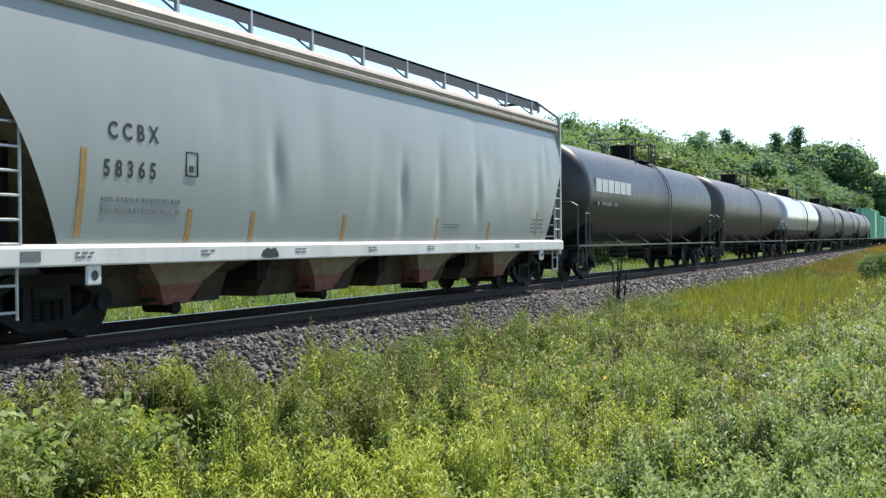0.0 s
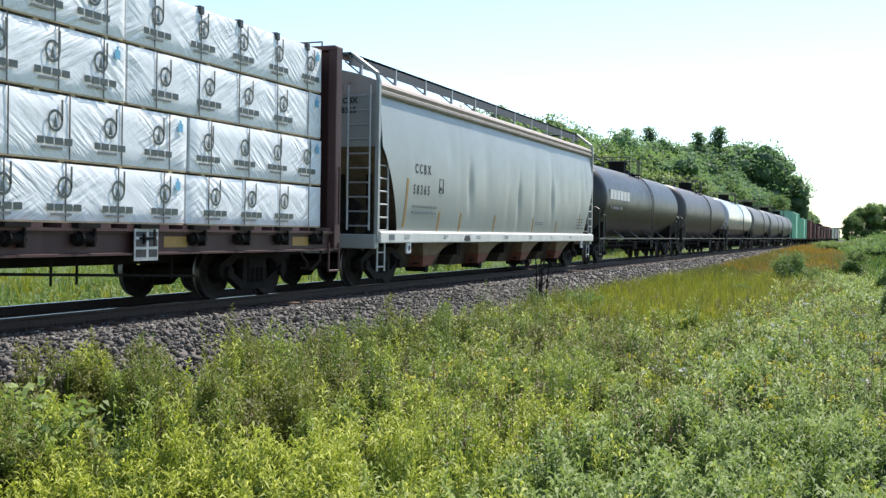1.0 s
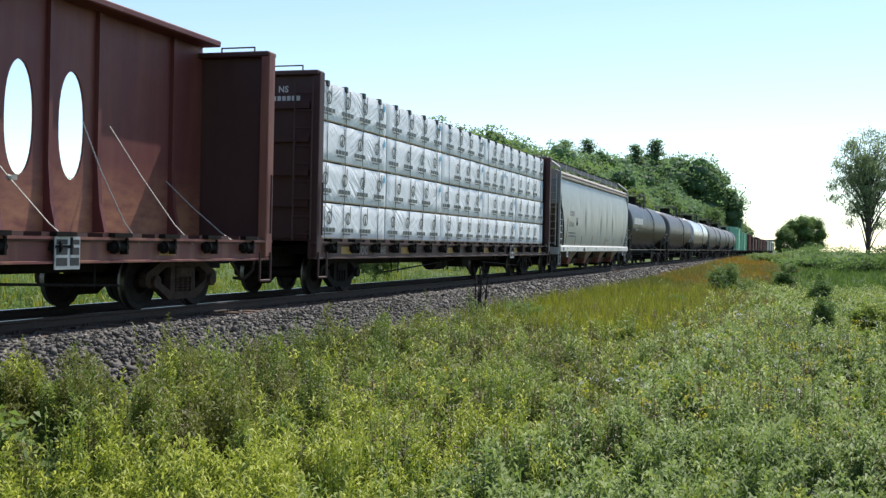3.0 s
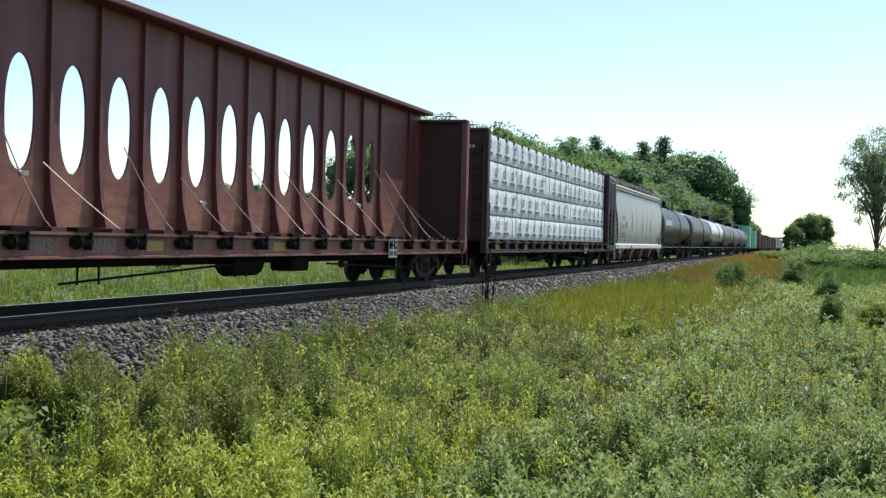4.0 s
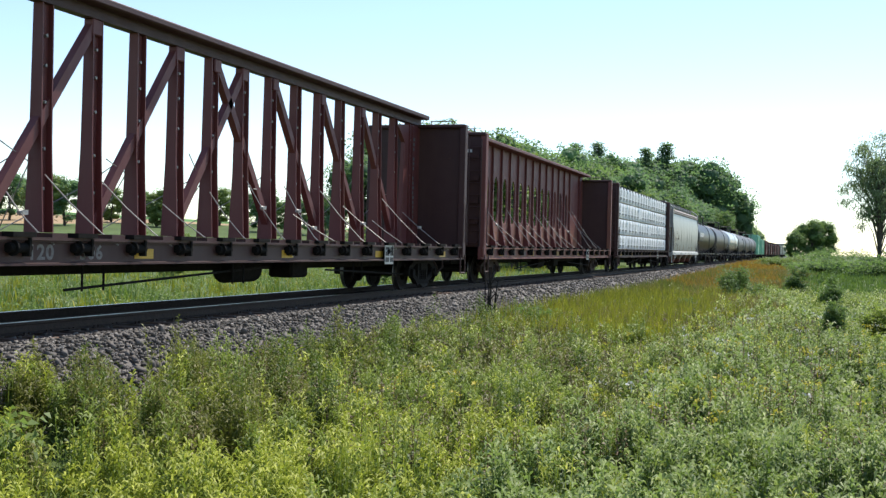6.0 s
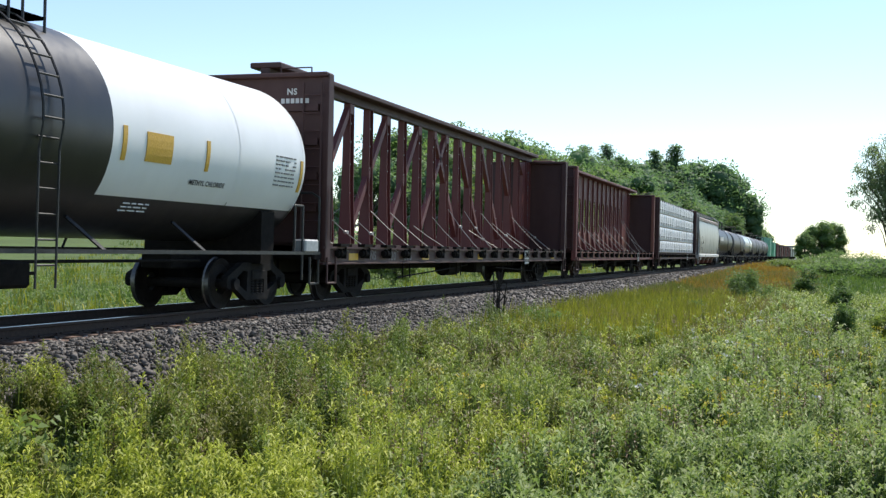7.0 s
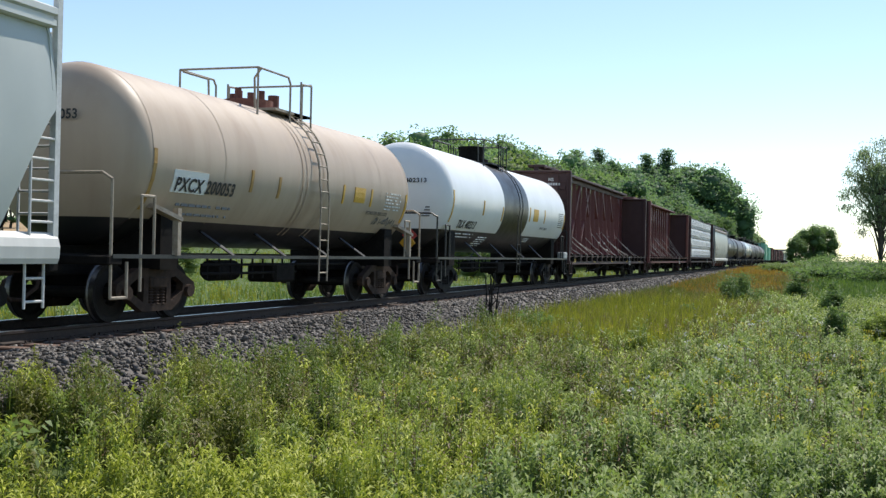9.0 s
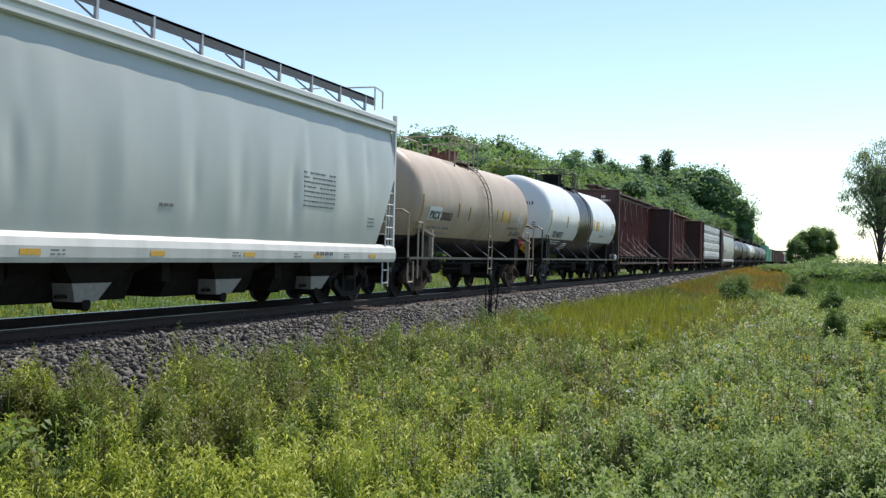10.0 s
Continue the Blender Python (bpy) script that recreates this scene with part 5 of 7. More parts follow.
def centre_beam_truss():
    """Open truss centre beam: posts in pairs, diagonals that meet in a cross at the middle."""
    half, mid = 11.30, -54.28
    car = centre_beam_base("centre_beam_car", "empty dark red centre-beam flat car with open truss", mid, half, False)
    y0, y1 = -half + 0.06, half - 0.06
    bm = bmesh.new()
    box(bm, -0.36, 0.36, y0, y1, 4.86, 4.98, 0.02)
    box(bm, -0.10, 0.10, y0, y1, 4.68, 4.86)
    part("top_chord", bm, OXIDE_DARK, car, "top chord of the truss")
    pitch = 1.235
    posts = [0.57 + pitch * k for k in range(-9, 9)]
    posts = [p for p in posts if y0 + 0.5 < p < y1 - 0.5]
    rivet = None
    for p in posts:
        bm = bmesh.new()
        # wide-flange section that flares towards the deck
        section = [(-1, -0.13), (1, -0.13), (1, -0.105), (0.15, -0.105), (0.15, 0.105), (1, 0.105), (1, 0.13), (-1, 0.13), (-1, 0.105), (-0.15, 0.105), (-0.15, -0.105), (-1, -0.105)]
        rings = [[bm.verts.new((a * w, p + b, z)) for a, b in section] for z, w in ((1.24, 0.17), (2.6, 0.11), (4.70, 0.085))]
        for lo, hi in zip(rings, rings[1:]):
            for i in range(12):
                bm.faces.new((lo[i], lo[(i + 1) % 12], hi[(i + 1) % 12], hi[i]))
        bm.faces.new(rings[0][::-1])
        bm.faces.new(rings[-1])
        part("post", bm, OXIDE, car)
        for z in (1.9, 2.5, 3.2, 3.75, 4.2):
            if rivet is None:
                rivet = part("rivet", rod(bmesh.new(), (0.02, 0, 0), (0.06, 0, 0), 0.025, 8), WIRE, car, at=(0, p + 0.02, z))
            else:
                o = new("rivet", rivet.data)
                o.parent, o.location = car, (0, p + 0.02, z)
    for d in (-1, 1):
        k = 0.35
        while k + 2.5 < half - 1.0:
            bm = bmesh.new()
            a, b = d * (k - 0.9), d * (k + 1.57)
            beam(bm, (0.0, a, 4.62), (0.0, b, 1.35), 0.14, 0.16)
            box(bm, -0.09, 0.09, a - 0.13, a + 0.13, 4.42, 4.68, 0.02)
            part("diagonal", bm, OXIDE, car)
            k += 2.47
    for d in (-1, 1):
        bm = bmesh.new()
        extrude_x(bm, [(d * (half - 0.06), 1.24), (d * (half - 1.5), 1.24), (d * (half - 1.3), 4.1), (d * (half - 1.9), 4.55), (d * (half - 0.06), 4.7)], -0.06, 0.06)
        part("end_web", bm, OXIDE, car, "solid web plate beside the bulkhead")
        bm = bmesh.new()
        rng = random.Random(7 + d)
        for z in [4.2 - 0.14 * k for k in range(20)]:
            if rng.random() < 0.75:
                box(bm, 0.062, 0.066, d * (half - 0.55) - 0.05, d * (half - 0.55) + rng.uniform(0.02, 0.10), z, z + 0.09)
        tagged(part("small_print", bm, FADED_INK, car), kind="stuff")
    rng = random.Random(33)
    tie_downs(car, half, 15, rng, [(0.14, 2.4), (0.14, 2.1), (0.16, 1.8)])
    # wires that cross between the posts
    for k in range(8):
        bm = bmesh.new()
        y = -half + 2.0 + k * 2.5
        pipe(bm, [(0.24, y, rng.uniform(2.2, 2.9)), (-0.2, y + 1.2, 2.3), (-1.45, y + 2.0, 1.2)], 0.010, 5)
        pipe(bm, [(-0.24, y + 1.3, rng.uniform(2.3, 2.9)), (-0.6, y + 0.5, 2.0), (-1.45, y - 0.6, 1.2)], 0.010, 5)
        part("wire_rope", bm, WIRE, car)
    lettering("stencil", "NS", 0.20, WORN_INK, car, (1.412, -half + 2.6, 0.89))
    lettering("stencil", "120", 0.20, WORN_INK, car, (1.412, -7.60, 0.88), width=1.2, label="white stencilled numbers")
    lettering("stencil", "306", 0.20, WORN_INK, car, (1.412, -6.52, 0.88), width=1.2, label="white stencilled numbers")
    for y in (-9.9, -5.2, -0.3, 4.55, 9.3):
        bm = bmesh.new()
        box(bm, 1.411, 1.416, y, y + 0.5, 0.88, 1.03)
        part("reflector", bm, YELLOW, car, "yellow reflective strip")


def centre_beam_loaded():
    half, mid = 11.33, -4.37
    car = centre_beam_base("centre_beam_car", "oxide-red centre-beam flat car carrying wrapped lumber", mid, half, False)
    bm = bmesh.new()
    box(bm, -0.08, 0.08, -half + 0.06, half - 0.06, 1.23, 4.62)
    part("centre_wall", bm, OXIDE_DARK, car)
    lettering("stencil", "SOO", 0.20, WORN_INK, car, (1.412, -8.8, 0.89))
    lettering("stencil", "601448", 0.20, WORN_INK, car, (1.412, -7.8, 0.89), width=0.85, label="white stencilled numbers")
    for k in range(6):
        bm = bmesh.new()
        y = -half + 1.5 + k * 3.9
        box(bm, 1.411, 1.416, y, y + 0.6, 0.90, 1.06)
        part("reflector", bm, OCHRE, car, "faded ochre reflective strip")
    # lumber packs in four tiers on both sides
    rng = random.Random(4)
    cuts = [[-11.06, -6.77, -2.31, 2.05, 6.50, 11.02], [-11.06, -6.72, -2.26, 2.10, 6.58, 11.02], [-11.06, -6.75, -2.30, 2.15, 5.05, 11.02], [-11.06, -6.80, -2.33, 2.12, 5.0, 11.02]]
    tiers = [(1.26, 2.00), (2.06, 2.88), (2.94, 3.75), (3.81, 4.61)]
    for tier, (z0, z1) in enumerate(tiers):
        for side in (1, -1):
            for a, b in zip(cuts[tier], cuts[tier][1:]):
                lumber_pack(mid, side, a + 0.025, b - 0.025, z0, z1, tier, rng)


def lumber_pack(mid, side, y0, y1, z0, z1, tier, rng):
    """A wrapped pack: creased cover with soft edges, bearers beneath, straps, printed marks."""
    yc, ln = (y0 + y1) / 2, y1 - y0
    pack = start_car("lumber_pack", "pack of lumber in creased white plastic wrap", "lumber", mid + yc, "lumber packs on the flat car")
    x0, x1 = side * 0.10, side * (1.30 + rng.uniform(-0.012, 0.012))
    ny, nz = 40, 7
    seed = rng.uniform(0, 50)
    bm = bmesh.new()
    face = []
    for j in range(nz + 1):
        row = []
        for i in range(ny + 1):
            y, z = -ln / 2 + ln * i / ny, z0 + (z1 - z0) * j / nz
            sag = 0.009 * noise.noise((y * 1.6 + seed, z * 2.4, seed)) + 0.003 * noise.noise((y * 5 + z * 6 + seed, z * 4, 2.0))
            edge = min(1.0, min(i, ny - i) / 1.5, min(j, nz - j) / 1.2)
            row.append(bm.verts.new((x1 + side * (sag * edge - (0.03 if edge == 0 else 0.0)), y, z)))
        face.append(row)
    for j in range(nz):
        for i in range(ny):
            bm.faces.new((face[j][i], face[j][i + 1], face[j + 1][i + 1], face[j + 1][i]))
    back = [[bm.verts.new((x0, y, z)) for y in (-ln / 2, ln / 2)] for z in (z0, z1)]
    bm.faces.new([*face[0], back[0][1], back[0][0]])
    bm.faces.new([*face[-1][::-1], back[1][0], back[1][1]])
    bm.faces.new([*[r[0] for r in face], back[1][0], back[0][0]])
    bm.faces.new([*[r[-1] for r in face][::-1], back[0][1], back[1][1]])
    part("cover", bm, WRAP, pack, smooth=True)
    bm = bmesh.new()
    box(bm, x0, x1 - side * 0.03, -ln / 2 + 0.02, ln / 2 - 0.02, z0 - 0.025, z0 + 0.005)
    part("timber", bm, PINE, pack, "bare pine boards under the wrap")
    for k in range(4):
        y = -ln / 2 + 0.4 + k * (ln - 0.8) / 3
        bm = bmesh.new()
        box(bm, x0, x1 - side * 0.04, y - 0.05, y + 0.05, z0 - 0.055 if tier else z0 - 0.027, z0 - 0.022)
        part("bearer", bm, PINE, pack)
    if side < 0:
        return
    n = max(3, round(ln / 1.13))
    for k in range(n):
        y = -ln / 2 + ln * (k + 0.5) / n + rng.uniform(-0.05, 0.05)
        bm = bmesh.new()
        box(bm, x1 + 0.010, x1 + 0.016, y - 0.010, y + 0.010, z0 - 0.01, z1 + 0.01)
        box(bm, x0, x1 + 0.016, y - 0.014, y + 0.014, z1 + 0.006, z1 + 0.014)
        if tier == 3:
            box(bm, x1 - 0.10, x1 + 0.03, y - 0.055, y + 0.055, z1 - 0.10, z1 + 0.03, 0.01)
        part("strap", bm, STRAP, pack)
    h = z1 - z0
    shift = rng.uniform(-0.25, 0.25)
    for k in range(n):
        y = -ln / 2 + ln * (k + 0.5) / n + shift
        if not -ln / 2 + 0.35 < y < ln / 2 - 0.42:
            continue
        bm = bmesh.new()
        zc, r = z0 + h * 0.58, 0.145
        x = x1 + 0.022
        seg = 20
        for i in range(seg):
            a, b = 2 * math.pi * i / seg, 2 * math.pi * (i + 1) / seg
            bm.faces.new([bm.verts.new((x, y + q * math.cos(t), zc + q * math.sin(t))) for q, t in ((r, a), (r, b), (r * 0.74, b), (r * 0.74, a))])
        box(bm, x - 0.003, x, y + r * 0.78, y + r * 1.02, zc, zc + r * 1.9)
        bm.faces.new([bm.verts.new((x, y + a, zc + b)) for a, b in ((-0.045, -0.09), (0.045, -0.09), (0.0, 0.09))])
        # the name as a row of plain bars
        zb = zc - r - 0.165
        for a, b in ((-0.33, -0.21), (-0.18, -0.03), (0.0, 0.15), (0.18, 0.33)):
            box(bm, x - 0.003, x, y + a, y + b, zb + 0.005, zb + 0.095)
        tagged(part("printed_mark", bm, LOGO, pack, "dark green ring mark with a bar of print"), kind="stuff")
        bm = bmesh.new()
        box(bm, x - 0.003, x, y - 0.26, y + 0.14, zb - 0.055, zb - 0.025)
        tagged(part("small_print", bm, FADED_INK, pack), kind="stuff")
    if rng.random() < 0.7:
        bm = bmesh.new()
        y = ln / 2 - 0.3
        box(bm, x1 + 0.018, x1 + 0.022, y, y + 0.12, z1 - 0.25, z1 - 0.12)
        box(bm, x1 + 0.018, x1 + 0.022, y + 0.04, y + 0.08, z1 - 0.12, z1 - 0.07)
        part("tag", bm, BLUE_TAG, pack)


def box_car(name, label, mid, half, height, paint, category="box car"):
    """Closed car far down the line: ribbed sides, roof, door, ladders."""
    car = start_car(name, label, category, mid)
    bm = bmesh.new()
    box(bm, -1.45, 1.45, -half, half, 1.0, height)
    part("body", bm, paint, car)
    bm = bmesh.new()
    extrude_y(bm, [(-1.52, height), (-1.4, height + 0.08), (0, height + 0.22), (1.4, height + 0.08), (1.52, height)], -half - 0.05, half + 0.05)
    part("roof", bm, paint, car)
    for k in range(15):
        y = -half + 0.4 + k * (2 * half - 0.8) / 14
        bm = bmesh.new()
        box(bm, 1.45, 1.53, y - 0.06, y + 0.06, 1.0, height)
        part("rib", bm, paint, car)
    bm = bmesh.new()
    box(bm, 1.46, 1.56, -1.5, 1.5, 1.1, height - 0.15, 0.02)
    part("door", bm, paint, car)
    bm = bmesh.new()
    box(bm, -0.4, 0.4, -half - 0.4, half + 0.4, 0.7, 1.0)
    box(bm, -1.5, 1.5, -half, half, 0.88, 1.02)
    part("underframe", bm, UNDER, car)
    for d in (-1, 1):
        ladder(car, 1.52, d * (half - 0.1), d * (half - 0.5), 1.0, height, paint, 8)
        coupler(car, d * (half + 0.4), d)
        truck(car, d * (half - 2.0), UNDER, rolling=False)
    return car


def far_train():
    box_car("box_car", "tall mint green box car", 159.6, 8.6, 4.75, MINT)
    box_car("box_car", "low mint green box car", 181.5, 9.4, 4.2, MINT)
    mid = 206.0
    for k in range(8):
        box_car("box_car", "dark red-brown box car far down the line", mid, 8.8, 4.3 - 0.3 * (k % 3), (OXIDE, OXIDE_DARK)[k % 2])
        mid += 19.4
    for k in range(6):
        box_car("box_car", "pale grey box car far down the line", mid, 8.8, 4.3, (PALE_PAINT, SILVER_TANK)[k % 2])
        mid += 19.4


hopper_grey()
centre_beam_loaded()
centre_beam_window()
centre_beam_truss()
tank_white()
tank_beige()
hopper_white()
far_tanks()
far_train()


# ---- ballast and ties ----
def mesh_from(name, verts, faces, material, smooth=False):
    """A mesh from arrays of points and of equal-sided faces."""
    verts, faces = np.asarray(verts, dtype=np.float32), np.asarray(faces, dtype=np.int32)
    me = bpy.data.meshes.new(name)
    n, k = faces.shape
    me.vertices.add(len(verts))
    me.vertices.foreach_set("co", verts.ravel())
    me.loops.add(n * k)
    me.loops.foreach_set("vertex_index", faces.ravel())
    me.polygons.add(n)
    me.polygons.foreach_set("loop_start", np.arange(0, n * k, k, dtype=np.int32))
    me.update(calc_edges=True)
    me.materials.append(material)
    return me


def bed_z(d):
    """Height of the ballast surface at the distance d from the centre line."""
    d = abs(d)
    return -0.215 if d < 1.75 else -0.215 - (d - 1.75) * 0.58


def make_bed():
    xs = [-3.6, -3.0, -2.4, -1.75, -1.0, 0.0, 1.0, 1.75] + [1.9 + 0.15 * k for k in range(13)]
    ys = [-40 + 0.5 * k for k in range(0, 260)] + list(range(90, 400, 8)) + [500, 700, 900]
    v, f = [], []
    for y in ys:
        for d in xs:
            v.append((d, y, bed_z(d) - 0.02 + (0.03 * noise.noise((d * 3, y * 3, 1.0)) if y < 90 else 0)))
    n = len(xs)
    for j in range(len(ys) - 1):
        for i in range(n - 1):
            f.append((j * n + i, j * n + i + 1, (j + 1) * n + i + 1, (j + 1) * n + i))
    me = mesh_from("ballast_bed", v, f, STONE)
    bed = tagged(new("ballast_bed", me), "bank of crushed grey ballast stone under the track", "ballast", kind="structure")
    bed.location.x = TRACK_X
    rng = np.random.default_rng(8)
    cube = np.array([(x, y, z) for x in (-1, 1) for y in (-1, 1) for z in (-1, 1)], dtype=float)
    quads = np.array([(0, 1, 3, 2), (4, 6, 7, 5), (0, 4, 5, 1), (2, 3, 7, 6), (0, 2, 6, 4), (1, 5, 7, 3)])

    def stones(count, d0, d1, y0, y1, size):
        d, y = rng.uniform(d0, d1, count), y0 + (y1 - y0) * rng.random(count) ** 1.4
        s = rng.uniform(size * 0.55, size * 1.25, (count, 1, 3)) * np.array([1, 1.1, 0.75])
        pts = cube[None] * (1 + rng.uniform(-0.45, 0.25, (count, 8, 3))) * s / 2
        a = rng.uniform(0, 6.28, count)
        c, sn = np.cos(a)[:, None], np.sin(a)[:, None]
        x2 = pts[:, :, 0] * c - pts[:, :, 2] * sn * 0.6
        z2 = pts[:, :, 0] * sn * 0.6 + pts[:, :, 2] * c
        b = rng.uniform(0, 6.28, count)
        c, sn = np.cos(b)[:, None], np.sin(b)[:, None]
        x3, y3 = x2 * c - pts[:, :, 1] * sn, x2 * sn + pts[:, :, 1] * c
        zc = np.array([bed_z(q) for q in d]) + rng.uniform(-0.01, 0.03, count)
        out = np.stack([x3 + d[:, None], y3 + y[:, None], z2 + zc[:, None]], axis=2).reshape(-1, 3)
        return out, (quads[None] + 8 * np.arange(count)[:, None, None]).reshape(-1, 4)

    groups = [stones(20000, 1.25, 3.4, 6, 34, 0.058), stones(5500, 1.25, 3.3, 26, 75, 0.095), stones(1800, -1.2, 1.2, 6, 40, 0.06), stones(1800, 1.3, 3.2, 70, 200, 0.16)]
    v, f, base = [], [], 0
    for a, b in groups:
        v.append(a)
        f.append(b + base)
        base += len(a)
    me = mesh_from("ballast_stones", np.concatenate(v), np.concatenate(f), STONE)
    loose = tagged(new("ballast_stones", me), "loose crushed grey stones of the ballast shoulder", kind="stuff")
    loose.parent = bed
    # the larger stones lie singly on the shoulder
    shapes = []
    for k in range(6):
        a, b = stones(1, 0, 0.001, 0, 0.001, 0.13)
        a -= a.mean(axis=0)
        shapes.append(mesh_from("stone", a, b, STONE))
    for k in range(280):
        d, y = rng.uniform(1.7, 3.3), 9 + 26 * rng.random() ** 1.3
        o = new("stone", shapes[k % 6])
        o.parent = bed
        o.location = (d, y, bed_z(d) + 0.035)
        o.rotation_euler = rng.uniform(0, 6.28, 3)


make_bed()


def make_ties():
    track = tagged(new("railway_track"), "wooden ties with steel plates under the rails", "railway track", kind="structure")
    track.location.x = TRACK_X
    bm = bmesh.new()
    box(bm, -1.30, 1.30, -0.115, 0.115, -0.36, -0.175, 0.012)
    first = part("tie", bm, TIMBER, track)
    bm = bmesh.new()
    box(bm, -0.11, 0.11, -0.09, 0.09, -0.176, -0.163)
    for x in (-0.085, 0.085):
        for y in (-0.05, 0.05):
            box(bm, x - 0.012, x + 0.012, y - 0.012, y + 0.012, -0.165, -0.13)
    plate = part("tie_plate", bm, RAIL_RUST, first, at=(0.7525, 0, 0))
    rng = random.Random(12)
    for k in range(270):
        y = 4 + k * 0.54
        if k == 0:
            t = first
        else:
            t = new("tie", first.data)
            t.parent = track
        t.location = (rng.uniform(-0.05, 0.05), y, rng.uniform(-0.012, 0.0))
        t.rotation_euler.z = rng.uniform(-0.015, 0.015)
        if 0 < k < 80:
            p = new("tie_plate", plate.data)
            p.parent = t
            p.location = (0.7525, 0, 0)


make_ties()


# ---- plants ----
def wedge(rng, count, y0, y1, left, right, power=1.0):
    """Points of the near-side meadow between two distances, inside the reach of the camera's sweep."""
    y = y0 + (y1 - y0) * rng.random(count) ** power
    lo = np.maximum(left, -1.12 * y - 1.0)
    hi = np.minimum(right, 0.12 * y + 1.2)
    x = lo + (hi - lo) * rng.random(count)
    return x, y


def heights(x, y):
    return np.array([ground_z(a, b) for a, b in zip(x, y)])


def leaves_of(rng, x, y, z, h, per, length, width, rise=(0.2, 1.0), droop=0.25, spread=0.12, top_dense=True):
    """Stems with leaves: each leaf a bent diamond of its own. Returns points and faces."""
    n = len(x)
    lean = rng.normal(0, 0.12, (n, 2))
    t = rng.uniform(rise[0], rise[1], (n, per))
    if top_dense:
        t = rise[0] + (rise[1] - rise[0]) * np.sqrt((t - rise[0]) / (rise[1] - rise[0]))
    az = rng.uniform(0, 2 * np.pi, (n, per))
    off = rng.normal(0, spread, (n, per, 2)) * (0.4 + t[..., None] * 0.6)
    px = x[:, None] + lean[:, :1] * h[:, None] * t + off[..., 0]
    py = y[:, None] + lean[:, 1:] * h[:, None] * t + off[..., 1]
    pz = z[:, None] + h[:, None] * t
    ln = length * rng.uniform(0.6, 1.35, (n, per)) * (1.15 - 0.5 * t)
    wd = width * rng.uniform(0.7, 1.3, (n, per)) * (1.1 - 0.4 * t)
    up = rng.uniform(-0.1, 1.25, (n, per))
    dx, dy = np.cos(az), np.sin(az)
    mx, my, mz = px + dx * ln * 0.5, py + dy * ln * 0.5, pz + up * ln * 0.5
    tx, ty, tz = px + dx * ln, py + dy * ln, pz + up * ln - droop * ln * rng.uniform(0.2, 1.6, (n, per))
    twist = rng.uniform(-0.5, 0.5, (n, per)) * wd
    a = np.stack([px, py, pz], -1)
    b = np.stack([mx - dy * wd * 0.5, my + dx * wd * 0.5, mz + twist], -1)
    c = np.stack([tx, ty, tz], -1)
    d = np.stack([mx + dy * wd * 0.5, my - dx * wd * 0.5, mz - twist], -1)
    v = np.stack([a, b, c, d], 2).reshape(-1, 3)
    f = np.arange(len(v)).reshape(-1, 4)
    # stems
    sw = 0.006
    bx, by = x, y
    ex, ey, ez = x + lean[:, 0] * h, y + lean[:, 1] * h, z + h * rise[1]
    s = np.stack([np.stack([bx - sw, by, z], -1), np.stack([bx + sw, by, z], -1), np.stack([ex + sw * 0.5, ey, ez], -1), np.stack([ex - sw * 0.5, ey, ez], -1)], 1).reshape(-1, 3)
    g = np.arange(len(s)).reshape(-1, 4) + len(v)
    return np.concatenate([v, s]), np.concatenate([f, g])


def blades_of(rng, x, y, z, h, per, width, spread):
    """Tufts of grass: curved blades of two quads."""
    n = len(x)
    az = rng.uniform(0, 2 * np.pi, (n, per))
    ln = h[:, None] * rng.uniform(0.6, 1.2, (n, per))
    bend = rng.uniform(0.1, 0.75, (n, per))
    ox, oy = rng.normal(0, spread, (n, per)), rng.normal(0, spread, (n, per))
    dx, dy = np.cos(az), np.sin(az)
    rows = []
    for k, wk in ((0.0, 1.0), (0.55, 0.8), (1.0, 0.12)):
        qx = x[:, None] + ox + dx * ln * bend * k ** 1.8 * 0.7
        qy = y[:, None] + oy + dy * ln * bend * k ** 1.8 * 0.7
        qz = z[:, None] + ln * k * (1 - 0.35 * bend * k)
        rows.append(np.stack([qx - dy * width * wk / 2, qy + dx * width * wk / 2, qz], -1))
        rows.append(np.stack([qx + dy * width * wk / 2, qy - dx * width * wk / 2, qz], -1))
    v = np.stack(rows, 2).reshape(-1, 3)
    base = 6 * np.arange(n * per)[:, None]
    f = np.concatenate([base + np.array([0, 1, 3, 2]), base + np.array([2, 3, 5, 4])])
    return v, f


def stuff(name, label, category, material, pieces):
    v, f, base = [], [], 0
    for a, b in pieces:
        v.append(a)
        f.append(b + base)
        base += len(a)
    me = mesh_from(name, np.concatenate(v), np.concatenate(f), material)
    return tagged(new(name, me), label, category, kind="stuff")


def drift(x, y, scale, seed):
    return np.array([noise.noise((a * scale, b * scale, seed)) for a, b in zip(x, y)])


EDGE_X = TRACK_X + 3.15      # where the plants meet the ballast


def keep(mask, *arrays):
    return [a[mask] for a in arrays]


def clumps(rng, x, y, h, stems, reach):
    """Several stems for each plant, the outer ones shorter, so that it stands as a domed plume."""
    n = len(x)
    ox, oy = rng.normal(0, reach, (n, stems)), rng.normal(0, reach, (n, stems))
    out = np.minimum(np.hypot(ox, oy) / (2.2 * reach), 1.0)
    sh = (h[:, None] * rng.uniform(0.84, 1.06, (n, stems)) * (1 - 0.34 * out)).ravel()
    return (x[:, None] + ox).ravel(), (y[:, None] + oy).ravel(), sh


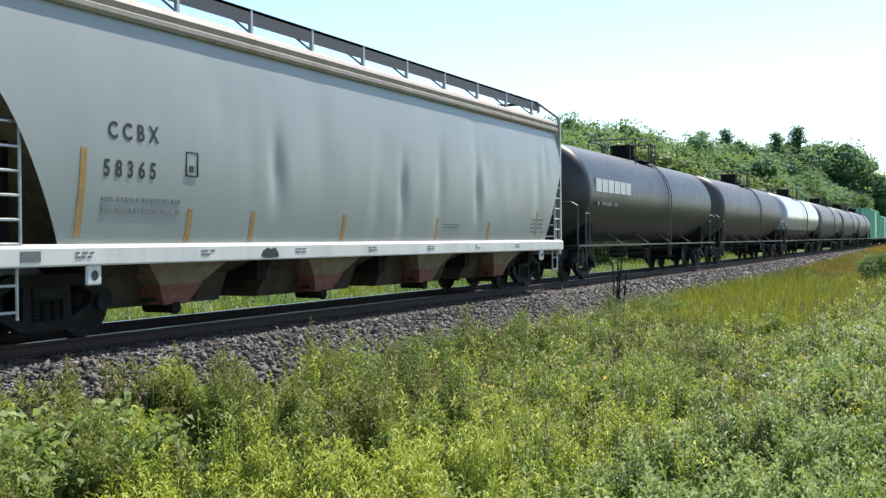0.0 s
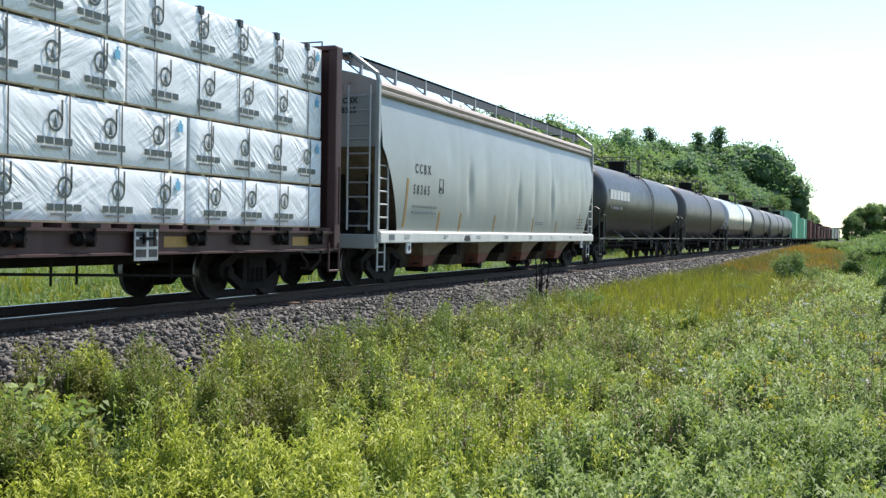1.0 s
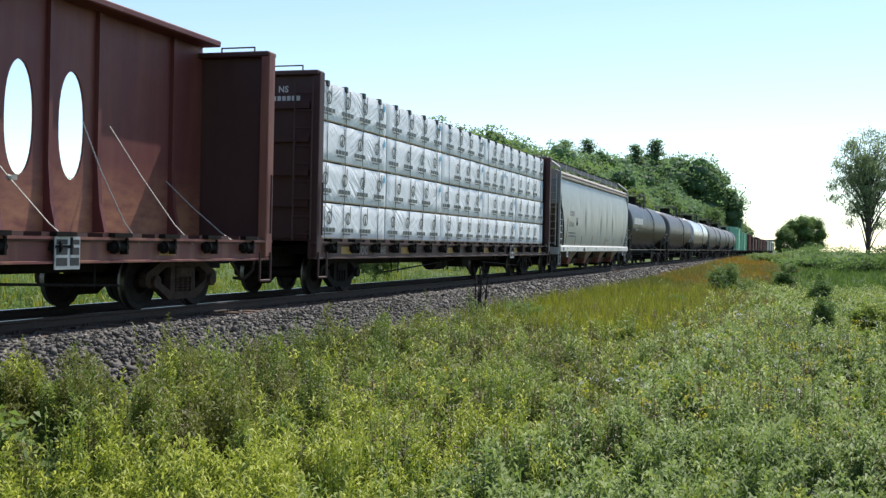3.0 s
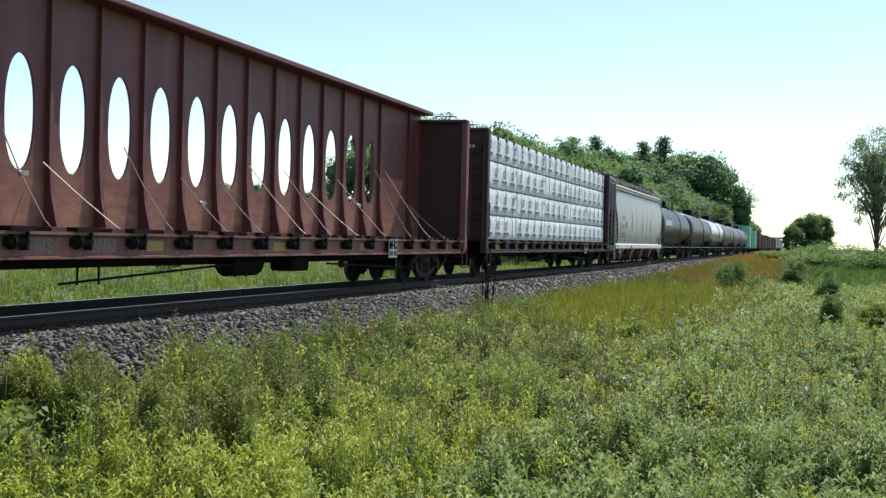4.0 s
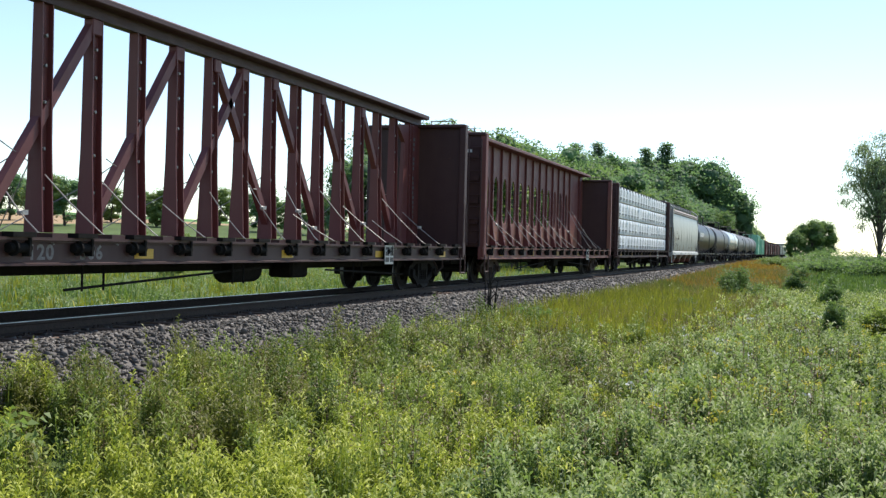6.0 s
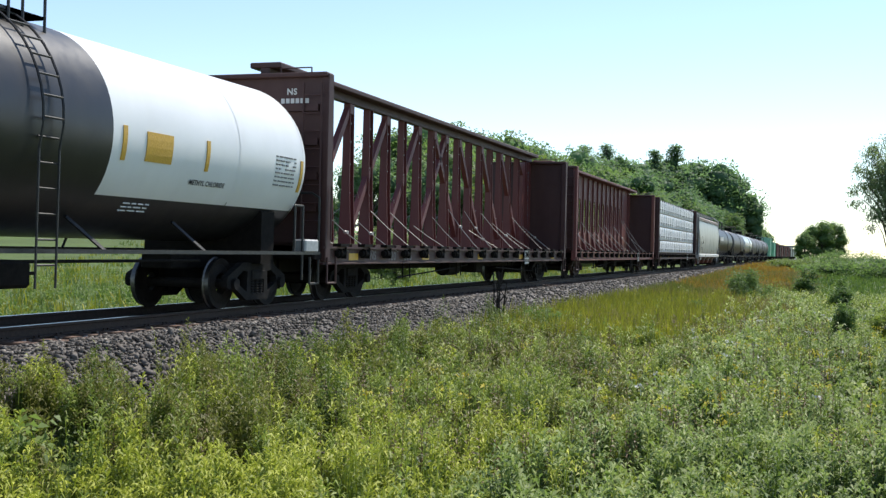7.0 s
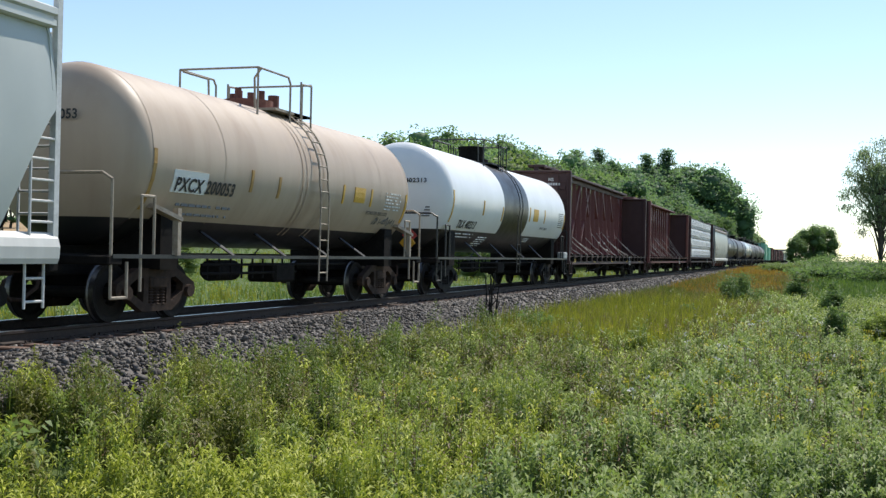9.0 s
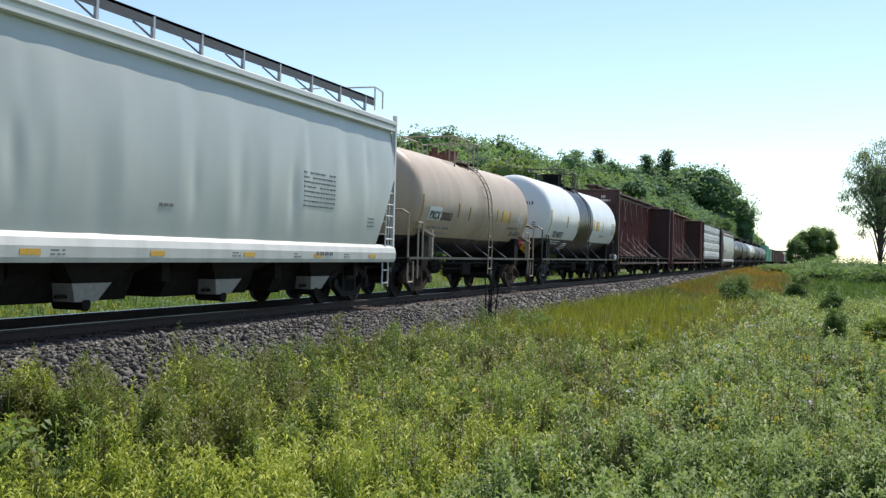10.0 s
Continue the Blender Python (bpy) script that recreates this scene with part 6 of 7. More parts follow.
def plume_leaves(rng, x, y, z, h, per, length, width, rise, droop=0.7):
    """Leafy upright stems: narrow leaves spiral up each one, arching out below and standing up towards the tip."""
    n = len(x)
    lean = rng.normal(0, 0.07, (n, 2))
    t = rise[0] + (rise[1] - rise[0]) * (np.arange(per)[None] + rng.uniform(0, 1, (n, per))) / per
    az = rng.uniform(0, 6.28, (n, 1)) + 2.4 * np.arange(per)[None] + rng.normal(0, 0.25, (n, per))
    px, py, pz = x[:, None] + lean[:, :1] * h[:, None] * t, y[:, None] + lean[:, 1:] * h[:, None] * t, z[:, None] + h[:, None] * t
    ln = length * rng.uniform(0.7, 1.3, (n, per)) * (1.25 - 0.65 * t)
    wd = width * rng.uniform(0.75, 1.3, (n, per)) * (1.1 - 0.3 * t)
    up = 0.15 + 0.75 * t ** 3 + rng.normal(0, 0.28, (n, per))
    dx, dy = np.cos(az), np.sin(az)
    fall = droop * (1.1 - 0.6 * t) * rng.uniform(0.3, 1.5, (n, per))
    mx, my, mz = px + dx * ln * 0.5, py + dy * ln * 0.5, pz + up * ln * 0.55
    tx, ty, tz = px + dx * ln * 0.95, py + dy * ln * 0.95, pz + (up - fall) * ln
    twist = rng.uniform(-0.35, 0.35, (n, per)) * wd
    a = np.stack([px, py, pz], -1)
    b = np.stack([mx - dy * wd * 0.5, my + dx * wd * 0.5, mz + twist], -1)
    c = np.stack([tx, ty, tz], -1)
    d = np.stack([mx + dy * wd * 0.5, my - dx * wd * 0.5, mz - twist], -1)
    v = np.stack([a, b, c, d], 2).reshape(-1, 3)
    f = np.arange(len(v)).reshape(-1, 4)
    sw = 0.005
    ex, ey, ez = x + lean[:, 0] * h * rise[1], y + lean[:, 1] * h * rise[1], z + h * rise[1]
    st = np.stack([np.stack([x - sw, y, z], -1), np.stack([x + sw, y, z], -1), np.stack([ex + sw * 0.5, ey, ez], -1), np.stack([ex - sw * 0.5, ey, ez], -1)], 1).reshape(-1, 3)
    return np.concatenate([v, st]), np.concatenate([f, np.arange(len(st)).reshape(-1, 4) + len(v)])


def weeds():
    rng = np.random.default_rng(3)
    names = ("weed", "gold", "blue", "olive")
    low, top = {k: [] for k in names}, {k: [] for k in names}
    for count, y0, y1, stems, per, ln, wd, reach in ((1500, 5.5, 15, 7, 25, 0.098, 0.0215, 0.085), (1900, 14.5, 31, 6, 15, 0.138, 0.034, 0.10), (1700, 30, 64, 4, 9, 0.20, 0.055, 0.13)):
        x, y = wedge(rng, count, y0, y1, EDGE_X - 0.85, 30)
        g = drift(x, y, 0.33, 1.0) + rng.normal(0, 0.12, count)
        n2 = drift(x, y, 0.7, 5.0)
        edge = x - EDGE_X
        strip = edge < 1.5 + 1.1 * drift(x, y, 0.25, 9.0)
        grassy = (y > 24.5 + 4 * n2) & (x < -3.1 + 1.5 * n2)
        right = x > -2.5 + 1.5 * g
        h = rng.uniform(0.48, 0.86, count) * (1 + 0.45 * n2)
        h = np.where(strip, h * 1.05 + 0.12, h) * np.where(y > 13, 0.95, 1.0)
        h = np.where((rng.random(count) < 0.09) & (x < -1.5), h * 1.25 + 0.1, h)
        h = np.where(edge < 0.35, np.minimum(h, 0.72), h)
        # gaps where the ballast runs out among the plants
        shore = -0.12 - 0.42 * np.clip((14.5 - y) / 3, 0, 1) + 0.45 * n2
        gap = (edge < shore) | (edge < 1.1) & (n2 < -0.26) | (edge < 0.25) & (n2 < 0.0) & (y > 14) | (np.abs(y - 11.7 + 0.9 * edge) < 0.36) & (edge < 0.6)
        gold = ((y < 12.8 + 3 * n2) & (x < -2.2) & (rng.random(count) < 0.8)) | (g > 0.24)
        kind = np.where(strip & (rng.random(count) < 0.85), 3, np.where(right, 2, np.where(gold, 1, 0)))
        mixup = rng.random(count)
        brown = (drift(x, y, 0.4, 21.0) > -0.12) & (rng.random(count) < 0.62) & (x < -1.8) & (y > 11.5)
        kind = np.where(brown, 3, kind)
        kind = np.where((kind == 2) & (y > 27 + 4 * n2) & (rng.random(count) < 0.65), 0, kind)
        kind = np.where(mixup < 0.14, 0, np.where(mixup > 0.93, 1, kind))
        ok = ~gap & ~(grassy & (rng.random(count) < 0.95))
        x, y, h, kind = keep(ok, x, y, h, kind)
        for i, key in enumerate(names):
            m = kind == i
            if m.any():
                sx, sy, sh = clumps(rng, *keep(m, x, y, h), stems, reach)
                sz = heights(sx, sy) - 0.02
                w = wd * (1.35 if key == "blue" else 1.0)
                n = per * 3 // 5
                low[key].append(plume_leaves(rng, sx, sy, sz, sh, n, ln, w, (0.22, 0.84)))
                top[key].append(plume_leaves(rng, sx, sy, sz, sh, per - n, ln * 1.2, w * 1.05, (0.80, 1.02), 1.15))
    # lower leaves coloured darker for shade, tops lighter for sun and new growth
    stuff("weeds", "dense green meadow weeds with narrow leaves, the lower ones darkened as shaded", "weeds", WEED, low["weed"])
    stuff("weed_tips", "light green new growth on top of the meadow weeds, lightened as sunlit", "weeds", WEED_TIP, top["weed"])
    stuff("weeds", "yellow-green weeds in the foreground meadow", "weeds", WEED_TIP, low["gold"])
    stuff("weed_tips", "yellow-green flowering tips of the weeds, brightened as sunlit", "weeds", GOLD_WEED, top["gold"])
    stuff("weeds", "grey-green broad-leaved meadow weeds, the lower leaves darkened as shaded", "weeds", BLUE_WEED, low["blue"])
    stuff("weed_tips", "grey-green leaves on top of the weeds, lightened as sunlit", "weeds", BLUE_TIP, top["blue"])
    stuff("weeds", "dull olive weeds growing along the ballast edge", "weeds", OLIVE_WEED, low["olive"] + top["olive"])
    # lone tall plumes rise before the ballast and among the rest
    x, y = wedge(rng, 46, 9, 30, EDGE_X, EDGE_X + 1.6)
    x2, y2 = wedge(rng, 60, 9, 26, EDGE_X + 1.5, 2)
    x, y = np.concatenate([x, x2]), np.concatenate([y, y2])
    sx, sy, sh = clumps(rng, x, y, rng.uniform(0.9, 1.2, len(x)), 9, 0.085)
    stuff("weeds", "tall leafy green plumes above the weeds", "weeds", WEED, [plume_leaves(rng, sx, sy, heights(sx, sy), sh, 34, 0.105, 0.023, (0.15, 1.02), 0.8)])
    # broad leaves beside the bank, close by
    x, y = wedge(rng, 80, 5.6, 8.1, EDGE_X - 0.1, EDGE_X + 1.5)
    z = heights(x, y)
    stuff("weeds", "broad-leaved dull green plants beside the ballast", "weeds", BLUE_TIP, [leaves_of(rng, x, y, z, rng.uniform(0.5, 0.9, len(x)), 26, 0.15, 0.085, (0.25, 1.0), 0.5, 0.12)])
    # flowers
    x, y = wedge(rng, 300, 12, 34, EDGE_X + 2.5, 8)
    g = drift(x, y, 0.3, 30.0)
    x, y = keep((g > 0.02) | (x > -2.5), x, y)
    z = heights(x, y) + 0.52
    stuff("flowers", "small yellow flower heads among the weeds", "flowers", PETAL, [leaves_of(rng, x, y, z, np.full(len(x), 0.16), 12, 0.05, 0.035, (0.5, 1.0), 0.1, 0.05)])
    x, y = wedge(rng, 95, 14, 40, -3, 8)
    z = heights(x, y) + 0.52
    stuff("flowers", "small white flower heads among the weeds", "flowers", WHITE_PETAL, [leaves_of(rng, x, y, z, np.full(len(x), 0.14), 10, 0.05, 0.045, (0.6, 1.0), 0.0, 0.04)])
    # large pale leaves of a few coarse plants in the grey-green part
    x, y = wedge(rng, 130, 13, 30, -2.2, 6)
    x, y = keep(drift(x, y, 0.5, 44.0) > -0.05, x, y)
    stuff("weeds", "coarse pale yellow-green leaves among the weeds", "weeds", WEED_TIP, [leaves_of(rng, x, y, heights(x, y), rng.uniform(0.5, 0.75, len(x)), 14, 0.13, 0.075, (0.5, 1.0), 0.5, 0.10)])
    # dry brown stems
    x, y = wedge(rng, 2400, 9, 34, EDGE_X + 0.2, 1)
    x, y = keep(drift(x, y, 0.45, 60.0) > 0.06, x, y)
    z = heights(x, y)
    stuff("weeds", "dry reddish-brown stems among the weeds", "weeds", DRY, [plume_leaves(rng, x, y, z, rng.uniform(0.55, 0.9, len(x)), 16, 0.075, 0.02, (0.45, 1.0))])


def grasses():
    rng = np.random.default_rng(14)
    # yellow-green tall grass on the bank, thinning out with distance
    x, y = wedge(rng, 5200, 24, 60, EDGE_X + 0.2, -1.0, 1.3)
    n2 = drift(x, y, 0.35, 5.0)
    fade = rng.random(len(x)) < np.clip(1.25 - (y - 34 + 5 * n2) / 20, 0.06, 1) * np.clip((-2.4 + 1.6 * n2 - x) / 1.2, 0, 1)
    x, y = keep((y > 24.8 + 5 * n2) & fade, x, y)
    stuff("grass", "tall yellow-green grass on the railway bank", "grass", GRASS, [blades_of(rng, x, y, heights(x, y), rng.uniform(0.5, 0.95, len(x)), 11, 0.028, 0.13)])
    # tan and olive seeding grass behind it
    x, y = wedge(rng, 8500, 32, 110, EDGE_X, 0.8, 1.1)
    n2 = drift(x, y, 0.22, 25.0)
    x, y, n2 = keep((x < -2.2 + 3.5 * n2 + 0.01 * y) & (y > 36 + 8 * n2), x, y, n2)
    tan = n2 + rng.normal(0, 0.22, len(x)) > -0.04
    for label, material, m in (("dull olive seeding grass on the bank", OLIVE_WEED, ~tan), ("dry tan grass heads on the bank", TAN_GRASS, tan)):
        stuff("grass", label, "grass", material, [blades_of(rng, x[m], y[m], heights(x[m], y[m]), rng.uniform(0.4, 0.75, m.sum()), 9, 0.04, 0.16)])
    # olive seed-head grass close to the ballast
    x, y = wedge(rng, 2000, 28, 95, TRACK_X + 2.9, TRACK_X + 4.3)
    x, y = keep(drift(x, y, 0.2, 11.0) > -0.15, x, y)
    stuff("grass", "dull olive seeding grass along the ballast", "grass", OLIVE_WEED, [blades_of(rng, x, y, heights(x, y), rng.uniform(0.35, 0.75, len(x)), 11, 0.024, 0.14)])
    # rust-coloured grass further down the bank
    x, y = wedge(rng, 8500, 58, 240, TRACK_X + 2.8, 0.0, 1.5)
    n2 = drift(x, y, 0.12, 15.0)
    x, y = keep((x < -3.0 + 2.6 * n2) & (y > 68 + 16 * n2), x, y)
    stuff("grass", "rust-orange sorrel and grass down the bank", "grass", SORREL, [blades_of(rng, x, y, heights(x, y), rng.uniform(0.4, 0.75, len(x)), 7, 0.06, 0.24)])
    # meadow grass, near side
    x, y = wedge(rng, 6500, 30, 230, -5.5, 60, 1.6)
    n2 = drift(x, y, 0.3, 35.0)
    x, y = keep(x > -2.2 + 2.4 * n2, x, y)
    stuff("grass", "green meadow grass stretching into the distance", "grass", MEADOW, [blades_of(rng, x, y, heights(x, y), rng.uniform(0.25, 0.55, len(x)) * (0.8 + y / 300), 6, 0.065, 0.3)])
    # far side of the track
    n = 3600
    y = 6 + 150 * rng.random(n) ** 1.5
    d = -3.3 - (4 + 0.55 * y) * rng.random(n) ** 1.2
    x = TRACK_X + d
    z = heights(x, y)
    g = drift(x, y, 0.2, 40.0)
    a, b = g > 0.0, g <= 0.0
    stuff("grass", "tall green grass beyond the track", "grass", MEADOW, [blades_of(rng, x[a], y[a], z[a], rng.uniform(0.35, 0.7, a.sum()), 8, 0.05, 0.2)])
    stuff("grass", "yellow-green grass beyond the track", "grass", GRASS, [blades_of(rng, x[b], y[b], z[b], rng.uniform(0.35, 0.75, b.sum()), 8, 0.05, 0.2)])


def far_side_weeds():
    rng = np.random.default_rng(77)
    n = 1700
    y = 7 + 75 * rng.random(n) ** 1.2
    x = TRACK_X - 3.6 - (5 + 0.4 * y) * rng.random(n)
    g = drift(x, y, 0.3, 70.0) + rng.normal(0, 0.1, n)
    x, y = keep(g > 0.0, x, y)
    z = heights(x, y)
    stuff("weeds", "leafy green weeds in the grass beyond the track", "weeds", PALE_LEAF, [leaves_of(rng, x, y, z, rng.uniform(0.4, 0.9, len(x)), 24, 0.16, 0.05, (0.1, 1.0), 0.4, 0.12)])


weeds()
grasses()
far_side_weeds()


def shrub_mesh(seed, width, height, count, leaf):
    """An uneven mound of leaves round several stems."""
    rng = np.random.default_rng(seed)
    lumps = rng.normal(0, 0.20, (14, 3)) * np.array([width, width, height]) + np.array([0, 0, height * 0.5])
    which = rng.integers(0, 14, count)
    p = lumps[which] + rng.normal(0, 0.10, (count, 3)) * np.array([width, width, height])
    p[:, 2] = np.clip(p[:, 2], 0.05, None)
    return leaves_of(rng, p[:, 0], p[:, 1], p[:, 2] - 0.02, np.full(count, 0.05), 5, leaf, leaf * 0.5, (0.0, 1.0), 0.3, leaf * 0.8)


def shrub(x, y, width, height, material, seed, label, leaf=0.10, count=850):
    s = empty("shrub", label, "shrub", "shrubs in the meadow")
    s.location = (x, y, ground_z(x, y) - 0.05)
    v, f = shrub_mesh(seed, width, height, count, leaf)
    o = new("foliage", mesh_from("foliage", v, f, material))
    o.parent = s
    rng = random.Random(seed)
    bm = bmesh.new()
    for k in range(5):
        rod(bm, (0, 0, 0), (rng.uniform(-0.3, 0.3) * width, rng.uniform(-0.3, 0.3) * width, height * 0.6), 0.03, 6, 0.01)
    part("stem", bm, BARK, s)


for k, (x, y, w, h, mat, label, leaf) in enumerate([
        (-3.2, 55.6, 2.0, 2.1, SHRUB_LEAF, "dark green rounded shrub on the railway bank", 0.11),
        (-0.4, 63.4, 1.5, 1.6, SHRUB_LEAF, "low dark green shrub in the meadow", 0.12),
        (0.9, 46.0, 0.95, 1.35, SHRUB_LEAF, "small dark green bush among the weeds", 0.09),
        (0.62, 28.6, 0.70, 1.3, SHRUB_LEAF, "upright dark green bush among the weeds", 0.075),
        (-4.2, 42.0, 0.7, 0.75, SHRUB_LEAF, "small dark bush in the seeding grass", 0.08),
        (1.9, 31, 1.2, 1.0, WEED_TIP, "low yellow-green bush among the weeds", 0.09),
        (-6.9, 28.5, 1.4, 0.85, MID_LEAF, "low green bush at the foot of the ballast", 0.075),
        (5.5, 112, 7.0, 2.0, MID_LEAF, "spreading green brush on the field bank", 0.26),
        (0.8, 118, 6.0, 1.5, MID_LEAF, "spreading green brush on the field bank", 0.26),
        (9.5, 116, 7.5, 2.3, MID_LEAF, "spreading green brush on the field bank", 0.26),
        (7.2, 119, 3.6, 1.6, DARK_LEAF, "dark brush under the willow tree", 0.2),
        (-3.0, 135, 6.0, 1.4, PALE_LEAF, "spreading pale green brush on the field bank", 0.26),
        (13.5, 125, 9.0, 2.1, MID_LEAF, "spreading green brush on the field bank", 0.26),
        (2.5, 150, 10.0, 2.6, MID_LEAF, "spreading green brush on the field bank", 0.24)]):
    shrub(x, y, w, h, mat, 50 + k, label, leaf, 1150 if y < 100 else 900)


def dead_sapling():
    """Thin dark stalks with a few curled leaves at the foot of the ballast."""
    s = empty("dead_sapling", "thin dark bare sapling at the foot of the ballast", "sapling")
    x, y = -7.55, 26.9
    s.location = (x, y, ground_z(x, y))
    rng = random.Random(6)
    for k in range(7):
        bm = bmesh.new()
        p = Vector((rng.uniform(-0.12, 0.12), rng.uniform(-0.1, 0.1), 0))
        lean = Vector((rng.uniform(-0.10, 0.22), rng.uniform(-0.1, 0.1), 1))
        tall = rng.uniform(1.1, 1.85)
        pts = [p + lean * (tall * i / 4) + Vector((rng.uniform(-0.03, 0.03), 0, 0)) for i in range(5)]
        pipe(bm, pts, 0.017, 5)
        for i in (2, 3):
            pipe(bm, [pts[i], pts[i] + Vector((rng.uniform(-0.2, 0.2), rng.uniform(-0.2, 0.2), 0.22))], 0.013, 4)
        part("stem", bm, DARK_BARK, s)
    g = np.random.default_rng(5)
    n = 60
    v, f = leaves_of(g, g.normal(0, 0.14, n), g.normal(0, 0.14, n), np.zeros(n), g.uniform(0.3, 0.9, n), 5, 0.08, 0.035, (0.2, 1.0), 0.5, 0.06)
    o = new("foliage", mesh_from("foliage", v, f, MID_LEAF))
    o.parent = s


dead_sapling()


# ---- trees ----
def limb(bm, a, b, r0, r1, seg=7):
    rod(bm, a, b, r0, seg, r1)


def cube_ball():
    """A small ball of 24 quads."""
    points, quads, index = [], [], {}
    def at(p):
        key = tuple(p)
        if key not in index:
            index[key] = len(points)
            q = np.array(p, dtype=float)
            points.append(q / np.linalg.norm(q))
        return index[key]
    for axis in range(3):
        for sign in (-1, 1):
            for i in (-1, 0):
                for j in (-1, 0):
                    ring = []
                    for a, b in ((i, j), (i + 1, j), (i + 1, j + 1), (i, j + 1)):
                        p = [0, 0, 0]
                        p[axis], p[(axis + 1) % 3], p[(axis + 2) % 3] = sign, a, b
                        ring.append(at(p))
                    quads.append(ring if sign > 0 else ring[::-1])
    return np.array(points), np.array(quads)


def tree_kind(name, label, category, seed, height, width, trunk_share, material, leaf, clumps, per, shape="round"):
    """A tree as a thing: tapered trunk with limbs, and a crown of clumps of leaves with gaps between them."""
    rng = np.random.default_rng(seed)
    t = empty(name, label, category, "trees")
    bm = bmesh.new()
    r = height * (0.011 if shape == "willow" else 0.018) + 0.05
    base_h = height * trunk_share
    p = Vector((0, 0, -0.3))
    knots = []
    for k in range(6):
        q = Vector((float(rng.normal(0, 0.012 * height)), float(rng.normal(0, 0.012 * height)), height * 0.92 * (k + 1) / 6))
        limb(bm, p, q, r * (1 - k / 6.5), r * (1 - (k + 1) / 6.5))
        p = q
        knots.append(q)
    centres = []
    for k in range(clumps):
        if shape == "pine":
            f = k / clumps
            z = base_h + (height - base_h) * f
            reach = width * 0.5 * (1 - f) ** 0.7 * rng.uniform(0.35, 1.0) + 0.15
            a = rng.uniform(0, 6.28)
            c = np.array([reach * np.cos(a), reach * np.sin(a), z - 0.10 * reach])
            size = np.array([0.20, 0.20, 0.085]) * width * (1.15 - 0.6 * f)
        else:
            # lobes over the dome of the crown, the lower ones spreading widest
            u = rng.normal(0, 1, 3)
            u[2] = u[2] * 0.9 + 0.25
            u /= np.linalg.norm(u)
            airy = shape == "willow"
            q = rng.uniform(0.35, 1.0) if airy else rng.uniform(0.72, 1.0)
            zc = base_h + (height - base_h) * 0.47
            c = np.array([u[0] * width * 0.36 * q, u[1] * width * 0.36 * q, zc + u[2] * (height - base_h) * (0.44 if airy else 0.40) * q])
            size = np.array([0.085, 0.085, 0.062] if airy else [0.165, 0.165, 0.135]) * width * rng.uniform(0.65, 1.3)
        centres.append((c, size))
        if k % 3 == 0 or shape == "willow" and k % 2:
            z0 = min(max(c[2] - 0.26 * height, base_h * 0.7), height * 0.8)
            elbow = np.array([c[0] * 0.45, c[1] * 0.45, z0 + (c[2] - z0) * 0.62])
            limb(bm, (0, 0, z0), tuple(elbow), r * 0.42, r * 0.24, 5)
            limb(bm, tuple(elbow), tuple(c), r * 0.24, 0.02, 5)
    part("trunk", bm, BARK, t)
    pts = []
    for c, size in centres:
        m = int(per * rng.uniform(0.7, 1.3) * (size[0] / (0.16 * width) if shape == "round" else 1.0))
        g = rng.normal(0, 1, (m, 3))
        g /= np.linalg.norm(g, axis=1)[:, None]
        pts.append(c + g * size * (rng.uniform(0.2, 1.25, (m, 1)) if shape == "willow" else rng.uniform(0.86, 1.16, (m, 1))))
    pts = np.concatenate(pts)
    n = len(pts)
    droop = 1.1 if shape == "willow" else 0.5
    v, f = leaves_of(rng, pts[:, 0], pts[:, 1], pts[:, 2], np.full(n, 0.1), 2, leaf, leaf * (0.34 if shape == "willow" else 0.55), (0.0, 1.0), droop, leaf * 0.5)
    f = f[: 2 * n]                     # leaves alone
    v = v[: 8 * n]
    # a dense inner mass in each lobe keeps the sky from showing through everywhere
    if shape != "willow":
        ball, quads = cube_ball()
        cores = []
        for c, size in centres:
            lump = 1 + rng.uniform(-0.22, 0.10, (len(ball), 1))
            cores.append(c + ball * lump * size * (0.66 if shape == "round" else 0.55))
        m = len(cores)
        g = (quads[None] + len(ball) * np.arange(m)[:, None, None]).reshape(-1, 4) + len(v)
        v, f = np.concatenate([v, np.concatenate(cores)]), np.concatenate([f, g])
    o = new("crown", mesh_from("crown", v, f, material))
    o.parent = t
    return t


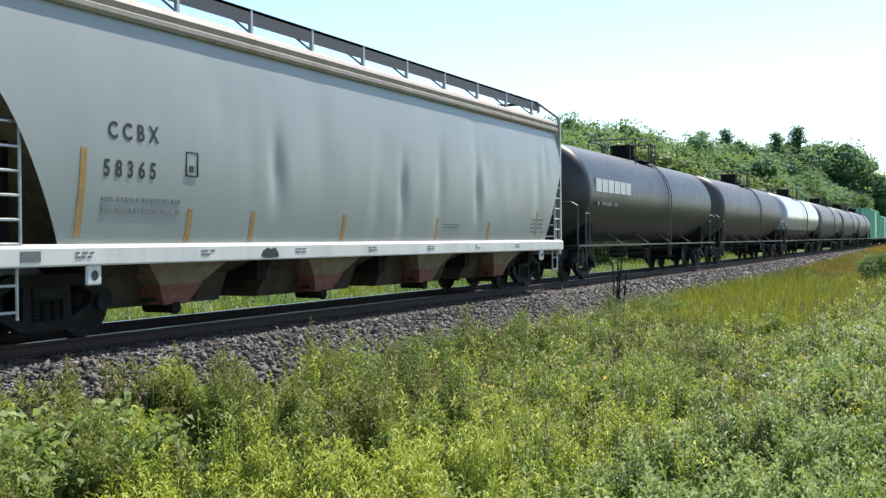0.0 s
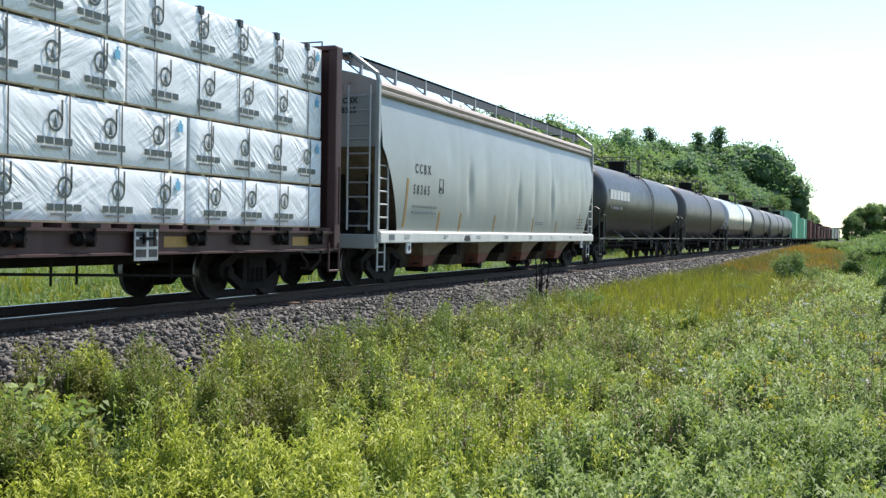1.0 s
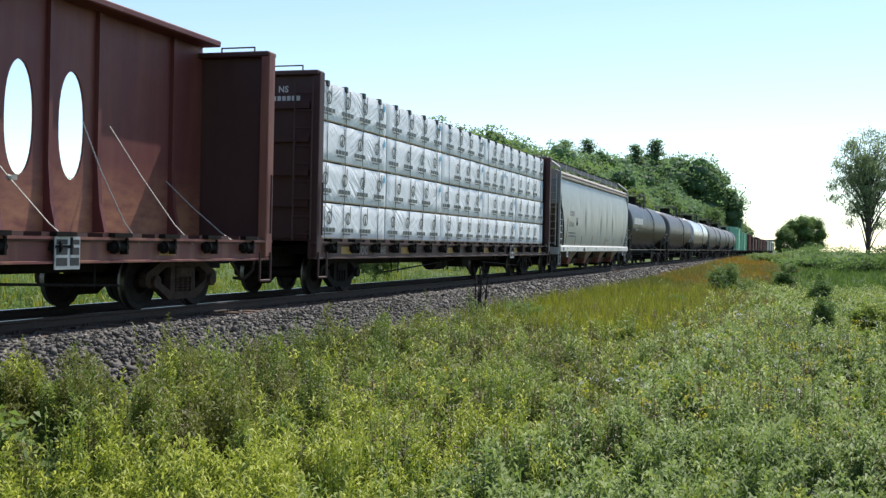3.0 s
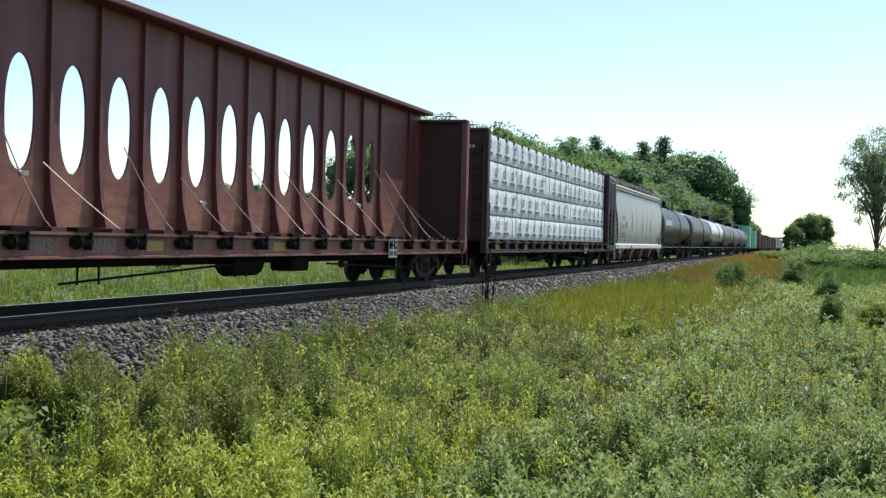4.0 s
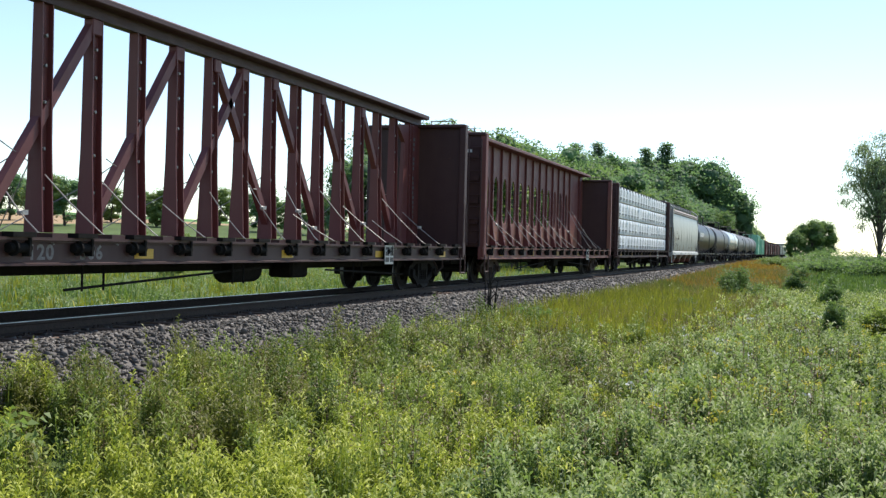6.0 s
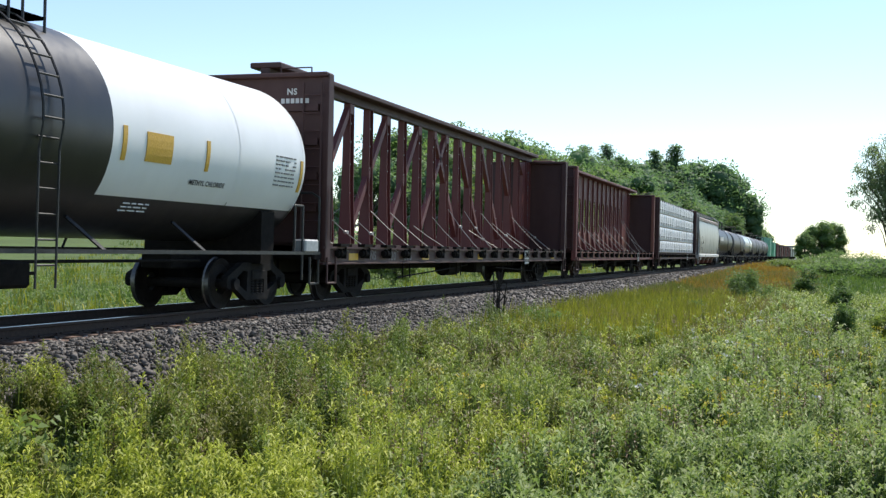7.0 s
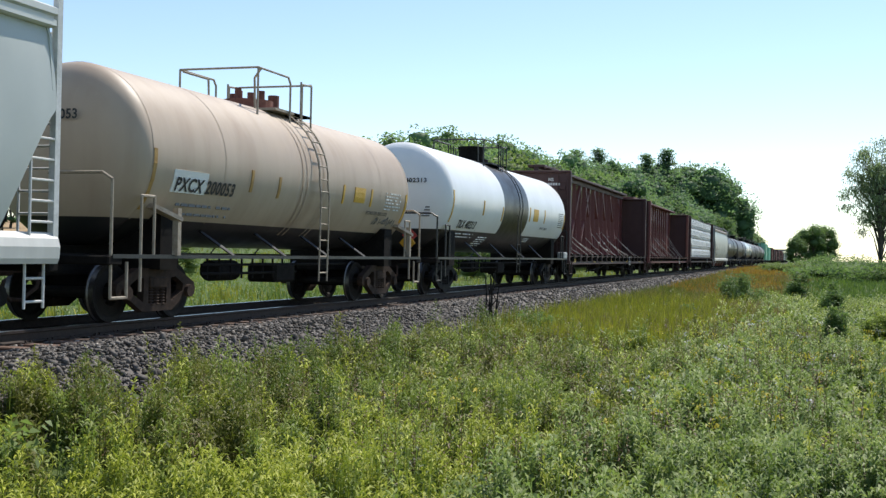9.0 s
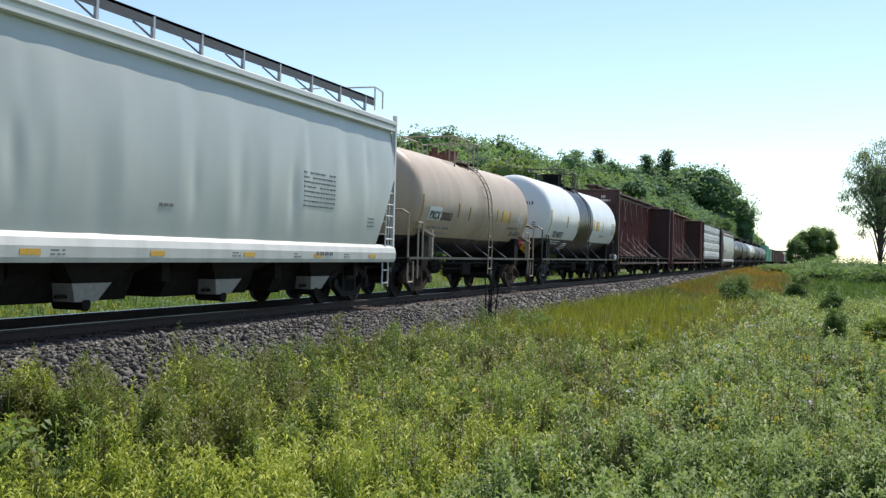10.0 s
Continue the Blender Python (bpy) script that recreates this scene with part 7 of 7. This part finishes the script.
def woods():
    rng = random.Random(17)
    kinds = {
        "oak": tree_kind("tree", "dark green broad-leaved tree at the wood's edge", "tree", 61, 18, 13, 0.03, DARK_LEAF, 0.56, 42, 60),
        "maple": tree_kind("tree", "green broad-leaved tree with an uneven crown", "tree", 62, 18, 12, 0.02, MID_LEAF, 0.56, 40, 60),
        "ash": tree_kind("tree", "tall dark green tree in the wood", "tree", 63, 22, 12, 0.05, DARK_LEAF, 0.57, 46, 58),
        "aspen": tree_kind("tree", "pale yellow-green young tree before the wood", "tree", 64, 11, 8, 0.0, PALE_LEAF, 0.42, 32, 46),
        "pine": tree_kind("pine_tree", "tall dark pine above the wood", "pine tree", 65, 24, 9.0, 0.12, NEEDLE, 0.62, 52, 44, "pine"),
    }
    own = {"oak": 18, "maple": 18, "ash": 22, "aspen": 11, "pine": 24}
    used = {k: False for k in kinds}

    def put(kind, x, y, h, wide=1.0):
        h *= 1.0 if kind == "pine" else 1.09
        if not used[kind]:
            used[kind] = True
            k = h / own[kind]
            p = kinds[kind]
            p.matrix_basis = pose(x, y, ground_z(x, y) - 0.1, 0, 0, rng.uniform(0, 360)) @ Matrix.Diagonal((k * wide, k * wide, k, 1))
            return
        k = h / own[kind]
        src = kinds[kind]
        o = copy_thing(src, Matrix())
        o.matrix_basis = pose(x, y, ground_z(x, y) - 0.1, 0, 0, rng.uniform(0, 360)) @ Matrix.Diagonal((k * wide, k * wide, k, 1))

    # skyline of the wood, from its near corner to its end beside the track
    for kind, x, y, h in [("oak", -50, 121, 13), ("maple", -52, 133, 16.5), ("oak", -50, 143, 18.4), ("maple", -49, 152, 19.2),
                          ("oak", -49, 163, 19.5), ("maple", -48, 172, 19.8), ("oak", -50, 186, 20.7), ("oak", -51, 200, 20),
                          ("ash", -51, 214, 20.6), ("oak", -50, 229, 22.6), ("pine", -49, 243, 23.6), ("ash", -48, 250, 23),
                          ("pine", -48, 262, 25.8), ("ash", -46, 272, 25), ("oak", -44, 278, 24), ("oak", -42, 284, 24.6),
                          ("pine", -40.5, 287, 27.4), ("ash", -38, 290, 26.5), ("pine", -36, 294, 29.8), ("oak", -34, 297, 27.5),
                          ("ash", -31, 300, 27.8), ("oak", -28, 301, 27.4), ("ash", -25, 304, 27), ("oak", -22.5, 306, 24.4),
                          ("oak", -20, 309, 20.5), ("ash", -18, 312, 15.5), ("maple", -16, 318, 11), ("oak", -14.6, 330, 9.6)]:
        put(kind, x, y, h)
    # the slope of crowns before them
    for k in range(24):
        y = 118 + k * 8.0
        put(rng.choice(["oak", "maple", "ash", "maple"]), -38 - rng.uniform(0, 8) + max(0, (y - 240)) * 0.12, y, rng.uniform(11.0, 15.5) + 0.03 * (y - 118))
    for k in range(17):
        y = 200 + k * 6.0
        put(rng.choice(["oak", "ash", "maple"]), -27 - rng.uniform(0, 5) + max(0, (y - 250)) * 0.16, y, rng.uniform(11, 17))
    for k in range(17):
        y = 112 + k * 6.5
        put("aspen", -31 + rng.uniform(-3, 3), y, rng.uniform(8.5, 12.5), 1.15)
    # hedgerow trees across the fields on the far side
    for k in range(20):
        a = radians(24.5 + k * 0.95 + rng.uniform(-0.4, 0.4))
        if k in (6, 7, 12, 15):
            continue
        dist = rng.uniform(190, 260)
        put(rng.choice(["oak", "maple", "aspen"]), -dist * math.sin(a), dist * math.cos(a), rng.uniform(6.0, 9.5), 1.3)
    for x, y, h in ((-24, 62, 3.2), (-30, 75, 3.8), (-27, 90, 4.0), (-36, 58, 2.8)):
        put("aspen", x, y, h, 1.5)
    # round clump by the line and the willow in the meadow
    for x, y, h in ((-2.6, 246, 6.8), (0.9, 250, 9.6), (-0.9, 255, 8.6), (3.2, 252, 9.4)):
        put("maple", x, y, h, 1.0)
    w = tree_kind("willow_tree", "tall airy willow standing alone in the meadow", "willow tree", 71, 15.5, 11.5, 0.16, WILLOW, 0.34, 125, 50, "willow")
    w.location = (7.0, 122.8, ground_z(7.0, 122.8) - 0.1)


woods()


def overpass():
    """A plain road bridge over the line in the far distance."""
    b = tagged(new("overpass"), "small grey road bridge far down the line", "bridge", kind="structure")
    b.location = (TRACK_X, 760, 0)
    bm = bmesh.new()
    box(bm, -22, 26, -4, 4, 6.6, 8.0, 0.1)
    part("deck", bm, varied("grey_concrete", (0.20, 0.20, 0.19), (0.34, 0.33, 0.31), 0.85, 2), b)
    for x in (-15, 18):
        bm = bmesh.new()
        box(bm, x - 1, x + 1, -3.5, 3.5, -1.5, 6.6, 0.1)
        part("pier", bm, bpy.data.materials["grey_concrete"], b)


overpass()


# ---- what moves ----
def motions():
    steps = [k * 0.5 for k in range(21)]
    for car, middle in CARS:
        walk(car, [(t, pose(TRACK_X, middle + travel(t), 0)) for t in steps])
    # wheelsets turn about their axles as they roll
    ticks = [k / FPS for k in range(10 * FPS + 1)]
    for w in ROLLING:
        base = w.location.copy()
        walk(w, [(t, pose(*base, -math.degrees(travel(t) / WHEEL_R), 0, 0)) for t in ticks])


motions()
